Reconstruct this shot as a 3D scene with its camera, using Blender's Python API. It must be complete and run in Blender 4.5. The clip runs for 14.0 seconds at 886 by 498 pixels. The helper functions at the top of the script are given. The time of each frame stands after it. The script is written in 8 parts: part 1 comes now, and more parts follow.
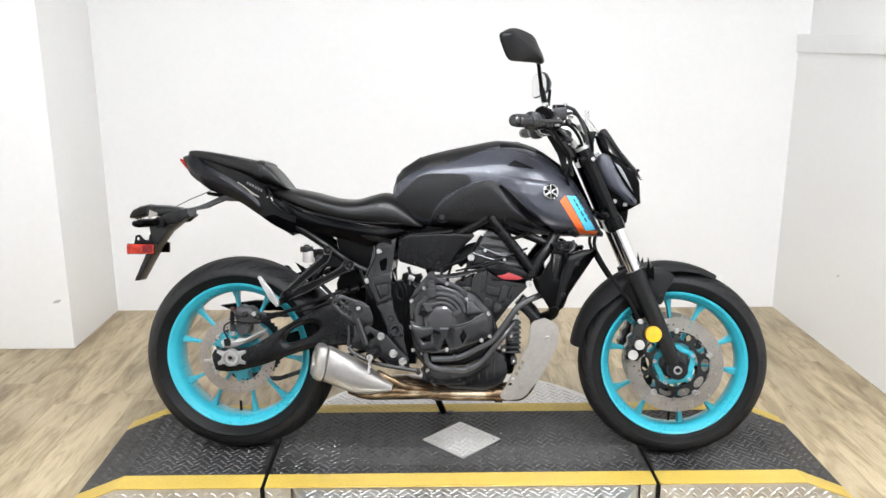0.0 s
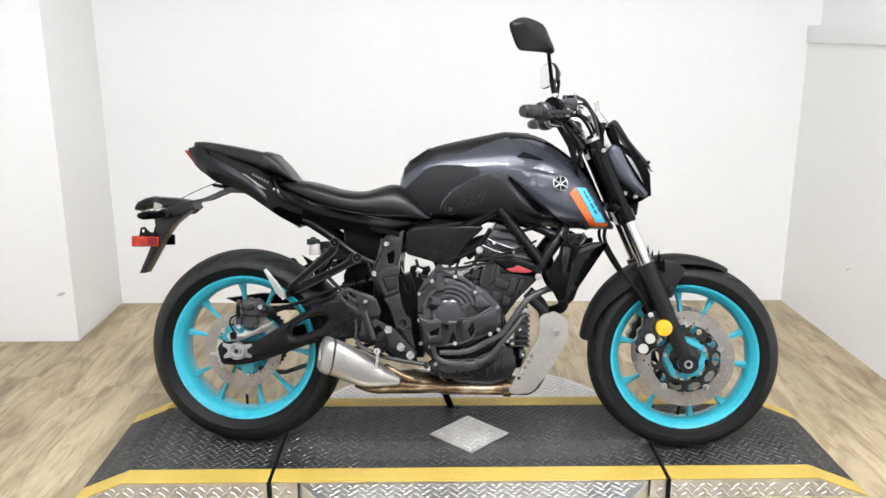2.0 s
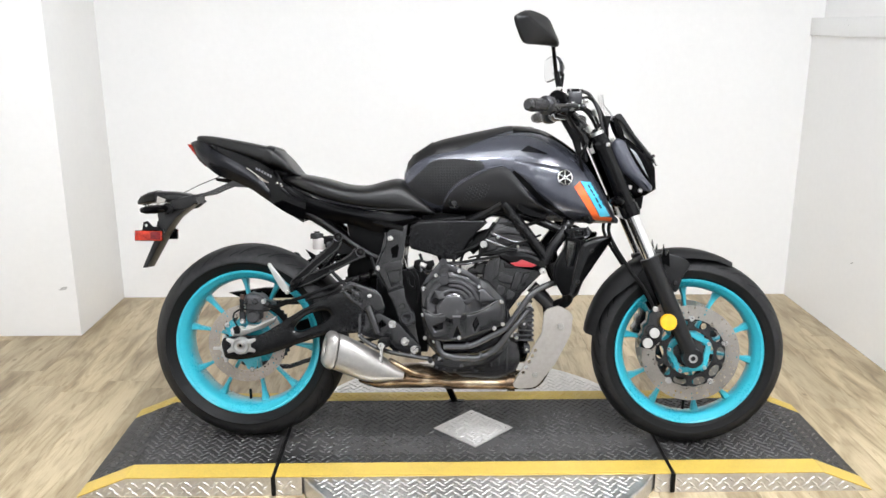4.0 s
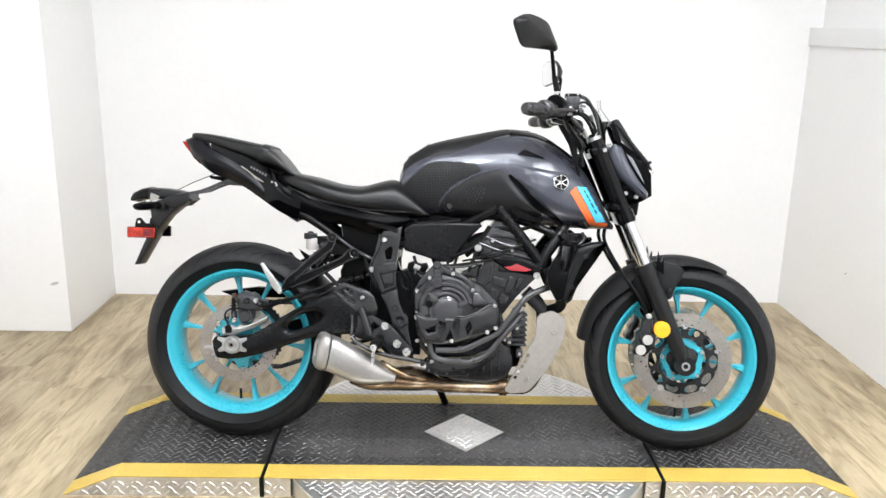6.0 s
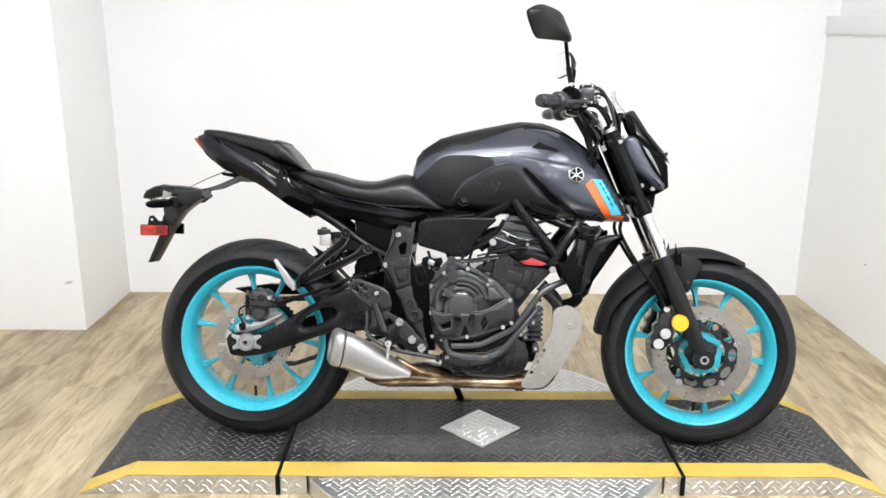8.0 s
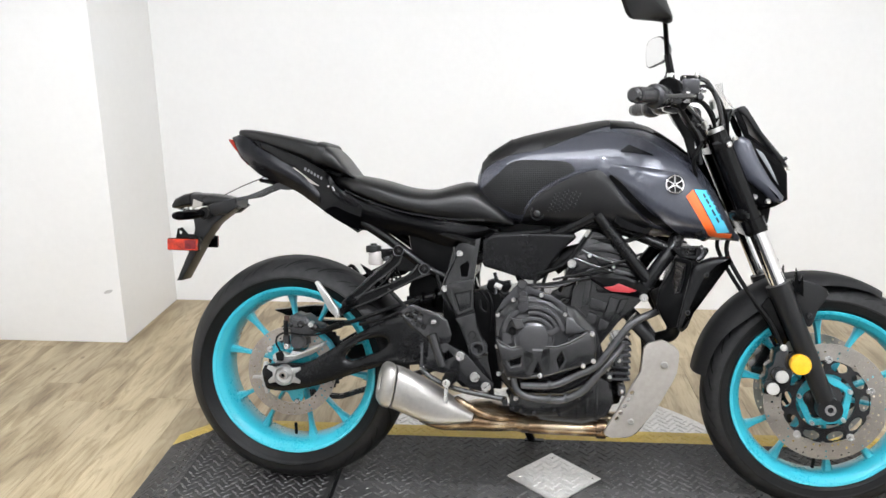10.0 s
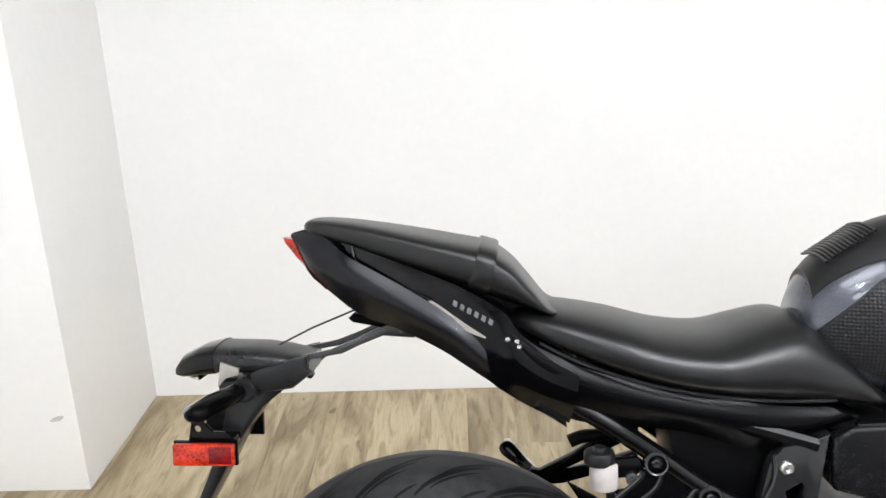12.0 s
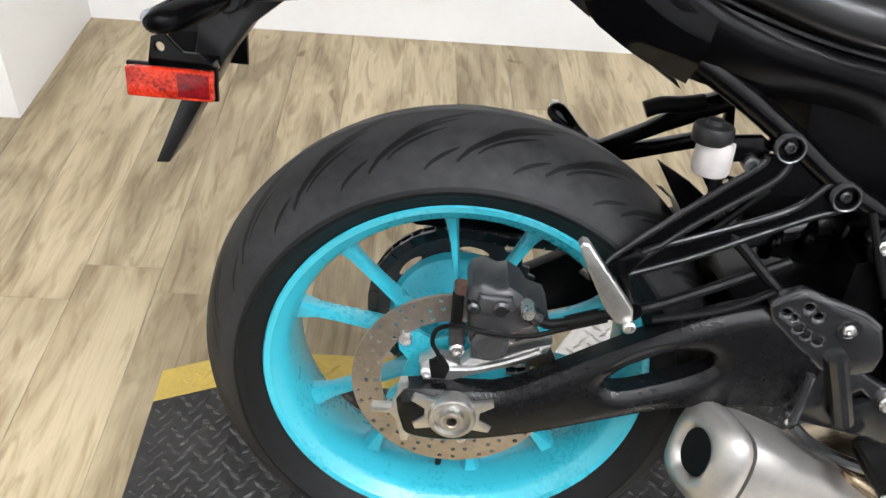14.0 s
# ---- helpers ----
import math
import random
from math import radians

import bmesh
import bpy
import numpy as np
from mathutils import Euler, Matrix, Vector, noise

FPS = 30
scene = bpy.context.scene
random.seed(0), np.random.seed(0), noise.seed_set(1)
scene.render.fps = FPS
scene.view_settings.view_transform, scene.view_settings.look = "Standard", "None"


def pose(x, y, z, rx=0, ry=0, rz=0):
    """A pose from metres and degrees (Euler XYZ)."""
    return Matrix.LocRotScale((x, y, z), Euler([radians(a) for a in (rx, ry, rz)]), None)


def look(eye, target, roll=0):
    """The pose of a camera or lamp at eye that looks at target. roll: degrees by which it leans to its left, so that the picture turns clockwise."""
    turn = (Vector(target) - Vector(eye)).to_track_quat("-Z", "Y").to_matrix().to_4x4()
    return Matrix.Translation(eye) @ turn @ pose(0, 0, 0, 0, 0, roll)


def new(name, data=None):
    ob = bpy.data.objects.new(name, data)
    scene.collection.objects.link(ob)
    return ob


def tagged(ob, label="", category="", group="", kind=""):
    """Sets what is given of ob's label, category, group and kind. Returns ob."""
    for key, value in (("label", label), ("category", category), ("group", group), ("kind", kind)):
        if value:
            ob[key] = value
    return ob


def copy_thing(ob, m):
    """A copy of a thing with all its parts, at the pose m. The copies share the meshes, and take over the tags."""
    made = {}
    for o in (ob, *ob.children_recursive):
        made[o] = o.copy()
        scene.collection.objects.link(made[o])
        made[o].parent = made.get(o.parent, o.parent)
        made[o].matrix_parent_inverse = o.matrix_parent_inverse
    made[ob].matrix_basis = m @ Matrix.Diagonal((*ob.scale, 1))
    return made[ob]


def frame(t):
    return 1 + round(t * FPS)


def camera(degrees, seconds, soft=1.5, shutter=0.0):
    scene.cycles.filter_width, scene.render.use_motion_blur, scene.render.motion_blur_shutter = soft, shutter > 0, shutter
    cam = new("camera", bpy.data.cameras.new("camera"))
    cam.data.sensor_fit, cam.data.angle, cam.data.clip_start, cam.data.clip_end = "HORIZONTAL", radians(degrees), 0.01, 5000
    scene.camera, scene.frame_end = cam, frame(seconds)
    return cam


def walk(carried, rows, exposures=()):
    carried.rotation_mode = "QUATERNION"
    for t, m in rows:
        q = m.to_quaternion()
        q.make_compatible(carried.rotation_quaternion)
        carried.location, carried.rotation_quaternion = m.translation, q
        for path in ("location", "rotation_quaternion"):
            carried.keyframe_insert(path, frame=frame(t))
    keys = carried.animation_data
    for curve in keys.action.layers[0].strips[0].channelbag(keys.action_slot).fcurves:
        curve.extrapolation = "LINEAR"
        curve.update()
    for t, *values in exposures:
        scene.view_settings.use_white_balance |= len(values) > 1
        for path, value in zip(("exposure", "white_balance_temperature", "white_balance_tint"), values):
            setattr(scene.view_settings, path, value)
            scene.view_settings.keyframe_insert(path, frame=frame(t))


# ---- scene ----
cam = camera(56.2, 14.0)
PATH = [
    (0, (-0.083, -2.571, 1.363), (-0.046, -0.633, 0.874), -0.0),
    (0.5, (-0.09, -2.569, 1.357), (-0.052, -0.629, 0.876), 0.0),
    (1, (-0.093, -2.562, 1.358), (-0.055, -0.623, 0.872), -0.0),
    (1.5, (-0.097, -2.556, 1.36), (-0.057, -0.619, 0.863), 0.0),
    (2, (-0.1, -2.543, 1.355), (-0.069, -0.608, 0.849), 0.0),
    (2.5, (-0.106, -2.537, 1.356), (-0.083, -0.605, 0.84), 0.0),
    (3, (-0.114, -2.538, 1.355), (-0.093, -0.607, 0.834), -0.4),
    (5.5, (-0.105, -2.526, 1.355), (-0.06, -0.595, 0.836), 1.0),
    (6, (-0.111, -2.524, 1.354), (-0.067, -0.592, 0.838), 1.2),
    (6.5, (-0.111, -2.522, 1.357), (-0.063, -0.594, 0.829), 1.2),
    (7, (-0.119, -2.514, 1.351), (-0.079, -0.585, 0.825), 1.2),
    (9.3, (-0.086, -2.43, 1.341), (-0.11, -0.503, 0.808), -0.8),
    (9.5, (-0.059, -2.367, 1.336), (-0.158, -0.445, 0.79), 1.1),
    (10, (-0.119, -2.117, 1.322), (-0.267, -0.199, 0.774), -0.4),
    (10.2, (-0.194, -1.991, 1.329), (-0.278, -0.081, 0.741), -3.7),
    (10.5, (-0.308, -1.83, 1.341), (-0.394, 0.082, 0.762), -4.0),
    (10.7, (-0.347, -1.694, 1.32), (-0.503, 0.225, 0.78), -3.6),
    (11, (-0.43, -1.493, 1.34), (-0.715, 0.431, 0.873), -3.8),
    (11.2, (-0.478, -1.369, 1.335), (-0.77, 0.549, 0.852), -3.5),
    (11.5, (-0.574, -1.205, 1.313), (-0.689, 0.721, 0.788), -0.9),
    (11.7, (-0.626, -1.116, 1.323), (-0.684, 0.799, 0.747), -1.2),
    (12, (-0.642, -0.975, 1.327), (-0.681, 0.925, 0.706), -2.0),
    (12.5, (-0.621, -0.742, 1.306), (-0.866, 1.126, 0.634), -0.5),
    (12.7, (-0.622, -0.706, 1.292), (-0.890, 1.130, 0.549), -1.3),
    (13, (-0.635, -0.682, 1.268), (-0.837, 1.091, 0.366), -0.3),
    (13.2, (-0.660, -0.672, 1.246), (-0.785, 1.051, 0.239), 1.2),
    (13.5, (-0.709, -0.675, 1.215), (-0.729, 0.959, 0.062), 2.0),
    (13.7, (-0.739, -0.687, 1.191), (-0.690, 0.913, -0.009), 3.5),
    (14, (-0.769, -0.709, 1.148), (-0.659, 0.800, -0.160), 5.8),
]
EXPOSURES = [(0.0, 0.04), (1.0, -0.01), (3.2, 0.0), (5.4, 0.13), (7.2, 0.13), (9.4, 0.05), (10.0, 0.02), (10.5, 0.05), (11.0, 0.05), (12.0, 0.06), (12.5, 0.07), (13.0, 0.13), (13.5, 0.20), (14.0, 0.20)]
walk(cam, [(t, look(eye, aim, roll)) for t, eye, aim, roll in PATH], EXPOSURES)

# ---- light ----
world = bpy.data.worlds.new("world")
scene.world = world
world.use_nodes = True
world.node_tree.nodes["Background"].inputs[0].default_value = (0.9, 0.92, 1.0, 1)
world.node_tree.nodes["Background"].inputs[1].default_value = 0.15


# ---- materials ----
def material(name, color, rough=0.5, metal=0.0, vary=0.12, scale=(6, 90), bump=0.0, bump_scale=400, coat=0.0,
             color2=None, spec=0.5, rough_vary=0.08, stretch=(1, 1, 1), coord="Object"):
    """A surface with colour and gloss that vary at two scales, and fine relief."""
    m = bpy.data.materials.new(name)
    m.use_nodes = True
    nt = m.node_tree
    b = nt.nodes["Principled BSDF"]
    tc = nt.nodes.new("ShaderNodeTexCoord")
    mp = nt.nodes.new("ShaderNodeMapping")
    mp.inputs["Scale"].default_value = stretch
    nt.links.new(tc.outputs[coord], mp.inputs[0])
    ns = []
    for s in scale:
        n = nt.nodes.new("ShaderNodeTexNoise")
        n.inputs["Scale"].default_value = s
        n.inputs["Detail"].default_value = 4
        nt.links.new(mp.outputs[0], n.inputs["Vector"])
        ns.append(n)
    add = nt.nodes.new("ShaderNodeMath")
    add.operation = "MULTIPLY_ADD"
    add.inputs[1].default_value = 0.5
    nt.links.new(ns[1].outputs[0], add.inputs[0])
    half = nt.nodes.new("ShaderNodeMath")
    half.operation = "MULTIPLY"
    half.inputs[1].default_value = 0.5
    nt.links.new(ns[0].outputs[0], half.inputs[0])
    nt.links.new(half.outputs[0], add.inputs[2])
    ramp = nt.nodes.new("ShaderNodeValToRGB")
    lo = [c * (1 - vary) for c in color]
    hi = [min(1, c * (1 + vary)) for c in (color2 or color)]
    ramp.color_ramp.elements[0].position, ramp.color_ramp.elements[1].position = 0.35, 0.65
    ramp.color_ramp.elements[0].color = (*lo, 1)
    ramp.color_ramp.elements[1].color = (*hi, 1)
    nt.links.new(add.outputs[0], ramp.inputs[0])
    nt.links.new(ramp.outputs[0], b.inputs["Base Color"])
    rr = nt.nodes.new("ShaderNodeMapRange")
    rr.inputs[1].default_value, rr.inputs[2].default_value = 0.3, 0.7
    rr.inputs[3].default_value, rr.inputs[4].default_value = max(0.02, rough - rough_vary), min(1, rough + rough_vary)
    nt.links.new(add.outputs[0], rr.inputs[0])
    nt.links.new(rr.outputs[0], b.inputs["Roughness"])
    b.inputs["Metallic"].default_value = metal
    b.inputs["Coat Weight"].default_value = coat
    b.inputs["Coat Roughness"].default_value = 0.035
    b.inputs["Specular IOR Level"].default_value = spec
    if bump:
        n = nt.nodes.new("ShaderNodeTexNoise")
        n.inputs["Scale"].default_value = bump_scale
        n.inputs["Detail"].default_value = 3
        nt.links.new(mp.outputs[0], n.inputs["Vector"])
        bp = nt.nodes.new("ShaderNodeBump")
        bp.inputs["Strength"].default_value = bump
        bp.inputs["Distance"].default_value = 0.002
        nt.links.new(n.outputs[0], bp.inputs["Height"])
        nt.links.new(bp.outputs[0], b.inputs["Normal"])
    return m


def glass(name, color=(1, 1, 1), rough=0.0, ior=1.45):
    m = bpy.data.materials.new(name)
    m.use_nodes = True
    b = m.node_tree.nodes["Principled BSDF"]
    b.inputs["Base Color"].default_value = (*color, 1)
    b.inputs["Transmission Weight"].default_value = 1
    b.inputs["Roughness"].default_value = rough
    b.inputs["IOR"].default_value = ior
    return m


def emitter(name, color, strength):
    m = bpy.data.materials.new(name)
    m.use_nodes = True
    b = m.node_tree.nodes["Principled BSDF"]
    b.inputs["Base Color"].default_value = (0.8, 0.8, 0.8, 1)
    b.inputs["Emission Color"].default_value = (*color, 1)
    b.inputs["Emission Strength"].default_value = strength
    return m


def wood_planks():
    """Limed oak vinyl: each plank has its own tone, broad grey-brown streaks, fine grain and knots."""
    m = bpy.data.materials.new("oak_vinyl")
    m.use_nodes = True
    nt = m.node_tree
    b = nt.nodes["Principled BSDF"]
    tc = nt.nodes.new("ShaderNodeTexCoord")
    info = nt.nodes.new("ShaderNodeObjectInfo")
    off = nt.nodes.new("ShaderNodeVectorMath")
    off.operation = "MULTIPLY_ADD"
    off.inputs[1].default_value = (7.3, 11.9, 0)
    nt.links.new(info.outputs["Random"], off.inputs[0])
    nt.links.new(tc.outputs["Object"], off.inputs[2])

    def noise(stretch, detail, distort):
        mp = nt.nodes.new("ShaderNodeMapping")
        mp.inputs["Scale"].default_value = stretch
        nt.links.new(off.outputs[0], mp.inputs[0])
        n = nt.nodes.new("ShaderNodeTexNoise")
        n.inputs["Scale"].default_value = 1.0
        n.inputs["Detail"].default_value = detail
        n.inputs["Distortion"].default_value = distort
        nt.links.new(mp.outputs[0], n.inputs["Vector"])
        return n

    def ramp(n, stops):
        r = nt.nodes.new("ShaderNodeValToRGB")
        els = r.color_ramp.elements
        els[0].position, els[0].color = stops[0][0], (*stops[0][1], 1)
        els[1].position, els[1].color = stops[-1][0], (*stops[-1][1], 1)
        for p, c in stops[1:-1]:
            els.new(p).color = (*c, 1)
        nt.links.new(n.outputs[0], r.inputs[0])
        return r

    def times(a, c, f):
        x = nt.nodes.new("ShaderNodeMixRGB")
        x.blend_type = "MULTIPLY"
        x.inputs[0].default_value = f
        nt.links.new(a.outputs[0], x.inputs[1])
        nt.links.new(c.outputs[0], x.inputs[2])
        return x

    tone = ramp(noise((9, 1.7, 1), 6, 1.3), ((0.32, (0.235, 0.178, 0.103)), (0.46, (0.378, 0.303, 0.187)), (0.60, (0.475, 0.392, 0.254))))
    streak = ramp(noise((34, 5.0, 1), 6, 1.4), ((0.34, (0.70, 0.66, 0.60)), (0.50, (1, 1, 1))))
    fine = noise((170, 9, 1), 3, 0.4)
    grain = ramp(fine, ((0.34, (0.80, 0.76, 0.70)), (0.54, (1, 1, 1))))
    knot = ramp(noise((14, 8.0, 1), 2, 0.3), ((0.245, (0.40, 0.33, 0.26)), (0.29, (1, 1, 1))))
    col = times(times(times(tone, streak, 0.95), grain, 0.5), knot, 0.8)
    hsv = nt.nodes.new("ShaderNodeHueSaturation")
    val = nt.nodes.new("ShaderNodeMapRange")
    val.inputs[3].default_value, val.inputs[4].default_value = 0.90, 1.14
    nt.links.new(info.outputs["Random"], val.inputs[0])
    nt.links.new(val.outputs[0], hsv.inputs["Value"])
    nt.links.new(col.outputs[0], hsv.inputs["Color"])
    nt.links.new(hsv.outputs[0], b.inputs["Base Color"])
    b.inputs["Roughness"].default_value = 0.40
    bp = nt.nodes.new("ShaderNodeBump")
    bp.inputs["Strength"].default_value = 0.2
    bp.inputs["Distance"].default_value = 0.0008
    nt.links.new(fine.outputs[0], bp.inputs["Height"])
    nt.links.new(bp.outputs[0], b.inputs["Normal"])
    return m


def heat_steel():
    """Stainless steel, blued and browned by heat in bands along the pipe."""
    m = bpy.data.materials.new("heat_steel")
    m.use_nodes = True
    nt = m.node_tree
    b = nt.nodes["Principled BSDF"]
    tc = nt.nodes.new("ShaderNodeTexCoord")
    mp = nt.nodes.new("ShaderNodeMapping")
    mp.inputs["Scale"].default_value = (7, 14, 14)
    nt.links.new(tc.outputs["Object"], mp.inputs[0])
    n = nt.nodes.new("ShaderNodeTexNoise")
    n.inputs["Scale"].default_value = 1.6
    n.inputs["Detail"].default_value = 5
    nt.links.new(mp.outputs[0], n.inputs["Vector"])
    r = nt.nodes.new("ShaderNodeValToRGB")
    r.color_ramp.elements[0].position, r.color_ramp.elements[1].position = 0.38, 0.68
    r.color_ramp.elements[0].color = (0.045, 0.030, 0.022, 1)
    r.color_ramp.elements[1].color = (0.52, 0.43, 0.31, 1)
    e = r.color_ramp.elements.new(0.5)
    e.color = (0.17, 0.105, 0.055, 1)
    nt.links.new(n.outputs[0], r.inputs[0])
    nt.links.new(r.outputs[0], b.inputs["Base Color"])
    b.inputs["Metallic"].default_value = 0.75
    b.inputs["Roughness"].default_value = 0.27
    return m


def dotted(name, color, rough, scale, depth):
    """Moulded plastic with a raised net of small cells."""
    m = material(name, color, rough, vary=0.1, spec=0.22)
    nt = m.node_tree
    tc = nt.nodes.new("ShaderNodeTexCoord")
    mp = nt.nodes.new("ShaderNodeMapping")
    mp.inputs["Scale"].default_value = (1, 0.05, 1)
    nt.links.new(tc.outputs["Object"], mp.inputs[0])
    v = nt.nodes.new("ShaderNodeTexVoronoi")
    v.inputs["Scale"].default_value = scale
    v.inputs["Randomness"].default_value = 0.15
    nt.links.new(mp.outputs[0], v.inputs["Vector"])
    bp = nt.nodes.new("ShaderNodeBump")
    bp.inputs["Strength"].default_value = 0.8
    bp.inputs["Distance"].default_value = depth
    nt.links.new(v.outputs[0], bp.inputs["Height"])
    nt.links.new(bp.outputs[0], nt.nodes["Principled BSDF"].inputs["Normal"])
    return m


M_WALL = material("wall_paint", (0.88, 0.875, 0.86), 0.55, vary=0.015, scale=(1.3, 40), bump=0.05, bump_scale=220)
M_CEIL = material("ceiling_paint", (0.75, 0.75, 0.74), 0.8, vary=0.03, scale=(2, 60))
M_TRIM = material("trim_paint", (0.87, 0.87, 0.86), 0.35, vary=0.02, scale=(3, 60))
M_SCUFF = material("scuff", (0.52, 0.51, 0.50), 0.7, vary=0.2, scale=(30, 200))
M_PLANK = wood_planks()
M_SUB = material("subfloor", (0.10, 0.075, 0.05), 0.9)
M_GROOVE = material("hatch_gap", (0.05, 0.04, 0.03), 0.9)
M_TREAD = material("black_tread_paint", (0.0165, 0.0162, 0.0160), 0.4, vary=0.35, scale=(5, 60), bump=0.05, bump_scale=300, color2=(0.031, 0.0305, 0.030), spec=0.24)
M_WORN = material("worn_black_paint", (0.021, 0.0207, 0.0204), 0.36, vary=0.3, scale=(9, 140), bump=0.05, color2=(0.036, 0.0354, 0.0348))
M_YELLOW = material("yellow_paint", (0.54, 0.385, 0.075), 0.45, vary=0.12, scale=(7, 120), bump=0.1)
M_ALU = material("aluminium_plate", (0.66, 0.65, 0.635), 0.46, 1.0, vary=0.16, scale=(5, 110), bump=0.1)
M_LUG = material("polished_lugs", (0.60, 0.59, 0.575), 0.5, 1.0, vary=0.12)
# Lighter than the deck: the glints on the lugs are put into the colour.
M_BLACKLUG = material("glinting_black_lugs", (0.034, 0.0335, 0.033), 0.24, 0.2, vary=0.3, scale=(5, 60), color2=(0.064, 0.063, 0.062), spec=0.6)
M_RUBBER = material("black_rubber", (0.003, 0.003, 0.003), 0.5, spec=0.15)
M_TYRE = material("tyre_rubber", (0.0138, 0.0138, 0.0143), 0.52, vary=0.25, scale=(8, 70), bump=0.10, bump_scale=900, color2=(0.0205, 0.0205, 0.0211), spec=0.18)
M_BEAD = material("sidewall_rubber", (0.0075, 0.0075, 0.0076), 0.5, vary=0.2, scale=(10, 120), bump=0.05, bump_scale=700, spec=0.15)
M_TEAL = material("teal_enamel", (0.032, 0.365, 0.455), 0.3, vary=0.05, scale=(8, 150), coat=0.4)
M_PAINT = material("slate_metallic_paint", (0.056, 0.060, 0.076), 0.27, 0.3, vary=0.06, scale=(5, 900), coat=0.7, rough_vary=0.04, spec=0.4)
M_COWL = material("slate_satin_paint", (0.0058, 0.0061, 0.0083), 0.27, 0.1, vary=0.05, scale=(6, 40), coat=0.05, rough_vary=0.0, spec=0.23)
M_PLASTIC = material("black_plastic", (0.0016, 0.0016, 0.0018), 0.22, vary=0.15, scale=(10, 250), bump=0.01, bump_scale=900, spec=0.07, rough_vary=0.015)
M_MATTE = material("matte_black_plastic", (0.0024, 0.0024, 0.0026), 0.30, vary=0.12, scale=(9, 200), bump=0.02, bump_scale=900, spec=0.1, rough_vary=0.02)
M_GLOSS = material("gloss_black_plastic", (0.001, 0.001, 0.0012), 0.05, vary=0.1, spec=0.24)
M_PAD = dotted("knee_pad_rubber", (0.010, 0.010, 0.0105), 0.4, 210, 0.0012)
M_VINYL = material("seat_vinyl", (0.0045, 0.0045, 0.0048), 0.34, vary=0.12, scale=(9, 160), bump=0.05, bump_scale=700, spec=0.4, rough_vary=0.03)
M_FRAME = material("black_frame_enamel", (0.0015, 0.0015, 0.0017), 0.17, vary=0.15, scale=(9, 200), bump=0.01, spec=0.22, rough_vary=0.02)
M_CAST = material("black_cast_metal", (0.015, 0.015, 0.016), 0.19, 0.2, vary=0.12, scale=(25, 180), bump=0.004, bump_scale=350, spec=0.75, rough_vary=0.02)
M_CAST2 = material("grey_cast_metal", (0.045, 0.045, 0.048), 0.2, 0.4, vary=0.12, scale=(25, 180), bump=0.004, bump_scale=350, spec=0.7, rough_vary=0.02)
M_COVER = material("satin_cover_metal", (0.075, 0.075, 0.078), 0.19, 0.55, vary=0.12, scale=(25, 180), bump=0.004, bump_scale=350, spec=0.7, rough_vary=0.02)
M_CALIPER = material("grey_anodised_metal", (0.038, 0.038, 0.040), 0.4, 0.3, vary=0.25, scale=(30, 200), bump=0.04, bump_scale=350, spec=0.5, rough_vary=0.05)
M_GRIP = material("grey_grip_rubber", (0.030, 0.030, 0.031), 0.5, vary=0.15, scale=(20, 200), bump=0.05, bump_scale=600, spec=0.3)
M_HOLDER = material("grained_black_plastic", (0.009, 0.009, 0.0094), 0.29, vary=0.15, scale=(12, 200), bump=0.03, bump_scale=800, spec=0.35, rough_vary=0.03)
M_SOFT = material("grey_soft_plastic", (0.010, 0.010, 0.0105), 0.38, vary=0.15, scale=(9, 200), bump=0.03, bump_scale=900, spec=0.28, rough_vary=0.03)
M_SATIN = material("satin_black_coating", (0.0048, 0.0048, 0.0052), 0.27, vary=0.06, scale=(9, 200), bump=0.002, bump_scale=900, spec=0.22, rough_vary=0.01)
M_STEEL = material("bright_steel", (0.60, 0.59, 0.575), 0.28, 0.9, vary=0.1)
M_CHROME = material("hard_chrome", (0.86, 0.86, 0.86), 0.07, 1.0, vary=0.03, rough_vary=0.03)
M_DISC = material("disc_steel", (0.48, 0.445, 0.40), 0.34, 1.0, vary=0.12, scale=(14, 240))
M_DISC2 = material("browned_disc_steel", (0.42, 0.375, 0.33), 0.36, 1.0, vary=0.14, scale=(14, 240))
M_MUFF = material("brushed_silver", (0.42, 0.406, 0.383), 0.38, 0.75, vary=0.10, scale=(6, 90), bump=0.05)
M_SHIELD = material("shield_silver", (0.36, 0.335, 0.305), 0.45, 0.6, vary=0.10, scale=(6, 90), bump=0.05)
M_PIPE = material("satin_black_pipe", (0.035, 0.035, 0.037), 0.17, vary=0.15, scale=(12, 160), bump=0.05, spec=0.75)
M_HEAT = heat_steel()
M_CASTALU = material("cast_aluminium", (0.58, 0.575, 0.56), 0.36, 1.0, vary=0.12, scale=(16, 200), bump=0.12)
M_RED = material("red_lens", (0.24, 0.008, 0.005), 0.12, vary=0.6, scale=(60, 300), spec=0.3, coat=0.3, color2=(0.44, 0.026, 0.009))
M_RED2 = material("dark_red_lens", (0.14, 0.005, 0.007), 0.12, vary=0.5, scale=(70, 300), spec=0.3, coat=0.3)
M_REDPL = material("red_plastic", (0.32, 0.025, 0.03), 0.4, vary=0.1)
M_AMBER = material("amber_lens", (0.80, 0.43, 0.02), 0.15, vary=0.10, scale=(60, 300), coat=0.8)
M_ORANGE = material("orange_decal", (0.85, 0.13, 0.02), 0.35, vary=0.04, coat=0.6)
M_SKY = material("sky_blue_decal", (0.06, 0.50, 0.72), 0.35, vary=0.04, coat=0.6)
M_INK = material("dark_decal", (0.015, 0.05, 0.08), 0.4, vary=0.05)
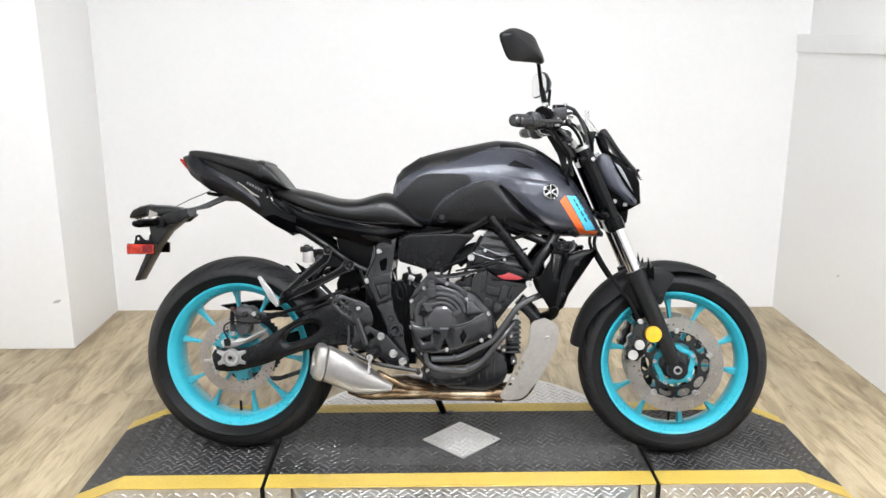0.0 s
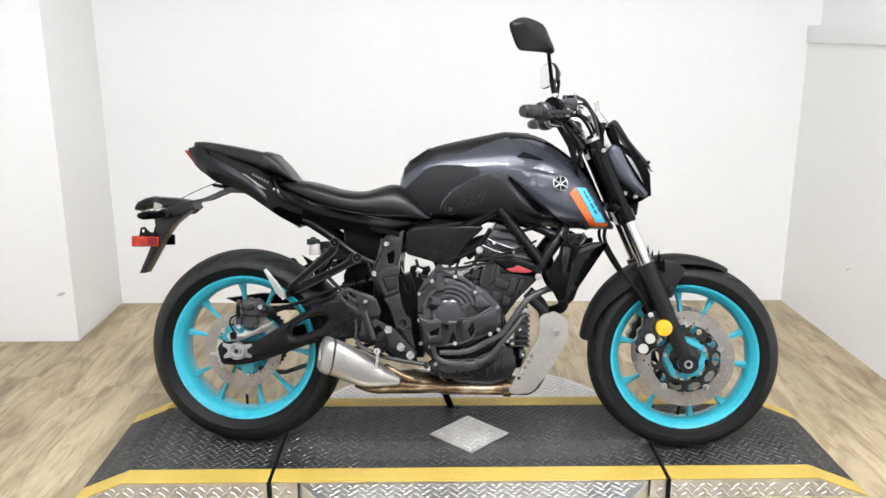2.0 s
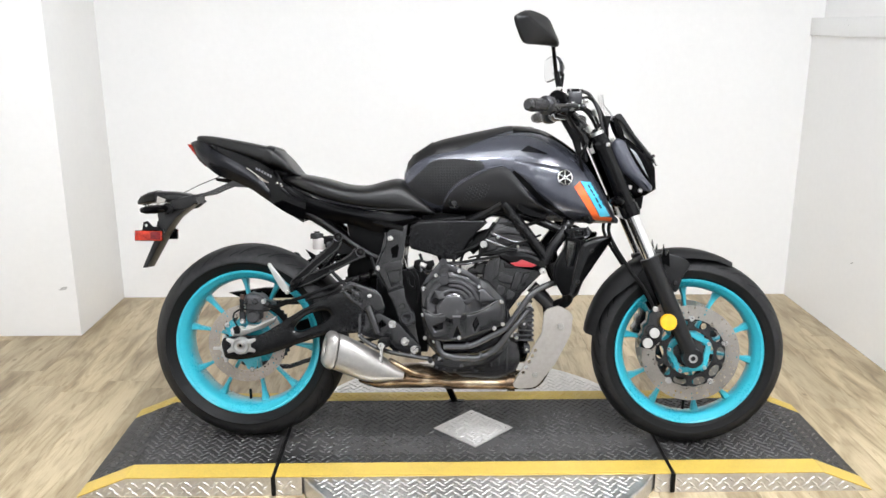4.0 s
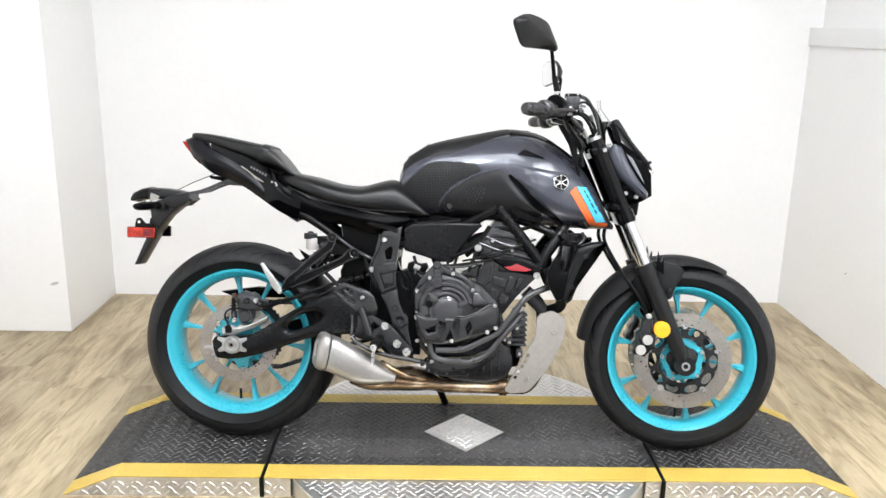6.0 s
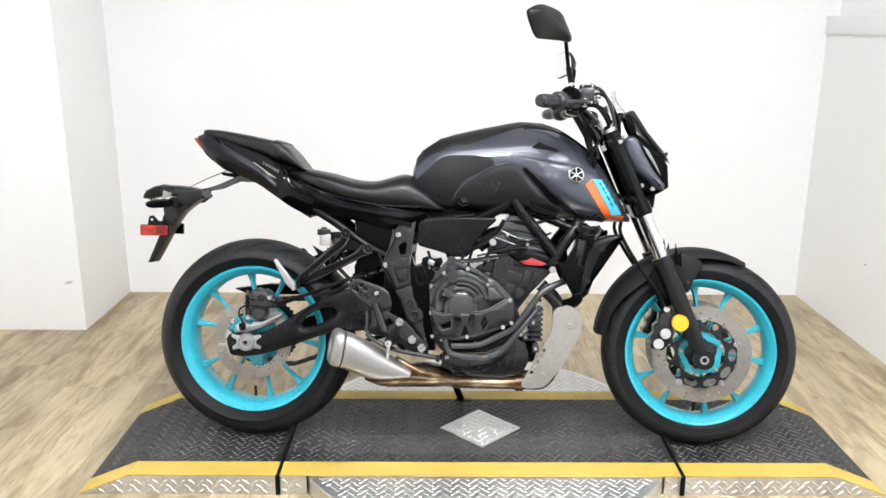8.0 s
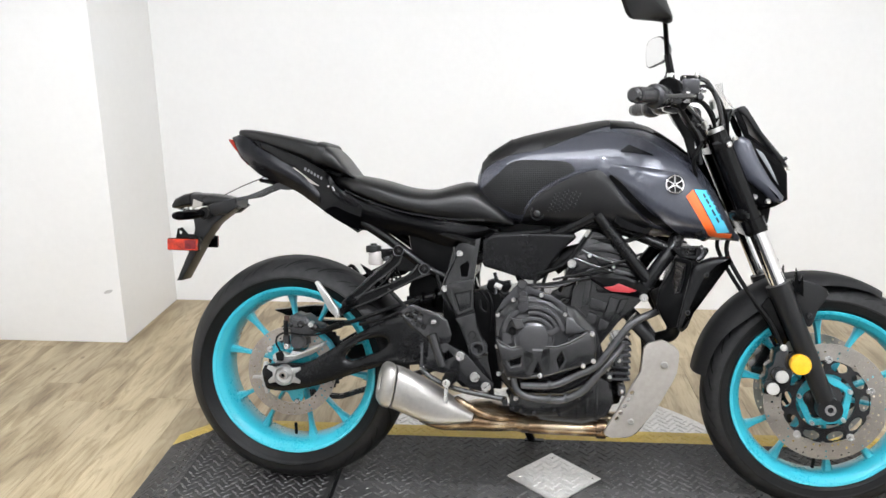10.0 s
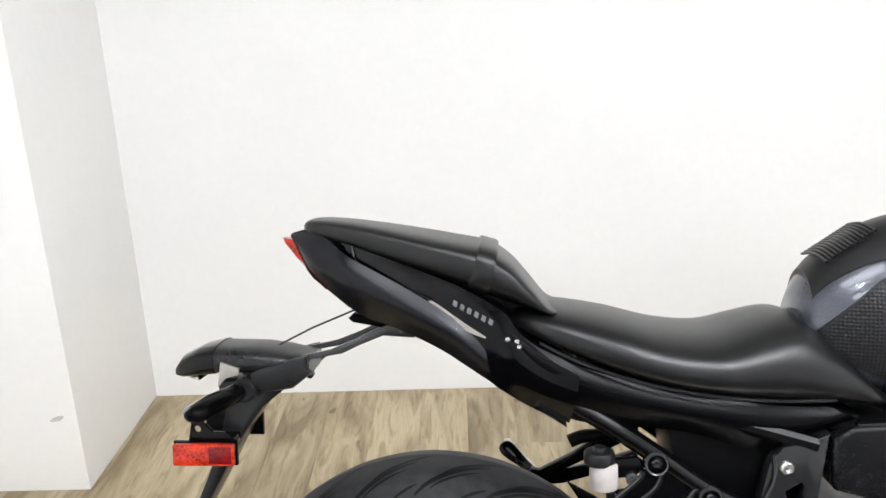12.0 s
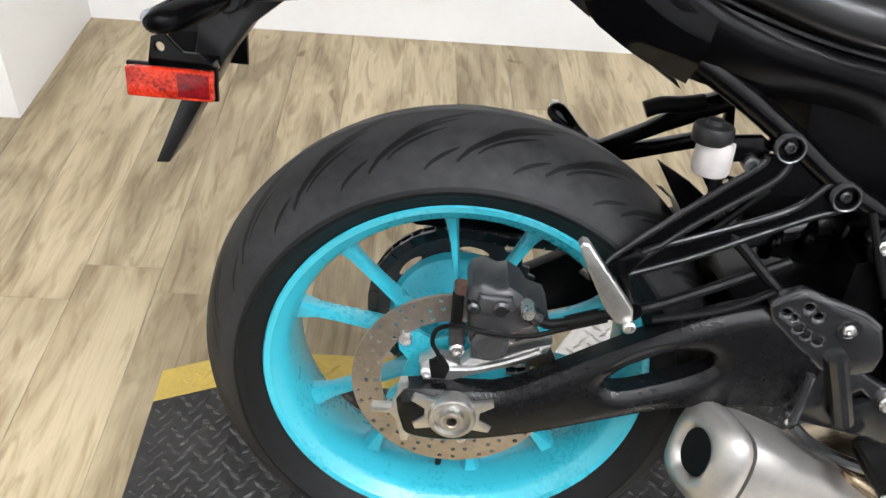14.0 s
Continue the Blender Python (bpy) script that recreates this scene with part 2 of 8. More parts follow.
M_SILVERPRINT = material("silver_print", (0.14, 0.14, 0.147), 0.4, 0.3, vary=0.05)
M_WHITE = material("white_plastic", (0.42, 0.41, 0.39), 0.4, vary=0.08)
M_FLUID = material("frosted_reservoir", (0.40, 0.375, 0.36), 0.4, vary=0.08)
M_COPPER = material("copper_cap", (0.075, 0.04, 0.03), 0.45, 0.2)
M_MIRROR = material("mirror_glass", (0.9, 0.9, 0.9), 0.02, 1.0, vary=0.01, rough_vary=0.005)
M_LENS = material("lamp_lens", (0.30, 0.31, 0.33), 0.1, 0.5, vary=0.05, coat=0.6)
M_SCREEN = glass("clear_screen", (1, 1, 1), 0.0, 1.04)
M_CLEAR = glass("clear_lens", (0.95, 0.95, 0.95), 0.05)
M_PANEL = emitter("lit_diffuser", (0.957, 0.985, 1.045), 8.0)
M_BULB = emitter("lit_bulb", (0.965, 0.985, 1.035), 1400.0)
M_FARWALL = material("far_wall_paint", (0.72, 0.715, 0.70), 0.7, vary=0.2, scale=(0.8, 30))


# ---- mesh tools ----
def part(name, bm, mat, parent=None, label="", sharp=35, warp=None, kind=""):
    """Links a bmesh as ONE mesh object, shaded smooth but for its sharp edges."""
    if warp is not None:
        bm.transform(warp)
    bmesh.ops.recalc_face_normals(bm, faces=bm.faces)
    lim = radians(sharp)
    for f in bm.faces:
        f.smooth = True
    for e in bm.edges:
        e.smooth = len(e.link_faces) == 2 and e.calc_face_angle(0) < lim
    me = bpy.data.meshes.new(name)
    bm.to_mesh(me)
    bm.free()
    me.materials.append(mat)
    ob = new(name, me)
    if parent is not None:
        ob.parent = parent
    return tagged(ob, label=label, kind=kind)


def empty(name, m, label, category, group="", kind=""):
    ob = new(name)
    ob.empty_display_size = 0.1
    ob.matrix_world = m
    return tagged(ob, label, category, group, kind)


def bevel_sharp(bm, off, seg=2, lim=40):
    if off <= 0:
        return bm
    bmesh.ops.recalc_face_normals(bm, faces=bm.faces)
    es = [e for e in bm.edges if len(e.link_faces) == 2 and e.calc_face_angle(0) > radians(lim)]
    bmesh.ops.bevel(bm, geom=es, offset=off, segments=seg, affect="EDGES", profile=0.6, clamp_overlap=True)
    return bm


def box(x0, x1, y0, y1, z0, z1, bev=0.0, bm=None, seg=2):
    b = bmesh.new()
    vs = [b.verts.new((x, y, z)) for x in (x0, x1) for y in (y0, y1) for z in (z0, z1)]
    for f in ((0, 1, 3, 2), (4, 6, 7, 5), (0, 4, 5, 1), (2, 3, 7, 6), (0, 2, 6, 4), (1, 5, 7, 3)):
        b.faces.new([vs[i] for i in f])
    bevel_sharp(b, bev, seg)
    return join(bm, b)


def join(bm, b):
    """Adds the mesh b to bm, or gives b where there is none."""
    if bm is None:
        return b
    me = bpy.data.meshes.new("tmp")
    b.to_mesh(me)
    b.free()
    bm.from_mesh(me)
    bpy.data.meshes.remove(me)
    return bm


def curve(pts, n=6, closed=False):
    """A smooth line through the points (Catmull-Rom), n steps between two of them."""
    p = [Vector(q) for q in pts]
    k = len(p)
    out = []
    for i in range(k if closed else k - 1):
        a, b, c, d = (p[(i + j) % k] if closed else p[min(max(i + j, 0), k - 1)] for j in (-1, 0, 1, 2))
        for s in range(n):
            t = s / n
            out.append(0.5 * ((2 * b) + (c - a) * t + (2 * a - 5 * b + 4 * c - d) * t * t + (3 * b - a - 3 * c + d) * t ** 3))
    if not closed:
        out.append(p[-1])
    return out


def plate(outline, y0, y1, holes=(), bev=0.003, smooth=0, bm=None, seg=2, dome=()):
    """A slab cut to an outline of (x, z), from y0 to y1, with holes through it; dome swells its faces in (inset, rise) steps."""
    b = bmesh.new()
    loops = [outline, *holes]
    edges = []
    for lp in loops:
        if smooth:
            lp = [(v.x, v.y) for v in curve([(x, z, 0) for x, z in lp], smooth, True)]
        vs = [b.verts.new((x, y0, z)) for x, z in lp]
        if not holes:
            b.faces.new(vs)
        else:
            edges += [b.edges.new((vs[i], vs[(i + 1) % len(vs)])) for i in range(len(vs))]
    if holes:
        bmesh.ops.triangle_fill(b, use_beauty=True, use_dissolve=False, edges=edges)
    ext = bmesh.ops.extrude_face_region(b, geom=b.faces[:])
    bmesh.ops.translate(b, vec=(0, y1 - y0, 0), verts=[v for v in ext["geom"] if isinstance(v, bmesh.types.BMVert)])
    if dome:
        bmesh.ops.recalc_face_normals(b, faces=b.faces)
        for way in (-1, 1):
            fs = [f for f in b.faces if f.normal.y * way > 0.9]
            for inset, rise in dome:
                bmesh.ops.inset_region(b, faces=fs, thickness=inset, depth=rise, use_boundary=True, use_even_offset=False)
    elif bev:
        bmesh.ops.recalc_face_normals(b, faces=b.faces)
        es = [e for e in b.edges if len(e.link_faces) == 2 and (abs(e.link_faces[0].normal.y) > 0.9) != (abs(e.link_faces[1].normal.y) > 0.9)]
        bmesh.ops.bevel(b, geom=es, offset=bev, segments=seg, affect="EDGES", profile=0.6, clamp_overlap=True)
    return join(bm, b)


def loft(rings, caps=True, bm=None, closed=True):
    """A skin over rings of equally many points."""
    b = bmesh.new()
    rows = [[b.verts.new(p) for p in r] for r in rings]
    n = len(rows[0])
    for r0, r1 in zip(rows, rows[1:]):
        for i in range(n if closed else n - 1):
            b.faces.new((r0[i], r0[(i + 1) % n], r1[(i + 1) % n], r1[i]))
    if caps and closed:
        b.faces.new(rows[0])
        b.faces.new(rows[-1][::-1])
    return join(bm, b)


def tube(pts, r, n=10, smooth=5, bm=None):
    """A round bar or hose along a smooth line; r is one radius or one at each end."""
    p = curve(pts, smooth) if smooth and len(pts) > 2 else [Vector(q) for q in pts]
    r0, r1 = r if isinstance(r, tuple) else (r, r)
    rings, side = [], None
    for i, q in enumerate(p):
        d = (p[min(i + 1, len(p) - 1)] - p[max(i - 1, 0)]).normalized()
        if side is None:
            side = d.cross((0, 1, 0) if abs(d.y) < 0.9 else (1, 0, 0)).normalized()
        side = (side - d * side.dot(d)).normalized()
        up = d.cross(side)
        rad = r0 + (r1 - r0) * i / max(1, len(p) - 1)
        rings.append([q + rad * (math.cos(a) * side + math.sin(a) * up) for a in (2 * math.pi * k / n for k in range(n))])
    return loft(rings, True, bm)


def lathe(profile, c=(0, 0, 0), n=48, axis=(0, 1, 0), bm=None, closed=False):
    """Turns (radius, distance along the axis) round an axis through c."""
    ax = Vector(axis).normalized()
    u = ax.cross((1, 0, 0) if abs(ax.x) < 0.9 else (0, 0, 1)).normalized()
    v = ax.cross(u)
    b = bmesh.new()
    rows = []
    for r, h in profile:
        if r < 1e-6:
            rows.append([b.verts.new(Vector(c) + ax * h)])
        else:
            rows.append([b.verts.new(Vector(c) + ax * h + r * (math.cos(a) * u + math.sin(a) * v)) for a in (2 * math.pi * k / n for k in range(n))])
    pairs = list(zip(rows, rows[1:]))
    if closed:
        pairs.append((rows[-1], rows[0]))
    for r0, r1 in pairs:
        for i in range(n):
            j = (i + 1) % n
            if len(r0) == 1 and len(r1) > 1:
                b.faces.new((r0[0], r1[j], r1[i]))
            elif len(r1) == 1 and len(r0) > 1:
                b.faces.new((r0[i], r0[j], r1[0]))
            elif len(r0) > 1:
                b.faces.new((r0[i], r0[j], r1[j], r1[i]))
    return join(bm, b)


def disc(c, r, y0, y1, n=24, bev=0.002, bm=None):
    """A solid round block with its axis along y."""
    s = 1 if y1 > y0 else -1
    return lathe([(0, y0), (r, y0), (r, y1 - s * bev), (r - bev, y1), (0, y1)], (c[0], 0, c[1]), n, bm=bm)


def bolt(c, y, r=0.008, bm=None, h=0.006):
    """A round bolt head with a socket, its face towards -y."""
    x, z = c
    return lathe([(0, y + 0.01), (r, y + 0.01), (r, y - h + 0.002), (r - 0.002, y - h), (r * 0.5, y - h), (r * 0.45, y - h + 0.003), (0, y - h + 0.003)],
                 (x, 0, z), 14, bm=bm)


def bolts(name, spots, mat, parent, label="", warp=None, side=-1, h=0.006):
    """One object for each bolt head: (place, y, radius)."""
    for c, y, r in spots:
        b = bolt(c, y, r, None, h)
        if side > 0:
            bmesh.ops.scale(b, vec=(1, -1, 1), verts=b.verts)
        part(name, b, mat, parent, label, warp=warp)


def sect(x, zt, zb, hw, kt=2.4, kb=2.4, n=32, lift=0.5, shift=0.0):
    """A ring across the bike: rounded above and below, widest at the part lift of its height."""
    zc = zb + (zt - zb) * lift
    out = []
    for i in range(n):
        a = 2 * math.pi * i / n
        c, s = math.cos(a), math.sin(a)
        k = kt if s >= 0 else kb
        y = hw * math.copysign(abs(c) ** (2 / k), c)
        z = zc + (zt - zc if s >= 0 else zc - zb) * math.copysign(abs(s) ** (2 / k), s)
        out.append((x + shift * (z - zc), y, z))
    return out


def stations(rows, n):
    """Cross-section numbers, smoothly filled in between the given ones."""
    k = len(rows[0])
    cols = []
    for c0 in range(0, k, 3):
        pts = [tuple((list(r) + [0, 0])[c0:c0 + 3]) for r in rows]
        cols.append(curve(pts, n))
    return [[v for col in cols for v in col[i]][:k] for i in range(len(cols[0]))]


def line_at(pts, u):
    """The point at the part u along an open line of (x, z)."""
    ln = [0]
    for a, b in zip(pts, pts[1:]):
        ln.append(ln[-1] + math.dist(a, b))
    d = u * ln[-1]
    for i, (a, b) in enumerate(zip(pts, pts[1:])):
        if d <= ln[i + 1] or i == len(pts) - 2:
            t = (d - ln[i]) / max(1e-9, ln[i + 1] - ln[i])
            return a[0] + (b[0] - a[0]) * t, a[1] + (b[1] - a[1]) * t


def shell(sections, thick, nu=4, nv=4, side=-1):
    """A curved panel through sections of control points, thick metres deep."""
    cross = [curve(s, nv) for s in sections]
    rows = [curve([c[j] for c in cross], nu) for j in range(len(cross[0]))]
    b = bmesh.new()
    g = [[b.verts.new(p) for p in r] for r in rows]
    for r0, r1 in zip(g, g[1:]):
        for i in range(len(r0) - 1):
            b.faces.new((r0[i], r0[i + 1], r1[i + 1], r1[i]))
    bmesh.ops.recalc_face_normals(b, faces=b.faces)
    if sum(f.normal.y for f in b.faces) > 0:
        bmesh.ops.reverse_faces(b, faces=b.faces)
    bmesh.ops.solidify(b, geom=b.faces[:], thickness=thick)
    if side > 0:
        bmesh.ops.scale(b, vec=(1, -1, 1), verts=b.verts)
    return b


def arc_plate(c, r0, r1, a0, a1, y0, y1, bev=0.0015, n=14):
    """A sector of a ring, from angle a0 to a1 in degrees."""
    out = [(c[0] + r * math.cos(radians(a)), c[1] + r * math.sin(radians(a))) for r, k in ((r1, 1), (r0, -1)) for a in [a0 + (a1 - a0) * i / n for i in range(n + 1)][::k]]
    return plate(out, y0, y1, bev=bev)


def skin(tree, lower, upper, off, thick, nx=20, nz=8, side=-1, soft=True, bulge=0.0, base=None):
    """A panel that lies on the surface in tree, between two lines of (x, z), off metres proud."""
    lo = [(v.x, v.y) for v in curve([(x, z, 0) for x, z in lower], 5)] if soft else lower
    up = [(v.x, v.y) for v in curve([(x, z, 0) for x, z in upper], 5)] if soft else upper
    b = bmesh.new()
    rows = []
    for i in range(nx + 1):
        row = []
        for j in range(nz + 1):
            (xa, za), (xb, zb) = line_at(lo, i / nx), line_at(up, i / nx)
            t = j / nz
            x, z = xa + (xb - xa) * t, za + (zb - za) * t
            hit = tree.ray_cast(Vector((x, -1, z)), Vector((0, 1, 0)), 1.2)[0] if tree else None
            y = hit.y if hit else (base if base is not None else -0.11)
            edge = min(1, 6 * min(i / nx, 1 - i / nx, t, 1 - t)) if bulge else 0
            row.append((x, y - off - bulge * edge, z))
        rows.append(row)
    front = [[b.verts.new(p) for p in r] for r in rows]
    back = [[b.verts.new((p[0], p[1] + thick, p[2])) for p in r] for r in rows]
    for i in range(nx):
        for j in range(nz):
            b.faces.new((front[i][j], front[i + 1][j], front[i + 1][j + 1], front[i][j + 1]))
            b.faces.new((back[i][j], back[i][j + 1], back[i + 1][j + 1], back[i + 1][j]))
    for i in range(nx):
        b.faces.new((front[i][0], back[i][0], back[i + 1][0], front[i + 1][0]))
        b.faces.new((front[i][nz], front[i + 1][nz], back[i + 1][nz], back[i][nz]))
    for j in range(nz):
        b.faces.new((front[0][j], front[0][j + 1], back[0][j + 1], back[0][j]))
        b.faces.new((front[nx][j], back[nx][j], back[nx][j + 1], front[nx][j + 1]))
    if side > 0:
        bmesh.ops.scale(b, vec=(1, -1, 1), verts=b.verts)
    return b


# ---- room ----
def slab(name, x0, x1, y0, y1, z0, z1, mat, label, category, bev=0.0):
    return tagged(part(name, box(x0, x1, y0, y1, z0, z1, bev), mat), label, category, kind="structure")


XW, XE, YB, YS, TOP, XC, YC = -2.29, 1.73, 1.557, -7.0, 3.0, -1.69, 1.010
slab("wall_north", XC, XE + 0.2, YB, YB + 0.12, 0, TOP, M_WALL, "plain white painted wall behind the motorcycle", "wall")
slab("wall_column", XW, XC, YC, YB + 0.12, 0, TOP, M_WALL, "white painted boxed column with scuffed corner", "column", 0.004)
slab("wall_west", XW - 0.12, XW, YS, YB + 0.12, 0, TOP, M_WALL, "plain white painted side wall", "wall")
# End wall added out of view, pale so the bike's sides reflect brightness.
slab("wall_south", XW - 0.12, XE + 0.2, YS - 0.12, YS, 0, TOP, M_FARWALL, "added pale wall out of view that closes the room", "wall")
slab("wall_east", XE, XE + 0.12, YS, YB, 0, 1.306, M_WALL, "white painted half wall with ledge", "wall")
slab("wall_east_upper", XE + 0.05, XE + 0.17, YS, YB, 1.306, TOP, M_WALL, "white painted wall above the ledge", "wall")
slab("trim", XE - 0.012, XE + 0.05, YS, YB, 1.306, 1.388, M_TRIM, "white painted ledge board along the half wall", "trim", 0.004)
slab("ceiling", XW - 0.12, XE + 0.2, YS - 0.12, YB + 0.12, TOP, TOP + 0.1, M_CEIL, "plain white ceiling", "ceiling")


def scuff(m, w, h):
    """A grey rub mark on a wall, with a ragged outline."""
    b = bmesh.new()
    n = 18
    vs = [b.verts.new(((w * (0.75 + 0.25 * random.random()) * math.cos(a)), 0, h * (0.6 + 0.4 * random.random()) * math.sin(a))) for a in (2 * math.pi * k / n for k in range(n))]
    b.faces.new(vs)
    r = bmesh.ops.extrude_face_region(b, geom=b.faces[:])
    bmesh.ops.translate(b, vec=(0, 0.0012, 0), verts=[v for v in r["geom"] if isinstance(v, bmesh.types.BMVert)])
    ob = part("scuff_mark", b, M_SCUFF)
    ob.matrix_world = m
    return tagged(ob, "faint grey rub mark on the white wall", "scuff mark", kind="structure")


scuff(pose(-1.745, YC - 0.0008, 0.225, 0, -20, 0), 0.022, 0.008)
scuff(pose(XE - 0.0005, 0.92, 0.35, 0, 30, 90), 0.016, 0.003)

YF0 = -0.90
# Dark floor added out of view, so the bike's low reflections stay dark.
M_FRONTFLOOR = material("dark_front_floor", (0.020, 0.020, 0.022), 0.95, vary=0.25, scale=(4, 300), bump=0.4, bump_scale=600, spec=0.1)
slab("carpet", XW, XE, YS, YF0 - 0.002, -0.06, 0.0, M_FRONTFLOOR, "added dark floor out of view, keeps low reflections dark", "carpet")
floor = slab("floor", XW, XE, YF0, YB, -0.06, -0.004, M_SUB, "limed oak vinyl plank floor", "floor")

# ceiling lights out of view: panels added for soft light, and small downlights
def ceiling_light(x, y, w, d):
    ob = empty("ceiling_light", pose(x, y, TOP), "added square ceiling panel out of view, for soft light", "ceiling light", "ceiling panels")
    part("diffuser", box(-w / 2, w / 2, -d / 2, d / 2, -0.012, -0.006), M_PANEL, ob)
    fr = box(-w / 2 - 0.03, w / 2 + 0.03, -d / 2 - 0.03, -d / 2, -0.02, -0.001, 0.003)
    box(-w / 2 - 0.03, w / 2 + 0.03, d / 2, d / 2 + 0.03, -0.02, -0.001, 0.003, fr)
    box(-w / 2 - 0.03, -w / 2, -d / 2, d / 2, -0.02, -0.001, 0.003, fr)
    box(w / 2, w / 2 + 0.03, -d / 2, d / 2, -0.02, -0.001, 0.003, fr)
    part("frame", fr, M_TRIM, ob)
    return ob


panel = ceiling_light(-0.95, -1.05, 1.2, 0.6)
# The rows beyond y -4 are added to brighten the far wall.
for px, py in ((0.85, -1.05), (-0.95, -2.7), (0.85, -2.7), (-0.95, -4.6), (0.85, -4.6), (-0.95, -6.2), (0.85, -6.2)):
    copy_thing(panel, pose(px, py, TOP))


def downlight():
    ob = empty("downlight", pose(0, 0, TOP), "small round lit downlight in the ceiling", "downlight", "ceiling downlights")
    part("bulb", lathe([(0, -0.012), (0.020, -0.012), (0.020, -0.004), (0, -0.004)], n=16, axis=(0, 0, 1)), M_BULB, ob)
    part("ring", lathe([(0.022, -0.014), (0.04, -0.010), (0.04, -0.001), (0.022, -0.001)], n=20, axis=(0, 0, 1), closed=True), M_TRIM, ob)
    return ob


spot = downlight()
spot.matrix_world = pose(-0.2, -1.45, TOP)
for px, py in ((0.02, -1.55), (0.24, -1.48), (0.46, -1.56), (0.10, -1.78), (0.34, -1.82), (1.05, -1.50), (1.27, -1.58), (1.45, -1.46), (1.20, -1.80), (-1.0, -1.55), (-1.25, -1.50), (-1.12, -1.78), (-0.3, -3.3), (0.3, -3.35), (0.0, -3.1), (0.62, -1.72), (0.80, -1.55), (0.90, -1.80), (0.55, -2.05), (0.25, -2.10), (0.75, -2.20), (1.05, -2.05)):
    copy_thing(spot, pose(px, py, TOP))


# ---- display platform on a turntable ----
H, YN, YF = 0.065, -0.33, 0.245


def lugs(places, length=0.026, width=0.0092, height=0.0026):
    """Raised tread lugs: (x, y, z, slope, turn) each."""
    verts, faces = [], []
    for x, y, z, slope, turn in places:
        c, s = math.cos(turn), math.sin(turn)
        k = len(verts)
        for u, v, h in ((-0.5, 0, 0), (0, -0.5, 0), (0.5, 0, 0), (0, 0.5, 0), (-0.26, 0, 1), (0.26, 0, 1)):
            dx, dy = u * length * c - v * width * s, u * length * s + v * width * c
            verts.append((x + dx, y + dy, z + slope * dx + h * height))
        faces += [(k, k + 1, k + 4), (k + 1, k + 5, k + 4), (k + 1, k + 2, k + 5), (k + 2, k + 3, k + 5), (k + 3, k + 4, k + 5), (k + 3, k, k + 4)]
    return verts, faces


def lug_part(name, places, mat, parent, label="", upright=None):
    v, f = lugs(places)
    if upright is not None:
        v = [tuple(upright @ Vector(p)) for p in v]
    me = bpy.data.meshes.new(name)
    me.from_pydata(v, [], f)
    me.materials.append(mat)
    ob = new(name, me)
    ob.parent = parent
    return tagged(ob, label=label, kind="stuff")


def tread(x0, x1, y0, y1, top, keep=lambda x, y: True, pitch=0.0265):
    out = []
    j = 0
    y = y0 + 0.008
    while y < y1 - 0.006:
        x = x0 + 0.014 + (pitch / 2 if j % 2 else 0)
        i = 0
        while x < x1 - 0.012:
            if keep(x, y):
                z, sl = top(x)
                out.append((x, y, z, sl, radians(38 if (i + j) % 2 else -38)))
            x += pitch
            i += 1
        y += pitch * 0.58
        j += 1
    return out


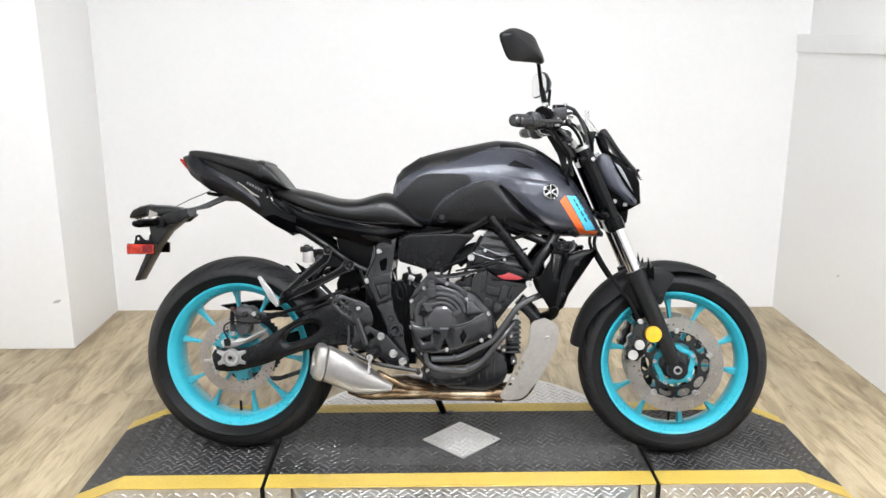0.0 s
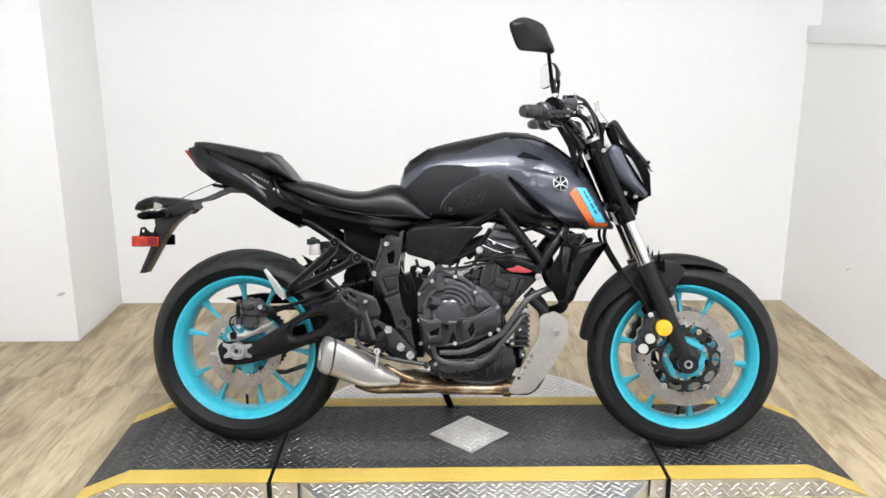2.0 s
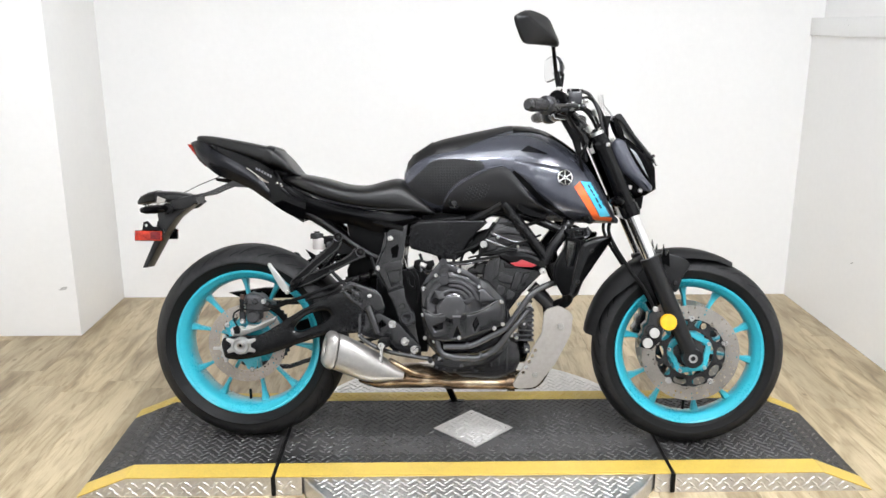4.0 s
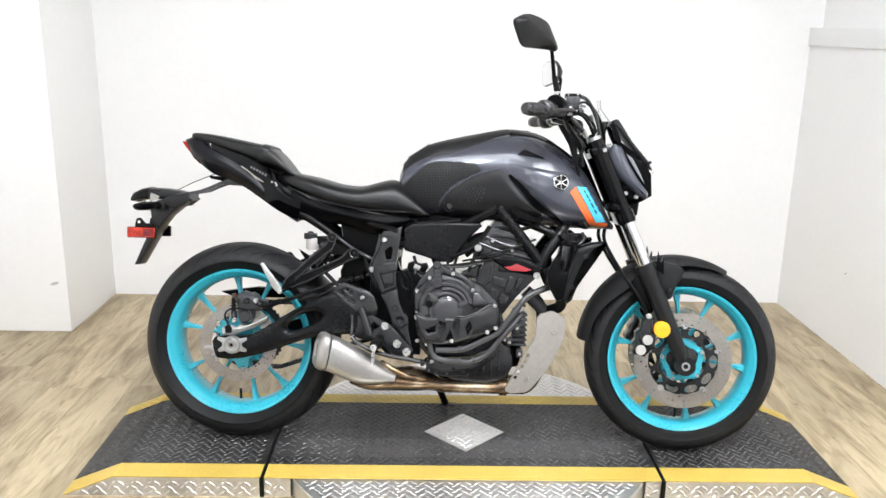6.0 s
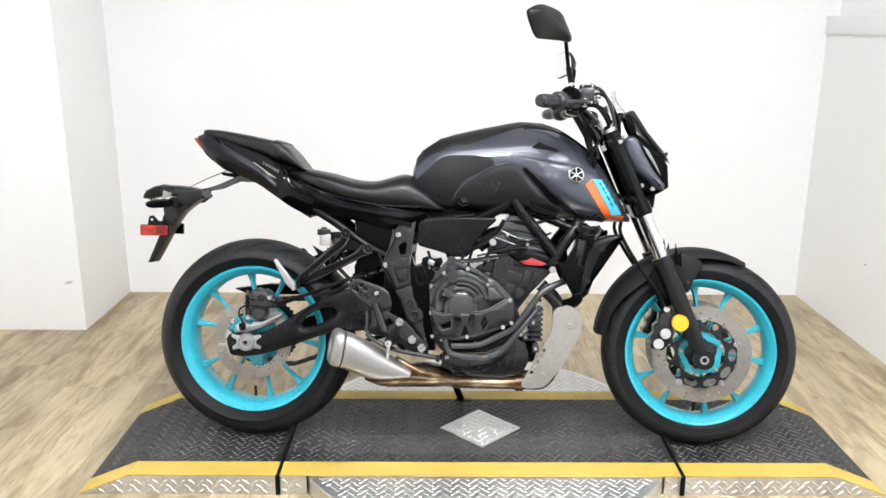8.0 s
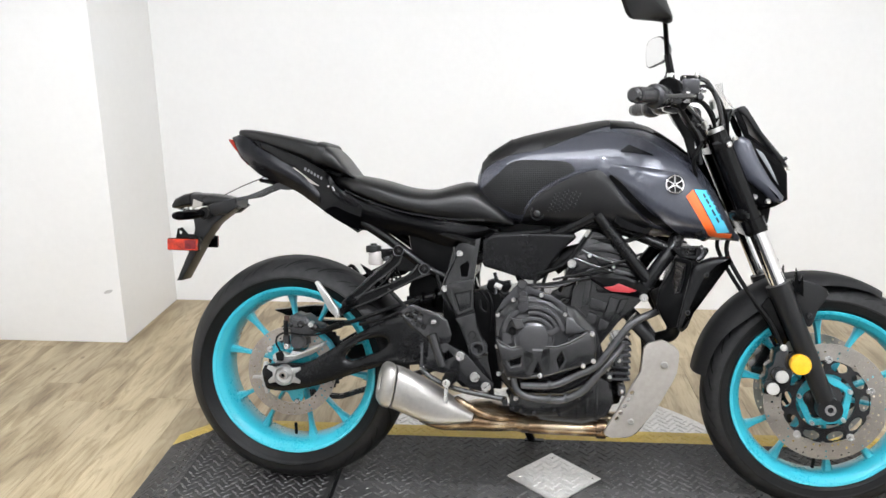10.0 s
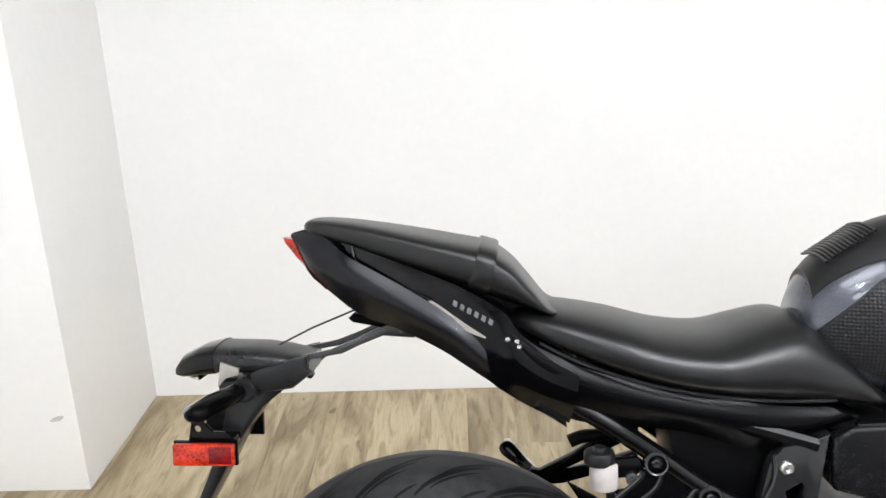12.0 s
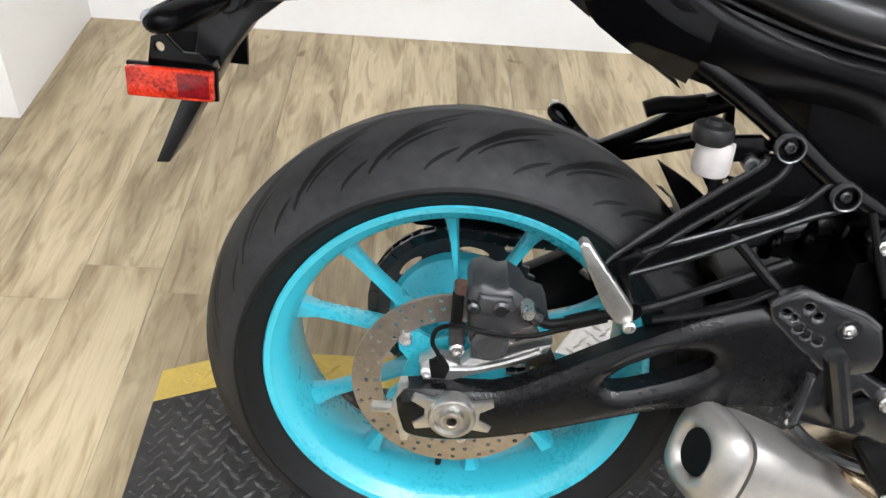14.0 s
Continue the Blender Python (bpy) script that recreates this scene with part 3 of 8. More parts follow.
def platform_section(x0, x1, ramp0, ramp1):
    """One deck of the platform; ramp0 and ramp1 are the lengths of its sloping ends."""
    def top(x):
        if ramp0 and x < x0 + ramp0:
            return H * (x - x0 + 0.004) / ramp0, H / ramp0
        if ramp1 and x > x1 - ramp1:
            return H * (x1 + 0.004 - x) / ramp1, -H / ramp1
        return H, 0.0

    ob = empty("platform_section", pose(0, 0, 0), "black painted tread plate display platform with yellow edges", "platform", "platform sections")
    solid = ramp0 or ramp1
    base = 0.0 if solid else 0.0605
    prof = [(x0, base)] + ([(x0, 0.002), (x0 + ramp0, H - 0.003)] if ramp0 else [(x0, H - 0.003)])
    prof += ([(x1 - ramp1, H - 0.003), (x1, 0.002)] if ramp1 else [(x1, H - 0.003)]) + [(x1, base)]
    part("body", plate(prof, YN, YF, bev=0), M_ALU, ob, "bare aluminium tread plate side")
    xs = sorted({x0, x1, x0 + ramp0, x1 - ramp1})

    def sheet(ya, yb, lift):
        b = bmesh.new()
        up = [[b.verts.new((x, y, max(0.004, top(x)[0]) + lift)) for x in xs] for y in (ya, yb)]
        dn = [[b.verts.new((x, y, max(0.004, top(x)[0]) - 0.0028)) for x in xs] for y in (ya, yb)]
        for i in range(len(xs) - 1):
            b.faces.new((up[0][i], up[0][i + 1], up[1][i + 1], up[1][i]))
            b.faces.new((dn[0][i], dn[1][i], dn[1][i + 1], dn[0][i + 1]))
            b.faces.new((up[0][i], dn[0][i], dn[0][i + 1], up[0][i + 1]))
            b.faces.new((up[1][i], up[1][i + 1], dn[1][i + 1], dn[1][i]))
        for i in (0, -1):
            b.faces.new((up[0][i], up[1][i], dn[1][i], dn[0][i]))
        return b

    if solid:
        part("deck", sheet(YN + 0.0755, YF - 0.0655, 0.0), M_TREAD, ob, "black painted tread plate deck", sharp=5)
    else:
        for ya, yb, mt in ((YN + 0.0755, -0.205, M_TREAD), (-0.205, -0.085, M_WORN), (-0.085, YF - 0.0655, M_TREAD)):
            part("deck", sheet(ya, yb, 0.0), mt, ob, "worn grey strip of the deck" if mt is M_WORN else "black painted tread plate deck", sharp=5)
    part("stripe", sheet(YN - 0.002, YN + 0.075, 0.0005), M_YELLOW, ob, "yellow painted edge stripe", sharp=5)
    part("stripe", sheet(YF - 0.065, YF + 0.002, 0.0005), M_YELLOW, ob, "yellow painted edge stripe", sharp=5)
    diamond = lambda x, y: abs(x - 0.028) + abs(y + 0.038) > 0.142
    part_keep = lambda x, y: diamond(x, y) and (solid or not -0.205 < y < -0.085 or hash_unit(x, y) > 0.30)
    lug_part("deck_tread", tread(x0, x1, YN + 0.078, YF - 0.068, top, part_keep), M_BLACKLUG, ob)
    lug_part("stripe_tread", tread(x0, x1, YF - 0.062, YF - 0.002, top), M_YELLOW, ob)
    if solid:
        face = [(x, y, 0, 0, t) for x, y, z, sl, t in tread(x0, x1, 0.002, H - 0.004, lambda x: (0, 0)) if y < top(x)[0] - 0.008]
        lug_part("side_tread", face, M_LUG, ob, "polished tread lugs", Matrix(((1, 0, 0, 0), (0, 0, -1, YN), (0, 1, 0, 0), (0, 0, 0, 1))))
    else:
        for xa, xb in ((x0, -0.497), (0.557, x1)):
            part("skirt", box(xa, xb, YN, YN + 0.004, 0.001, 0.0605), M_ALU, ob)
            face = [(x, y, 0, 0, t) for x, y, z, sl, t in tread(xa, xb, 0.004, 0.056, lambda x: (0, 0))]
            lug_part("side_tread", face, M_LUG, ob, "polished tread lugs", Matrix(((1, 0, 0, 0), (0, 0, -1, YN), (0, 1, 0, 0), (0, 0, 0, 1))))
    return ob


def hash_unit(x, y):
    return (math.sin(x * 127.1 + y * 311.7) * 43758.5453) % 1


platform_section(-1.165, -0.586, 0.15, 0)
platform_section(-0.574, 0.604, 0, 0)
platform_section(0.616, 1.215, 0, 0.153)

for xs in (-0.580, 0.610):
    strip = box(xs - 0.0045, xs + 0.0045, YN - 0.006, YF, H - 0.012, H + 0.0015, 0.002)
    box(xs - 0.007, xs + 0.006, YN - 0.009, YN - 0.001, 0.004, H + 0.001, 0.002, strip)
    tagged(part("rubber_strip", strip, M_RUBBER), "black rubber strip in the joint of the platform", "rubber strip", "platform joints")

turn = empty("turntable", pose(0.03, -0.03, 0), "round bare aluminium tread plate turntable under the platform", "turntable")
part("disc", lathe([(0, 0), (0.598, 0), (0.60, 0.004), (0.60, 0.056), (0.597, 0.0595), (0, 0.0595)], n=128, axis=(0, 0, 1)), M_ALU, turn, sharp=25)
lug_part("disc_tread", tread(-0.6, 0.6, -0.6, -0.302, lambda x: (0.0595, 0), lambda x, y: math.hypot(x, y) < 0.585)
         + tread(-0.6, 0.6, 0.278, 0.6, lambda x: (0.0595, 0), lambda x, y: math.hypot(x, y) < 0.585), M_LUG, turn)

dia = empty("diamond_plate", pose(0.028, -0.038, H), "bare aluminium tread plate diamond on the black deck", "metal plate")
b = bmesh.new()
vs = [b.verts.new(p) for p in ((-0.131, 0, 0.0004), (0, -0.131, 0.0004), (0.131, 0, 0.0004), (0, 0.131, 0.0004))]
b.faces.new(vs)
r = bmesh.ops.extrude_face_region(b, geom=b.faces[:])
bmesh.ops.translate(b, vec=(0, 0, 0.003), verts=[v for v in r["geom"] if isinstance(v, bmesh.types.BMVert)])
part("sheet", b, M_ALU, dia, sharp=20)
lug_part("sheet_tread", tread(-0.13, 0.13, -0.13, 0.13, lambda x: (0.0034, 0), lambda x, y: abs(x) + abs(y) < 0.115), M_LUG, dia)
for dx, dy in ((-0.105, 0), (0.105, 0), (0, 0.105), (0, -0.105)):
    part("rivet", lathe([(0, 0.005), (0.004, 0.005), (0.006, 0.0034), (0, 0.0034)], (dx, dy, 0), 10, (0, 0, 1)), M_STEEL, dia)


# ---- motorcycle ----
from mathutils.bvhtree import BVHTree

moto = empty("motorcycle", pose(-0.695, -0.056, H) @ pose(0, 0, 0, 0, 0, -3.15) @ pose(0, 0, 0, -11.5, 0, 0),
             "slate grey and black motorcycle with teal wheels on its stand", "motorcycle")
AX = Vector((-0.432, 0, 0.902)).normalized()
PIV = Vector((1.03, 0, 0.95))
STEER = Matrix.Translation(PIV) @ Matrix.Rotation(radians(-3), 4, AX) @ Matrix.Translation(-PIV)
BARS = Matrix.Translation(PIV) @ Matrix.Rotation(radians(-6), 4, AX) @ Matrix.Translation(-PIV)
REAR, FRONT = Vector((0.003, 0, 0.3110)), Vector((1.395, 0, 0.2995))


def profile_r(prof, y):
    """The radius of a tyre at y from the middle."""
    y = abs(y)
    for (r0, y0), (r1, y1) in zip(prof, prof[1:]):
        if y0 <= y <= y1:
            return r0 + (r1 - r0) * (y - y0) / (y1 - y0)
    return prof[-1][0]


def tyre_profile(R, hw, bead_r, bead_y):
    """From the crown to the bead: (radius, y), smooth."""
    pts = [(R, 0), (R - 0.10 * hw, hw * 0.45), (R - 0.36 * hw, hw * 0.82), (R - 0.62 * hw, hw * 0.985), (bead_r + 0.030, hw * 0.995), (bead_r + 0.012, bead_y + 0.012), (bead_r, bead_y)]
    return [(v.x, v.y) for v in curve([(r, y, 0) for r, y in pts], 6)]


def holed_ring(r0, r1, y, th, cols, rows, hole, skip, bm=None, n=8):
    """A flat ring with real round holes drilled through it."""
    b = bmesh.new()
    for c in range(cols):
        for w in range(rows):
            ra, rb = r0 + (r1 - r0) * w / rows, r0 + (r1 - r0) * (w + 1) / rows
            a0, a1 = 2 * math.pi * c / cols, 2 * math.pi * (c + 1) / cols
            am, rm = (a0 + a1) / 2, (ra + rb) / 2
            rim = [(ra, a0), (ra, am), (ra, a1), (rm, a1), (rb, a1), (rb, am), (rb, a0), (rm, a0)]
            P = [(r * math.cos(a), r * math.sin(a)) for r, a in rim]
            cx, cz = rm * math.cos(am), rm * math.sin(am)
            for s, yy in ((1, y), (-1, y + th)):
                o = [b.verts.new((p[0], yy, p[1])) for p in P]
                if skip(c, w):
                    b.faces.new(o)
                    continue
                h = []
                for p in P:
                    d = Vector((p[0] - cx, p[1] - cz)).normalized() * hole
                    h.append(b.verts.new((cx + d.x, yy, cz + d.y)))
                for k in range(8):
                    b.faces.new((o[k], o[(k + 1) % 8], h[(k + 1) % 8], h[k]))
            if not skip(c, w):
                d = [Vector((p[0] - cx, p[1] - cz)).normalized() * hole for p in P]
                q0 = [b.verts.new((cx + v.x, y, cz + v.y)) for v in d]
                q1 = [b.verts.new((cx + v.x, y + th, cz + v.y)) for v in d]
                for k in range(8):
                    b.faces.new((q0[k], q0[(k + 1) % 8], q1[(k + 1) % 8], q1[k]))
    for r in (r0, r1):
        q = [[b.verts.new((r * math.cos(2 * math.pi * k / cols / 2), yy, r * math.sin(2 * math.pi * k / cols / 2))) for k in range(cols * 2)] for yy in (y, y + th)]
        for k in range(cols * 2):
            j = (k + 1) % (cols * 2)
            b.faces.new((q[0][k], q[0][j], q[1][j], q[1][k]))
    bmesh.ops.remove_doubles(b, verts=b.verts, dist=1e-5)
    return join(bm, b)


def wheel(name, C, R, hw, rim_y, phase, warp, groove_n, label, size=1.0):
    """Cast ten-spoke wheel with its tyre."""
    at = Matrix.Translation(C) @ Matrix.Diagonal((size, 1, size, 1))
    w = warp @ at
    y = rim_y
    prof = [(0.233, -y), (0.229, -y + 0.004), (0.224, -y + 0.008), (0.217, -y + 0.014), (0.212, -y + 0.028), (0.212, y - 0.028), (0.217, y - 0.014), (0.224, y - 0.008), (0.229, y - 0.004), (0.233, y),
            (0.231, y + 0.002), (0.224, y), (0.221, y - 0.004), (0.213, y - 0.010), (0.206, y - 0.022), (0.202, 0), (0.206, -y + 0.022), (0.213, -y + 0.010), (0.221, -y + 0.004), (0.224, -y), (0.231, -y - 0.002)]
    rim = lathe(prof, n=96, closed=True)
    ob = part(name, rim, M_TEAL, moto, label, warp=w)
    hub = lathe([(0, -0.052), (0.040, -0.052), (0.046, -0.040), (0.040, -0.020), (0.038, 0.020), (0.046, 0.040), (0.040, 0.052), (0, 0.052)], n=40)
    part("hub", hub, M_TEAL, ob, warp=w)
    for k in range(5):
        for s in (-1, 1):
            a0, a1 = radians(phase + 72 * k + s * 12), radians(phase + 72 * k + s * 16)
            rings = []
            for t in range(7):
                f = t / 6
                r = 0.034 + (0.209 - 0.034) * f
                a = a0 + (a1 - a0) * f
                tw = 0.0078 - 0.0034 * math.sin(math.pi * min(1, f * 1.05)) + (0.0062 if t == 6 else 0.0010 if t == 5 else 0.0)
                dp = 0.020 - 0.009 * f + (0.006 if t == 6 else 0.0)
                u, v = Vector((math.cos(a), 0, math.sin(a))), Vector((-math.sin(a), 0, math.cos(a)))
                rings.append([r * u + tw * cx * v + Vector((0, dp * cy, 0)) for cx, cy in ((-1, -0.6), (-0.6, -1), (0.6, -1), (1, -0.6), (1, 0.6), (0.6, 1), (-0.6, 1), (-1, 0.6))])
            part("spoke", loft(rings), M_TEAL, ob, warp=w)
    tp = tyre_profile(R, hw, 0.229, y - 0.006)
    cut = 0.262
    whole = [(r, yy) for r, yy in tp]
    crown = [(r, -yy) for r, yy in reversed(whole) if r > cut] + [(r, yy) for r, yy in whole[1:] if r > cut]
    part("tyre", lathe(crown, n=128), M_TYRE, ob, "black rubber tyre with curved sipes", warp=w)
    low = [q for q in whole if q[0] <= cut]
    edge = [q for q in whole if q[0] > cut][-1]
    for s in (-1, 1):
        wall = []
        for i, (r, yy) in enumerate([edge] + low):
            wall.append((r, s * (yy + (0.0010 if i in (3, 9) else 0.0))))
        part("sidewall", lathe(wall, n=128), M_BEAD, ob, "darker rubber sidewall", warp=w)
    # sipes as dark strips for their shade, sweeping from the shoulder to the crown
    gv = bmesh.new()
    for k in range(groove_n):
        base = 2 * math.pi * k / groove_n
        for side in (-1, 1):
            for start, end, da, wide, off in ((0.80, 0.22, 0.34, 0.0031, 0.0), (0.72, 0.40, 0.22, 0.0016, 0.075), (0.50, 0.06, 0.27, 0.0028, 0.13), (0.86, 0.66, 0.13, 0.0017, 0.21)):
                pts = []
                for i in range(9):
                    f = i / 8
                    yy = hw * (start + (end - start) * f ** 0.8)
                    a = base - off - da * f + (math.pi / groove_n if side > 0 else 0)
                    rr = profile_r(whole, yy) + 0.0003
                    pts.append((a, yy * side, rr, wide * math.sin(math.pi * (0.12 + 0.80 * f))))
                prev = None
                for a, yy, rr, wd in pts:
                    c, s2 = math.cos(a), math.sin(a)
                    dr = (profile_r(whole, abs(yy) + 0.004) - profile_r(whole, max(0, abs(yy) - 0.004))) / 0.008
                    q = []
                    for e in (-1, 1):
                        y2 = yy + e * wd * side * 0.9
                        r2 = rr + dr * e * wd * 0.9
                        a2 = a - e * wd / rr * 0.7
                        q.append(gv.verts.new((r2 * math.cos(a2), y2, r2 * math.sin(a2))))
                    if prev:
                        gv.faces.new((prev[0], prev[1], q[1], q[0]))
                    prev = q
    part("sipe_pattern", gv, M_RUBBER, ob, "dark strips painted for the shade in the sipes", warp=w, kind="stuff")
    valve = tube([(0.196 * math.cos(radians(268)), -0.01, 0.196 * math.sin(radians(268))), (0.175 * math.cos(radians(268)), -0.016, 0.175 * math.sin(radians(268))), (0.163 * math.cos(radians(268)), -0.02, 0.163 * math.sin(radians(268)))], 0.0045, 8, 2)
    part("valve", valve, M_RUBBER, ob, warp=w)
    return ob


ID = Matrix.Identity(4)
rear = wheel("rear_wheel", REAR, 0.3165, 0.090, 0.068, 81, ID, 19, "teal cast wheel with a wide tyre", 0.988)
front = wheel("front_wheel", FRONT, 0.3035, 0.061, 0.050, 79, STEER, 17, "teal cast wheel with a narrower tyre", 0.983)

# brake discs
ATR, ATF = Matrix.Translation(REAR), STEER @ Matrix.Translation(FRONT)
sk = lambda c, w: (c + w) % 3 == 0
part("brake_disc", holed_ring(0.088, 0.1225, -0.077, 0.0045, 44, 3, 0.0030, sk), M_DISC2, rear, "drilled steel brake disc", warp=ATR)
car = bmesh.new()
vs = []
for k in range(60):
    q = 2 * math.pi * k / 60
    rr = 0.062 + 0.028 * max(0, math.cos(5 * q + 0.6)) ** 0.6
    vs.append(car.verts.new((rr * math.cos(q), -0.074, rr * math.sin(q))))
car.faces.new(vs)
ex = bmesh.ops.extrude_face_region(car, geom=car.faces[:])
bmesh.ops.translate(car, vec=(0, 0.006, 0), verts=[v for v in ex["geom"] if isinstance(v, bmesh.types.BMVert)])
part("disc_carrier", car, M_TEAL, rear, "teal disc carrier", warp=ATR)
for k in range(5):
    q = radians(72 * k - 7)
    part("disc_bolt", lathe([(0, -0.083), (0.006, -0.083), (0.008, -0.080), (0.008, -0.07), (0, -0.07)], (0.084 * math.cos(q), 0, 0.084 * math.sin(q)), 14), M_STEEL, rear, warp=ATR)
for s in (-1, 1):
    part("brake_disc", holed_ring(0.107, 0.149, s * 0.069 - 0.002, 0.0045, 48, 3, 0.0031, sk), M_DISC, front, "drilled steel brake disc", warp=ATF)
    ovals = []
    for k in range(10):
        a0, ht = radians(36 * k + 36), 0.0125
        ovals.append([((0.0925 + ht * math.sin(v)) * math.cos(a0 + 0.225 * math.cos(v)), (0.0925 + ht * math.sin(v)) * math.sin(a0 + 0.225 * math.cos(v))) for v in (2 * math.pi * m / 16 for m in range(16))])
    edge = [((0.110 + 0.006 * math.cos(10 * v - math.pi)) * math.cos(v), (0.110 + 0.006 * math.cos(10 * v - math.pi)) * math.sin(v)) for v in (2 * math.pi * m / 120 for m in range(120))]
    bore = [(0.071 * math.cos(2 * math.pi * m / 40), 0.071 * math.sin(2 * math.pi * m / 40)) for m in range(40)]
    part("disc_carrier", plate(edge, s * 0.061, s * 0.0672, [bore] + ovals, 0.0008, seg=1), M_CAST, front, "black open disc carrier", warp=ATF)
    pent = [(0.076 * math.cos(radians(72 * k + 27)), 0.076 * math.sin(radians(72 * k + 27))) for k in range(5)]
    part("hub_flange", plate(pent, s * 0.046, s * 0.060, [[(0.0485 * (1 + 0.10 * math.cos(10 * math.pi * k / 30 - radians(135))) * math.cos(2 * math.pi * k / 30), 0.0485 * (1 + 0.10 * math.cos(10 * math.pi * k / 30 - radians(135))) * math.sin(2 * math.pi * k / 30)) for k in range(30)]], 0.003), M_TEAL, front, "teal hub flange", warp=ATF)
    part("hub_bore", lathe([(0.016, s * 0.040), (0.047, s * 0.040), (0.047, s * 0.052), (0.016, s * 0.056)], n=32, closed=True), M_CAST, front, warp=ATF)
    for k in range(5):
        a = radians(72 * k + 27)
        part("flange_bolt", lathe([(0, s * 0.058), (0.0055, s * 0.058), (0.0055, s * 0.073), (0, s * 0.073)], (0.064 * math.cos(a), 0, 0.064 * math.sin(a)), 12), M_STEEL, front, warp=ATF)
    for k in range(10):
        a, rr = radians(36 * k + 18), 0.0058 if k % 2 else 0.0098
        rim = lathe([(0, s * 0.001), (rr * 0.45, s * 0.001), (rr * 0.5, s * 0.0035), (rr * 0.85, s * 0.0035), (rr, s * 0.002), (rr, -s * 0.004), (0, -s * 0.004)], (0.109 * math.cos(a), s * 0.071, 0.109 * math.sin(a)), 16)
        part("rivet", rim, M_DISC2 if k % 2 else M_STEEL, front, warp=ATF)

# sprocket and chain on the far side
teeth = 43
outer = [((0.114 if k % 2 else 0.107) * math.cos(math.pi * k / teeth), (0.114 if k % 2 else 0.107) * math.sin(math.pi * k / teeth)) for k in range(2 * teeth)]
inner = [(0.070 * math.cos(2 * math.pi * k / 48), 0.070 * math.sin(2 * math.pi * k / 48)) for k in range(48)]
ovals = []
for k in range(6):
    a0 = radians(60 * k + 20)
    ovals.append([((0.089 + 0.0058 * math.sin(v)) * math.cos(a0 + 0.24 * math.cos(v)), (0.089 + 0.0058 * math.sin(v)) * math.sin(a0 + 0.24 * math.cos(v))) for v in (2 * math.pi * m / 16 for m in range(16))])
sp = plate(outer, 0.088, 0.094, [inner] + ovals, 0)
part("sprocket", sp, M_CAST2, rear, "toothed steel rear sprocket", warp=ATR)
part("sprocket_carrier", lathe([(0.03, 0.05), (0.085, 0.070), (0.090, 0.080), (0.080, 0.086), (0.03, 0.082)], n=40, closed=True), M_TEAL, rear, "teal sprocket carrier", warp=ATR)
ch = None
path = [(0.52, 0.425), (0.30, 0.424), (0.06, 0.420)] + [(0.112 * math.cos(radians(a)), 0.3145 + 0.112 * math.sin(radians(a))) for a in range(80, 285, 8)] + [(0.10, 0.203), (0.30, 0.275), (0.52, 0.345)]
total = sum(math.dist(a, c) for a, c in zip(path, path[1:]))
nl = int(total / 0.0159)
for i in range(nl):
    (xa, za), (xb, zb) = line_at(path, i / nl), line_at(path, (i + 0.94) / nl)
    d = Vector((xb - xa, 0, zb - za)).normalized()
    u = Vector((-d.z, 0, d.x)) * 0.0065
    for ys in (0.082, 0.098):
        o = 0.002 if i % 2 else 0.0
        q = [Vector((xa, 0, za)) + u, Vector((xb, 0, zb)) + u, Vector((xb, 0, zb)) - u, Vector((xa, 0, za)) - u]
        ch = loft([[p + Vector((0, ys - o, 0)) for p in q], [p + Vector((0, ys + 0.002 + o, 0)) for p in q]], True, ch)
    ch = tube([(xa, 0.083, za), (xa, 0.099, za)], 0.0048, 6, 0, ch)
part("chain", ch, M_CAST, moto, "dark oiled drive chain")
gd = plate([(-0.10, 0.452), (0.02, 0.470), (0.30, 0.468), (0.30, 0.440), (0.06, 0.436), (-0.06, 0.436)], 0.075, 0.108, bev=0.004)
part("chain_guard", gd, M_PLASTIC, moto, "black plastic chain guard")


# swing arm
def arm_outline():
    return [(-0.055, 0.285), (-0.055, 0.335), (0.045, 0.342), (0.10, 0.370), (0.155, 0.405), (0.21, 0.438), (0.265, 0.467), (0.33, 0.485), (0.39, 0.462), (0.43, 0.43), (0.43, 0.38),
            (0.41, 0.362), (0.33, 0.354), (0.244, 0.342), (0.16, 0.313), (0.09, 0.288), (0.015, 0.270), (-0.04, 0.270)]


hole = [(0.164, 0.370), (0.185, 0.395), (0.215, 0.414), (0.262, 0.424), (0.278, 0.408), (0.262, 0.392), (0.226, 0.374), (0.18, 0.358)]
ar = plate(arm_outline(), -0.128, -0.104, [hole], smooth=3, dome=((0.004, 0.005), (0.006, 0.003), (0.007, 0.0012)))
part("swing_arm", ar, M_SATIN, moto, "black swing arm with a long opening")
part("swing_arm", plate(arm_outline(), 0.108, 0.134, [hole], 0.006), M_MATTE, moto, "black swing arm with a long opening")
part("swing_arm_bridge", plate([(0.30, 0.37), (0.30, 0.46), (0.43, 0.46), (0.43, 0.37)], -0.10, 0.112, bev=0.012), M_MATTE, moto)
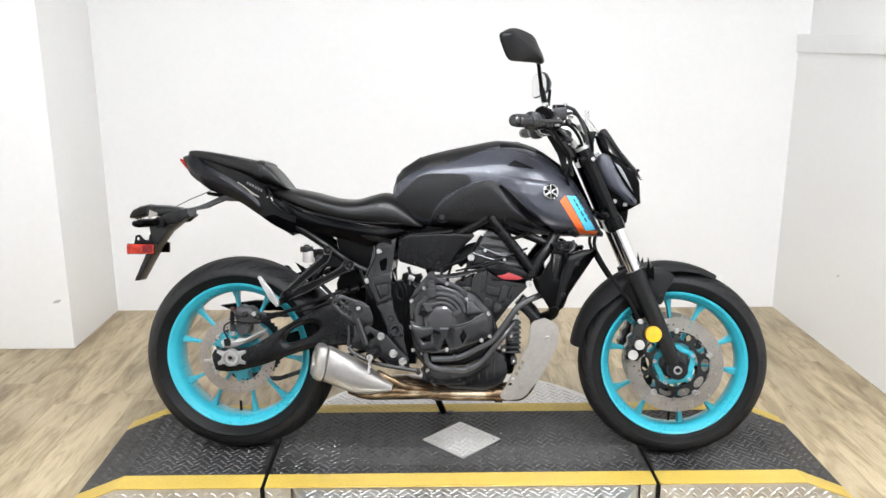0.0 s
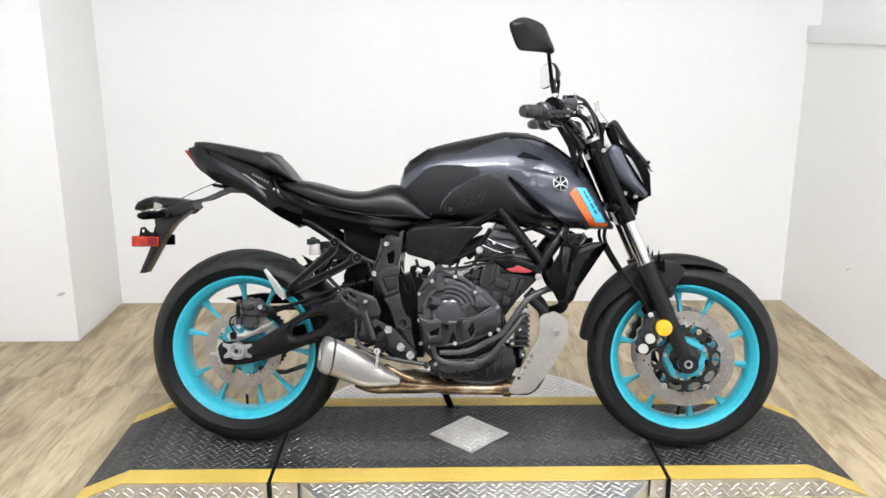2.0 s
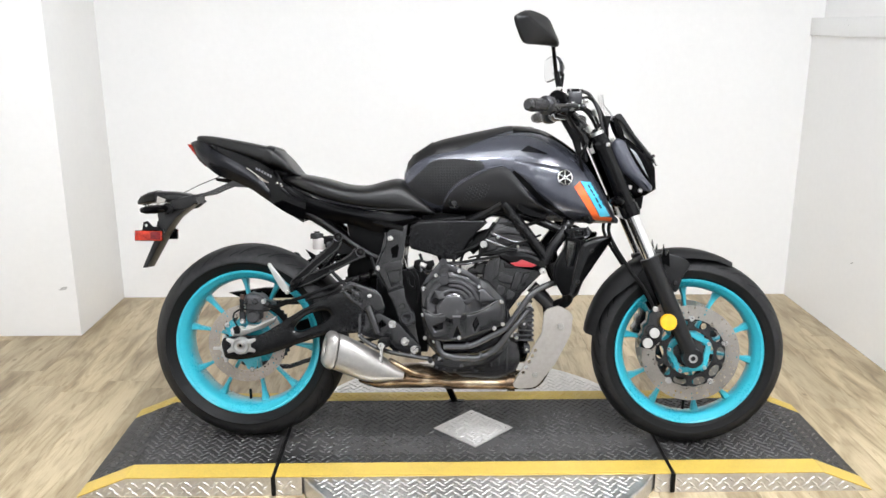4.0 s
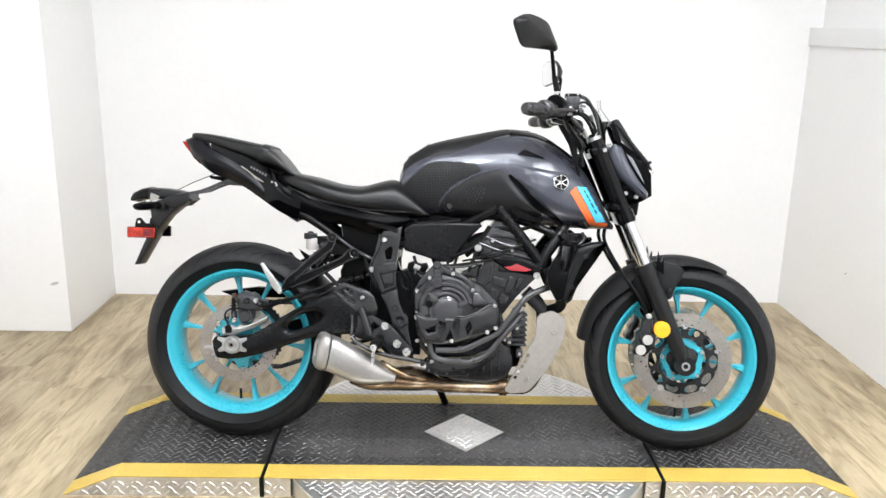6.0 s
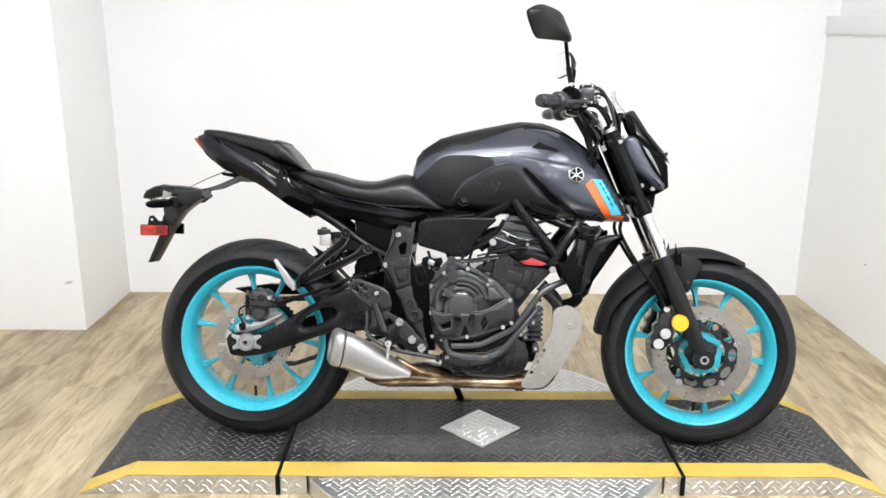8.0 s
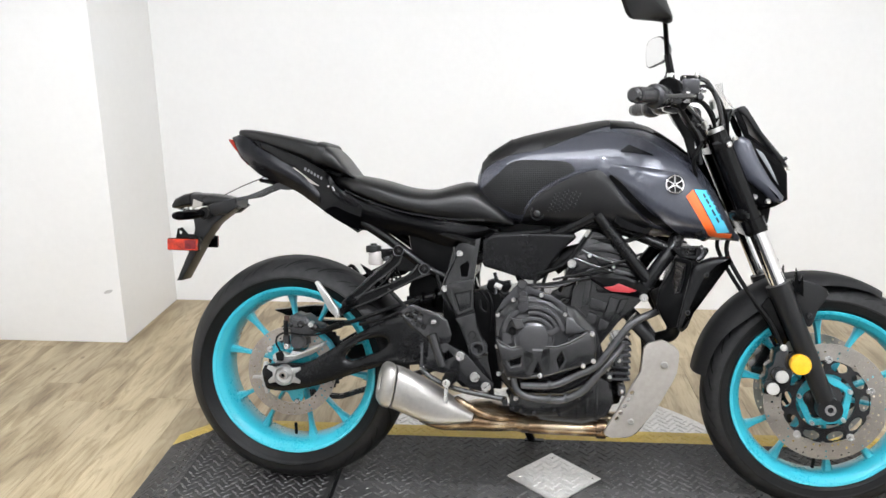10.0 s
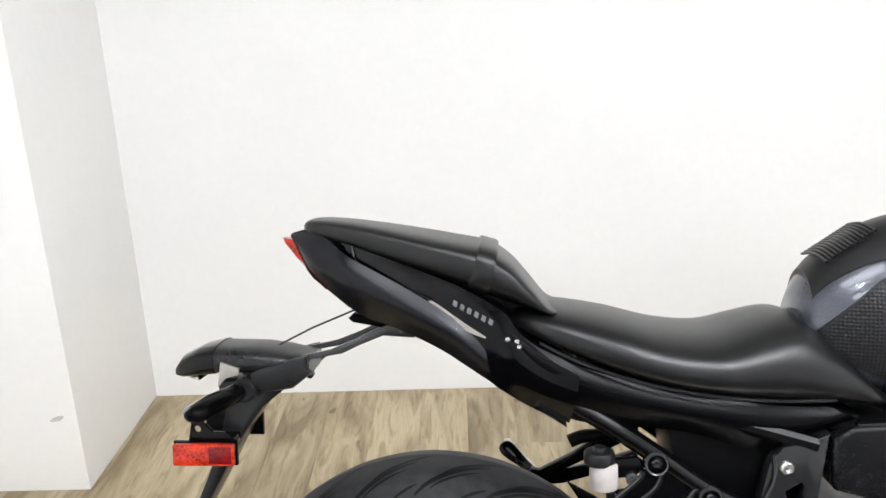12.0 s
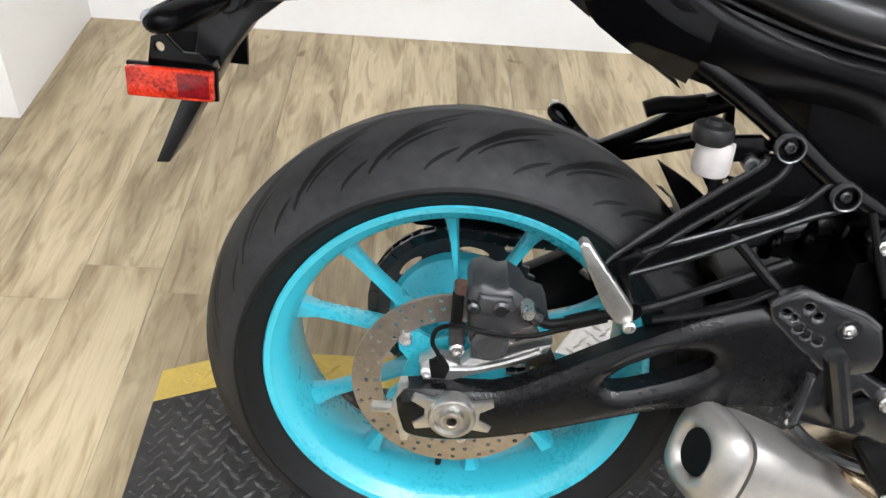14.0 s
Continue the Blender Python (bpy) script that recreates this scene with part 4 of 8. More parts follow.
# chain adjuster star and axle
star = [(0.001 + dx, 0.3145 + dz) for dx, dz in ((0.044, 0.023), (0.046, 0.015), (0.031, 0.005), (0.031, -0.005), (0.046, -0.014), (0.043, -0.022), (0.024, -0.020), (0.012, -0.027), (-0.012, -0.027), (-0.022, -0.021), (-0.040, -0.025), (-0.044, -0.017), (-0.031, -0.005), (-0.031, 0.005), (-0.047, 0.015), (-0.044, 0.023), (-0.022, 0.019), (-0.010, 0.025), (0.010, 0.025), (0.022, 0.019))]
part("axle_plate", plate(star, -0.140, -0.132, bev=0.0025), M_CASTALU, moto, "bright cast axle plate")
nut = lathe([(0.0, -0.130), (0.0270, -0.130), (0.0270, -0.146), (0.0250, -0.149), (0.0215, -0.149), (0.0195, -0.144), (0.0135, -0.143), (0.0130, -0.151), (0.0095, -0.151), (0.0085, -0.149), (0.0080, -0.136), (0, -0.136)], (0.001, 0, 0.3145), 36)
part("axle_nut", nut, M_CASTALU, moto, "bright castellated axle nut")
part("axle_end", lathe([(0.0060, -0.138), (0.0060, -0.1515), (0.0070, -0.1525), (0.0094, -0.1525), (0.0100, -0.150)], (0.001, 0, 0.3145), 20), M_DISC2, moto, "browned hollow axle end")
# Near-black disc that stands in for the shade down the hollow axle.
part("bore_shade", lathe([(0, -0.1415), (0.0062, -0.1415), (0.0062, -0.137)], (0.001, 0, 0.3145), 12), M_RUBBER, moto)
pull = plate([(-0.092, 0.297), (-0.090, 0.304), (-0.068, 0.306), (-0.063, 0.326), (-0.060, 0.343), (-0.052, 0.344), (-0.050, 0.334), (-0.054, 0.303), (-0.045, 0.266), (-0.047, 0.258), (-0.055, 0.258), (-0.063, 0.290), (-0.070, 0.297)], -0.126, -0.112, bev=0.003)
part("chain_adjuster", pull, M_CASTALU, moto, "bright chain adjuster")
part("rear_axle", tube([(0.001, -0.12, 0.3145), (0.001, 0.14, 0.3145)], 0.013, 16, 0), M_STEEL, moto)

# rear brake caliper, its bracket and line
cal = plate([(0.004, 0.455), (0.008, 0.468), (0.020, 0.4735), (0.036, 0.467), (0.047, 0.470), (0.062, 0.461), (0.071, 0.448), (0.090, 0.442), (0.096, 0.430), (0.0722, 0.4198), (0.0554, 0.4092), (0.056, 0.392), (0.0369, 0.381), (0.0180, 0.385), (0.009, 0.4043), (0.0085, 0.4262)], -0.108, -0.052, dome=((0.003, 0.004), (0.005, 0.003), (0.005, 0.001)))
rcal = part("rear_caliper", cal, M_CALIPER, moto, "dark grey rear brake caliper")
part("piston_housing", disc((0.034, 0.401), 0.0205, -0.10, -0.127, 24, 0.005), M_CALIPER, rcal, "round piston housing")
part("caliper_bridge", plate([(0.012, 0.440), (0.016, 0.464), (0.030, 0.462), (0.052, 0.462), (0.058, 0.446), (0.030, 0.434)], -0.120, -0.10, bev=0.008, seg=4), M_CALIPER, rcal, "raised caliper bridge")
part("caliper_boss", disc((0.0413, 0.449), 0.0095, -0.10, -0.126, 16, 0.003), M_CAST, rcal)
part("caliper_boss", disc((0.012, 0.446), 0.0075, -0.10, -0.124, 14, 0.003), M_CAST, rcal)
part("pin_boot", tube([(-0.004, -0.106, 0.412), (-0.0045, -0.106, 0.432), (-0.005, -0.106, 0.455)], 0.0066, 14, 2), M_RUBBER, rcal, "black rubber pin boot")
part("pin_sleeve", tube([(-0.001, -0.106, 0.388), (-0.003, -0.106, 0.414)], 0.0095, 14, 0), M_CAST2, rcal)
part("hose_union", tube([(0.066, -0.116, 0.449), (0.084, -0.118, 0.438)], 0.0095, 12, 0), M_CAST, rcal)
part("banjo_bolt", lathe([(0, -0.130), (0.0065, -0.130), (0.0075, -0.126), (0.0075, -0.108), (0, -0.108)], (0.0693, 0, 0.450), 12), M_STEEL, rcal, "steel banjo bolt")
for k in range(3):
    part("pad_edge", box(0.012 + 0.020 * k, 0.026 + 0.020 * k, -0.090, -0.062, 0.378, 0.386, 0.002), M_DISC, rcal)
part("caliper_cap", tube([(-0.003, -0.104, 0.455), (-0.0035, -0.104, 0.468)], 0.0070, 14, 0), M_COPPER, rcal, "brown rubber caliper cap")
mount = plate([(-0.0412, 0.3588), (-0.0271, 0.3696), (-0.0082, 0.367), (0.0056, 0.3620), (0.0153, 0.3742), (0.0415, 0.3724), (0.0692, 0.389), (0.1042, 0.402), (0.1000, 0.388), (0.0684, 0.366), (0.0181, 0.3465), (-0.011, 0.3338), (-0.0339, 0.3361)], -0.106, -0.090, dome=((0.002, 0.003), (0.003, 0.001)))
part("caliper_bracket", mount, M_CASTALU, moto, "cast aluminium caliper bracket")
part("bracket_rib", tube([(-0.018, -0.112, 0.357), (0.020, -0.112, 0.361), (0.060, -0.112, 0.376), (0.092, -0.112, 0.393)], 0.004, 8, 3), M_CASTALU, moto)
bolts("caliper_bolt", [((-0.0005, 0.3858), -0.112, 0.0085), ((-0.031, 0.349), -0.110, 0.008)], M_STEEL, moto)
part("speed_sensor", plate([(-0.026, 0.346), (-0.030, 0.366), (-0.016, 0.372), (-0.006, 0.360), (-0.010, 0.346)], -0.118, -0.104, bev=0.003), M_RUBBER, moto, "black wheel speed sensor")
part("brake_line", tube([(0.080, -0.118, 0.440), (0.095, -0.119, 0.434), (0.125, -0.120, 0.443), (0.145, -0.120, 0.451), (0.165, -0.120, 0.456), (0.21, -0.118, 0.472), (0.28, -0.105, 0.499), (0.34, -0.09, 0.52)], 0.0058, 10), M_RUBBER, moto, "black brake hose")
part("hose_sleeve", tube([(0.112, -0.1205, 0.438), (0.130, -0.1205, 0.4455), (0.146, -0.1205, 0.4515)], 0.0082, 12, 2), M_RUBBER, moto, "ribbed rubber hose sleeve")
part("sensor_wire", tube([(-0.017, -0.114, 0.368), (-0.021, -0.116, 0.380), (-0.028, -0.116, 0.394), (-0.026, -0.116, 0.410), (-0.015, -0.118, 0.419), (0.004, -0.126, 0.4255), (0.0425, -0.131, 0.4227), (0.075, -0.127, 0.4215), (0.099, -0.122, 0.4266), (0.122, -0.122, 0.4355), (0.155, -0.122, 0.448)], 0.0027, 8), M_RUBBER, moto, "thin black sensor wire")

# muffler and exhaust
rows = [(0.293, 0.3045, 0.0530, 0.046), (0.31, 0.2990, 0.0530, 0.048), (0.35, 0.2810, 0.0510, 0.049), (0.40, 0.2580, 0.0450, 0.046), (0.45, 0.2410, 0.0290, 0.040), (0.500, 0.2290, 0.0110, 0.026)]


def muffler_ring(xx, zz, rz, ry, flat=0.52):
    """A slice of the muffler: a rounded box, leaning with the pipe."""
    xx += 0.006
    turn = 0.34 * max(0, min(1, (0.40 - xx) / 0.10))
    return [(xx + 0.22 * rz * math.sin(a) - turn * ry * math.copysign(abs(math.cos(a)) ** flat, math.cos(a)), -0.166 + (xx - 0.26) * 0.13 + ry * math.copysign(abs(math.cos(a)) ** flat, math.cos(a)), zz + rz * math.copysign(abs(math.sin(a)) ** 0.80, math.sin(a)))
            for a in (2 * math.pi * k / 40 for k in range(40))]


muff = part("muffler", loft([muffler_ring(*q) for q in stations(rows, 4)]), M_MUFF, moto, "short brushed silver muffler", sharp=40)
cap = loft([muffler_ring(*q) for q in ((0.2895, 0.3055, 0.0495, 0.043), (0.2885, 0.3058, 0.0525, 0.046), (0.286, 0.3065, 0.0550, 0.0480), (0.276, 0.3100, 0.0555, 0.0480), (0.268, 0.3125, 0.0530, 0.0455), (0.261, 0.3145, 0.0450, 0.0375), (0.258, 0.3155, 0.0360, 0.0290, 0.9), (0.261, 0.3150, 0.0300, 0.0245, 1.0), (0.268, 0.3135, 0.0275, 0.0225, 1.0), (0.287, 0.3060, 0.0270, 0.0220, 1.0))], False)
part("end_cap", cap, M_MUFF, muff, "bright cast end cap", sharp=50)
part("outlet", loft([muffler_ring(*q) for q in ((0.266, 0.3140, 0.0279, 0.0229, 1.0), (0.290, 0.3050, 0.0268, 0.0218, 1.0), (0.292, 0.3045, 0.004, 0.004, 1.0))]), M_RUBBER, muff, "black outlet pipe")
bolts("rivet", [(c, -0.2065 + (c[0] - 0.26) * 0.16, 0.0042) for c in ((0.304, 0.340), (0.297, 0.268), (0.384, 0.238))], M_STEEL, muff, h=0.003)
rings = []
for xx, zz, rz, ry, yy in [tuple(q) for q in stations([(0.366, 0.209, 0.006, 0.02, -0.115), (0.395, 0.203, 0.015, 0.045, -0.095), (0.433, 0.202, 0.026, 0.070, -0.070), (0.50, 0.211, 0.037, 0.080, -0.055), (0.56, 0.210, 0.036, 0.080, -0.05), (0.605, 0.205, 0.030, 0.065, -0.045), (0.632, 0.195, 0.023, 0.040, -0.05), (0.650, 0.190, 0.021, 0.030, -0.05)], 3)]:
    rings.append([(xx, yy + ry * math.cos(a), zz + rz * math.sin(a)) for a in (2 * math.pi * k / 24 for k in range(24))])
part("collector", loft(rings), M_HEAT, moto, "heat-tinted exhaust collector")
part("link_pipe", tube([(0.462, -0.128, 0.272), (0.474, -0.138, 0.268), (0.507, -0.142, 0.250), (0.545, -0.138, 0.233), (0.585, -0.115, 0.222), (0.61, -0.085, 0.215)], (0.0085, 0.0105), 14), M_HEAT, moto, "heat-tinted link pipe")
for yy, z0 in ((-0.055, 0.190), (0.045, 0.190)):
    part("exhaust_pipe", tube([(0.63, yy, z0), (0.75, yy, z0), (0.86, yy, z0 + 0.002), (0.915, yy, 0.20), (0.952, yy, 0.27), (0.965, yy, 0.35)], 0.0205, 16), M_HEAT, moto, "heat-tinted exhaust header pipe")
    part("exhaust_elbow", tube([(0.965, yy, 0.345), (0.966, yy, 0.39), (0.955, yy, 0.44), (0.905, yy, 0.49)], 0.0208, 16), M_CAST2, moto, "dark exhaust elbow")
cl = lathe([(0.0225, -0.012), (0.026, -0.012), (0.026, 0.012), (0.0225, 0.012)], (0.838, -0.055, 0.192), 20, (1, 0, 0), closed=True)
part("pipe_clamp", cl, M_HEAT, moto, "steel pipe clamp")
sh = [(0.934, 0.424), (0.944, 0.436), (0.956, 0.4395), (0.977, 0.446), (0.990, 0.441), (1.010, 0.430), (1.020, 0.419), (1.022, 0.408), (1.018, 0.364), (1.008, 0.340), (0.969, 0.264), (0.924, 0.206), (0.912, 0.196), (0.900, 0.191), (0.862, 0.187), (0.846, 0.192), (0.842, 0.200), (0.848, 0.212),
      (0.864, 0.241), (0.890, 0.291), (0.914, 0.338), (0.928, 0.361), (0.931, 0.392)]
slots = []
for cx, cz in ((0.8725, 0.2370), (0.8815, 0.2545), (0.8905, 0.2720), (0.8995, 0.2895), (0.9085, 0.3070)):
    slots.append([(cx + 0.0065 * math.sin(a) * 0.47 + 0.0052 * math.cos(a) * 0.88, cz + 0.0065 * math.sin(a) * 0.88 - 0.0052 * math.cos(a) * 0.47) for a in (2 * math.pi * j / 12 for j in range(12))])
part("heat_shield", plate(sh, -0.117, -0.102, slots, 0.003, seg=3), M_SHIELD, moto, "brushed silver exhaust heat shield with slots")
bolts("shield_bolt", [((0.986, 0.382), -0.120, 0.0095), ((0.908, 0.2326), -0.120, 0.008)], M_MUFF, moto, h=0.003)

# engine
eng = part("crankcase", plate([(0.560, 0.40), (0.555, 0.50), (0.585, 0.545), (0.64, 0.562), (0.70, 0.545), (0.762, 0.52), (0.815, 0.465), (0.835, 0.40), (0.82, 0.33), (0.734, 0.290), (0.613, 0.285), (0.572, 0.33)], -0.126, 0.126, dome=((0.005, 0.006), (0.010, 0.005), (0.012, 0.002))), M_CAST, moto, "black crankcase")
cover = lathe([(0, -0.176), (0.030, -0.174), (0.036, -0.170), (0.046, -0.166), (0.050, -0.168), (0.056, -0.164), (0.061, -0.158), (0.070, -0.154), (0.074, -0.150), (0.082, -0.144), (0.090, -0.134), (0.094, -0.12)], (0.657, 0, 0.447), 56)
part("clutch_cover", cover, M_COVER, eng, "grey-black round clutch cover")
CC = (0.657, 0.447)
for r0, r1, a0, a1, y in ((0.045, 0.055, 30, 150, -0.175), (0.059, 0.068, 18, 104, -0.170), (0.071, 0.081, 14, 104, -0.161), (0.071, 0.082, 114, 172, -0.160), (0.056, 0.078, 172, 196, -0.168)):
    part("cover_rib", arc_plate(CC, r0, r1, a0, a1, y, -0.145), M_COVER, eng)
part("cover_boss", plate([(CC[0] + 0.037 * math.cos(radians(a)), CC[1] + min(0.030, 0.037 * math.sin(radians(a)))) for a in range(0, 360, 12)], -0.178, -0.15, bev=0.003), M_COVER, eng, "flat-topped cover boss")
for pts in ([(0.598, 0.498), (0.625, 0.494), (0.636, 0.472), (0.613, 0.466)], [(0.686, 0.465), (0.717, 0.483), (0.724, 0.470), (0.700, 0.452)]):
    part("cover_lug", plate(pts, -0.178, -0.150, bev=0.005, seg=3), M_COVER, eng, "raised cover lug")
part("cover_plug", lathe([(0, -0.176), (0.009, -0.176), (0.010, -0.173), (0.010, -0.15), (0, -0.15)], (0.604, 0, 0.462), 18), M_GLOSS, eng)
part("cover_bridge", plate([(0.560, 0.50), (0.575, 0.535), (0.61, 0.575), (0.64, 0.575), (0.70, 0.552), (0.735, 0.53), (0.742, 0.50), (0.70, 0.535), (0.65, 0.553), (0.60, 0.535)], -0.142, -0.12, bev=0.004), M_CAST2, eng)
low = plate([(0.5617, 0.441), (0.580, 0.428), (0.602, 0.4212), (0.6301, 0.4282), (0.7144, 0.4291), (0.7489, 0.442), (0.7897, 0.4679), (0.8064, 0.463), (0.8141, 0.3994), (0.7855, 0.3824), (0.7373, 0.3672), (0.6957, 0.3508), (0.6395, 0.3408), (0.5898, 0.3441), (0.5745, 0.3839)], -0.170, -0.13,
            [[(0.7261, 0.4129), (0.7336, 0.3946), (0.723, 0.3741), (0.7169, 0.3939)], [(0.6694, 0.3845), (0.659, 0.3552), (0.6786, 0.359)], [(0.5959, 0.3853), (0.6268, 0.3983), (0.6244, 0.3795), (0.6033, 0.3741)]], dome=((0.003, 0.004), (0.004, 0.0015)))
part("case_guard", low, M_CAST, eng, "black plastic crankcase guard")
for pts in (((0.6302, 0.4262), (0.6290, 0.4090), (0.6364, 0.3555), (0.6449, 0.3560), (0.6610, 0.3914), (0.6580, 0.4240)), ((0.6760, 0.4240), (0.6730, 0.3917), (0.6930, 0.3614), (0.7000, 0.3640), (0.7030, 0.4100), (0.7004, 0.4275))):
    part("guard_fold", plate(pts, -0.1755, -0.166, bev=0.0035, seg=1), M_CAST, eng, "raised folded guard panel", sharp=25)
part("guard_fold", plate([(0.7430, 0.4360), (0.7897, 0.4630), (0.8040, 0.4590), (0.8100, 0.4020), (0.7845, 0.3874), (0.7430, 0.3740), (0.7440, 0.3950), (0.7370, 0.4180)], -0.1745, -0.166, bev=0.0035, seg=1), M_CAST, eng, "raised folded guard panel", sharp=25)
# Guard edges in a lighter metal that paints in their highlight.
for pts in (((0.5640, -0.171, 0.4400), (0.602, -0.174, 0.4212), (0.6301, -0.176, 0.4282)), ((0.6301, -0.176, 0.4282), (0.7144, -0.176, 0.4291), (0.7489, -0.175, 0.4420), (0.7897, -0.174, 0.4679)), ((0.6095, -0.173, 0.4075), (0.5787, -0.171, 0.3917))):
    part("guard_lip", tube(pts, 0.0022, 8, 0), M_COVER, eng, "guard edge in lighter grey for its highlight")
part("cover_shoulder", plate([(0.735, 0.500), (0.752, 0.500), (0.7640, 0.4850), (0.7838, 0.4690), (0.7700, 0.4600), (0.7339, 0.4560)], -0.152, -0.125, dome=((0.003, 0.003), (0.004, 0.001))), M_COVER, eng, "cast cover shoulder")
part("nameplate", plate([(0.655, 0.416), (0.655, 0.422), (0.680, 0.422), (0.680, 0.416)], -0.1785, -0.174, bev=0.001), M_SILVERPRINT, eng, "small grey plate")
cyl = part("cylinder_block", plate([(0.742, 0.50), (0.752, 0.565), (0.80, 0.625), (0.905, 0.610), (0.935, 0.555), (0.868, 0.485), (0.82, 0.42)], -0.116, 0.118, bev=0.006), M_CAST, moto, "black ribbed cylinder block", sharp=25)
for pts in ([(0.798, 0.550), (0.838, 0.537), (0.833, 0.509), (0.793, 0.520)], [(0.784, 0.590), (0.800, 0.596), (0.790, 0.530), (0.774, 0.522)], [(0.846, 0.553), (0.866, 0.546), (0.850, 0.490), (0.830, 0.498)], [(0.793, 0.512), (0.815, 0.505), (0.806, 0.470), (0.780, 0.478)],
            [(0.806, 0.592), (0.900, 0.590), (0.890, 0.560), (0.812, 0.562)], [(0.872, 0.545), (0.890, 0.548), (0.872, 0.505), (0.860, 0.510)], [(0.822, 0.498), (0.846, 0.486), (0.832, 0.455), (0.814, 0.466)]):
    part("block_panel", plate(pts, -0.127, -0.115, bev=0.003, seg=2), M_CAST, cyl, sharp=25)
head = part("cylinder_head", plate([(0.7357, 0.6301), (0.7699, 0.6726), (0.7981, 0.7148), (0.8336, 0.7099), (0.8639, 0.6812), (0.9122, 0.6471), (0.9304, 0.6299), (0.9199, 0.5941), (0.8967, 0.5815), (0.8141, 0.5791), (0.7722, 0.5956), (0.7308, 0.5944)], -0.112, 0.118, bev=0.006, seg=2), M_CAST, moto, "black cylinder head", sharp=25)
for pts, y, lb in (([(0.772, 0.664), (0.790, 0.682), (0.820, 0.690), (0.850, 0.683), (0.885, 0.662), (0.905, 0.648), (0.870, 0.655), (0.835, 0.664), (0.800, 0.664)], -0.121, "swept cam cover rib"),
                   ([(0.790, 0.696), (0.800, 0.708), (0.832, 0.704), (0.855, 0.686), (0.830, 0.693)], -0.118, ""),
                   ([(0.745, 0.626), (0.760, 0.650), (0.776, 0.658), (0.790, 0.640), (0.785, 0.610), (0.755, 0.606)], -0.120, ""),
                   ([(0.800, 0.652), (0.850, 0.650), (0.905, 0.634), (0.920, 0.622), (0.870, 0.628), (0.815, 0.632)], -0.123, "grey-black cam cover"),
                   ([(0.760, 0.604), (0.800, 0.626), (0.850, 0.624), (0.910, 0.612), (0.915, 0.600), (0.850, 0.606), (0.800, 0.600)], -0.119, "")):
    part("head_cover", plate(pts, y, y + 0.014, bev=0.003, seg=2), M_CAST, head, lb, sharp=25)
for pts in ([(0.752, -0.125, 0.648), (0.800, -0.127, 0.630), (0.850, -0.127, 0.618)], [(0.770, -0.124, 0.668), (0.830, -0.126, 0.644), (0.880, -0.126, 0.636)]):
    part("head_rib", tube(pts, 0.0035, 8, 3), M_CAST2, head)
part("throttle_cable", tube([(0.700, -0.138, 0.592), (0.745, -0.138, 0.603), (0.800, -0.138, 0.618), (0.860, -0.138, 0.640), (0.920, -0.132, 0.664)], 0.0032, 8, 4), M_RUBBER, moto, "black throttle cable")
bolts("head_bolt", (((0.79, 0.655), -0.133, 0.005), ((0.905, 0.650), -0.133, 0.005), ((0.85, 0.628), -0.133, 0.0045)), M_CASTALU, head, "dull steel bolt")
part("side_cowl", plate([(0.790, 0.606), (0.85, 0.614), (0.905, 0.600), (0.935, 0.575), (0.918, 0.556), (0.85, 0.565), (0.81, 0.585)], -0.150, -0.120, bev=0.006, smooth=2), M_GLOSS, moto, "gloss black side trim")
part("trim_stripe", plate([(0.827, 0.579), (0.850, 0.583), (0.862, 0.590), (0.878, 0.584), (0.908, 0.573), (0.890, 0.567), (0.845, 0.569)], -0.153, -0.146, bev=0.002), M_REDPL, moto, "red plastic trim")
sump = part("sump", plate([(0.620, 0.300), (0.82, 0.345), (0.86, 0.32), (0.868, 0.27), (0.850, 0.231), (0.789, 0.208), (0.683, 0.213), (0.62, 0.250)], -0.085, 0.09, bev=0.012), M_CAST, moto, "black oil sump")
part("sump_flange", plate([(0.596, 0.245), (0.600, 0.290), (0.640, 0.276), (0.720, 0.276), (0.760, 0.305), (0.800, 0.330), (0.812, 0.300), (0.760, 0.256), (0.725, 0.236), (0.650, 0.232)], -0.118, -0.07, bev=0.005), M_CAST, sump, "black sump flange")
bolts("sump_bolt", [(c, -0.119, 0.0045) for c in ((0.620, 0.272), (0.606, 0.252), (0.628, 0.247), (0.662, 0.243), (0.683, 0.258), (0.714, 0.252), (0.727, 0.242), (0.775, 0.285))], M_CAST2, sump, "small dull bolt")
for k in range(6):
    part("sump_fin", box(0.70 + 0.024 * k, 0.706 + 0.024 * k, -0.092, -0.080, 0.222, 0.262 + 0.010 * k, 0.002), M_CAST, sump)
for x0, x1, z0, z1 in ((0.862, 0.882, 0.375, 0.405), (0.842, 0.858, 0.335, 0.360), (0.872, 0.892, 0.300, 0.325), (0.845, 0.872, 0.410, 0.428)):
    part("cooler_fitting", box(x0, x1, -0.128, -0.085, z0, z1, 0.005), M_CAST2, moto, "dark metal fitting")
bolts("fitting_bolt", (((0.872, 0.392), -0.129, 0.005), ((0.850, 0.348), -0.129, 0.005), ((0.882, 0.312), -0.129, 0.005)), M_STEEL, moto, "small bright bolt")
fil = lathe([(0, -0.02), (0.034, -0.02), (0.036, 0.0), (0.036, 0.05), (0.030, 0.06), (0, 0.06)], (0.83, -0.03, 0.30), 24, (1, 0, -0.25))
part("oil_filter", fil, M_PLASTIC, moto, "black oil filter")
oil_cooler = part("oil_cooler", box(0.866, 0.900, -0.082, 0.082, 0.328, 0.434, 0.004), M_CAST, moto, "black finned oil cooler")
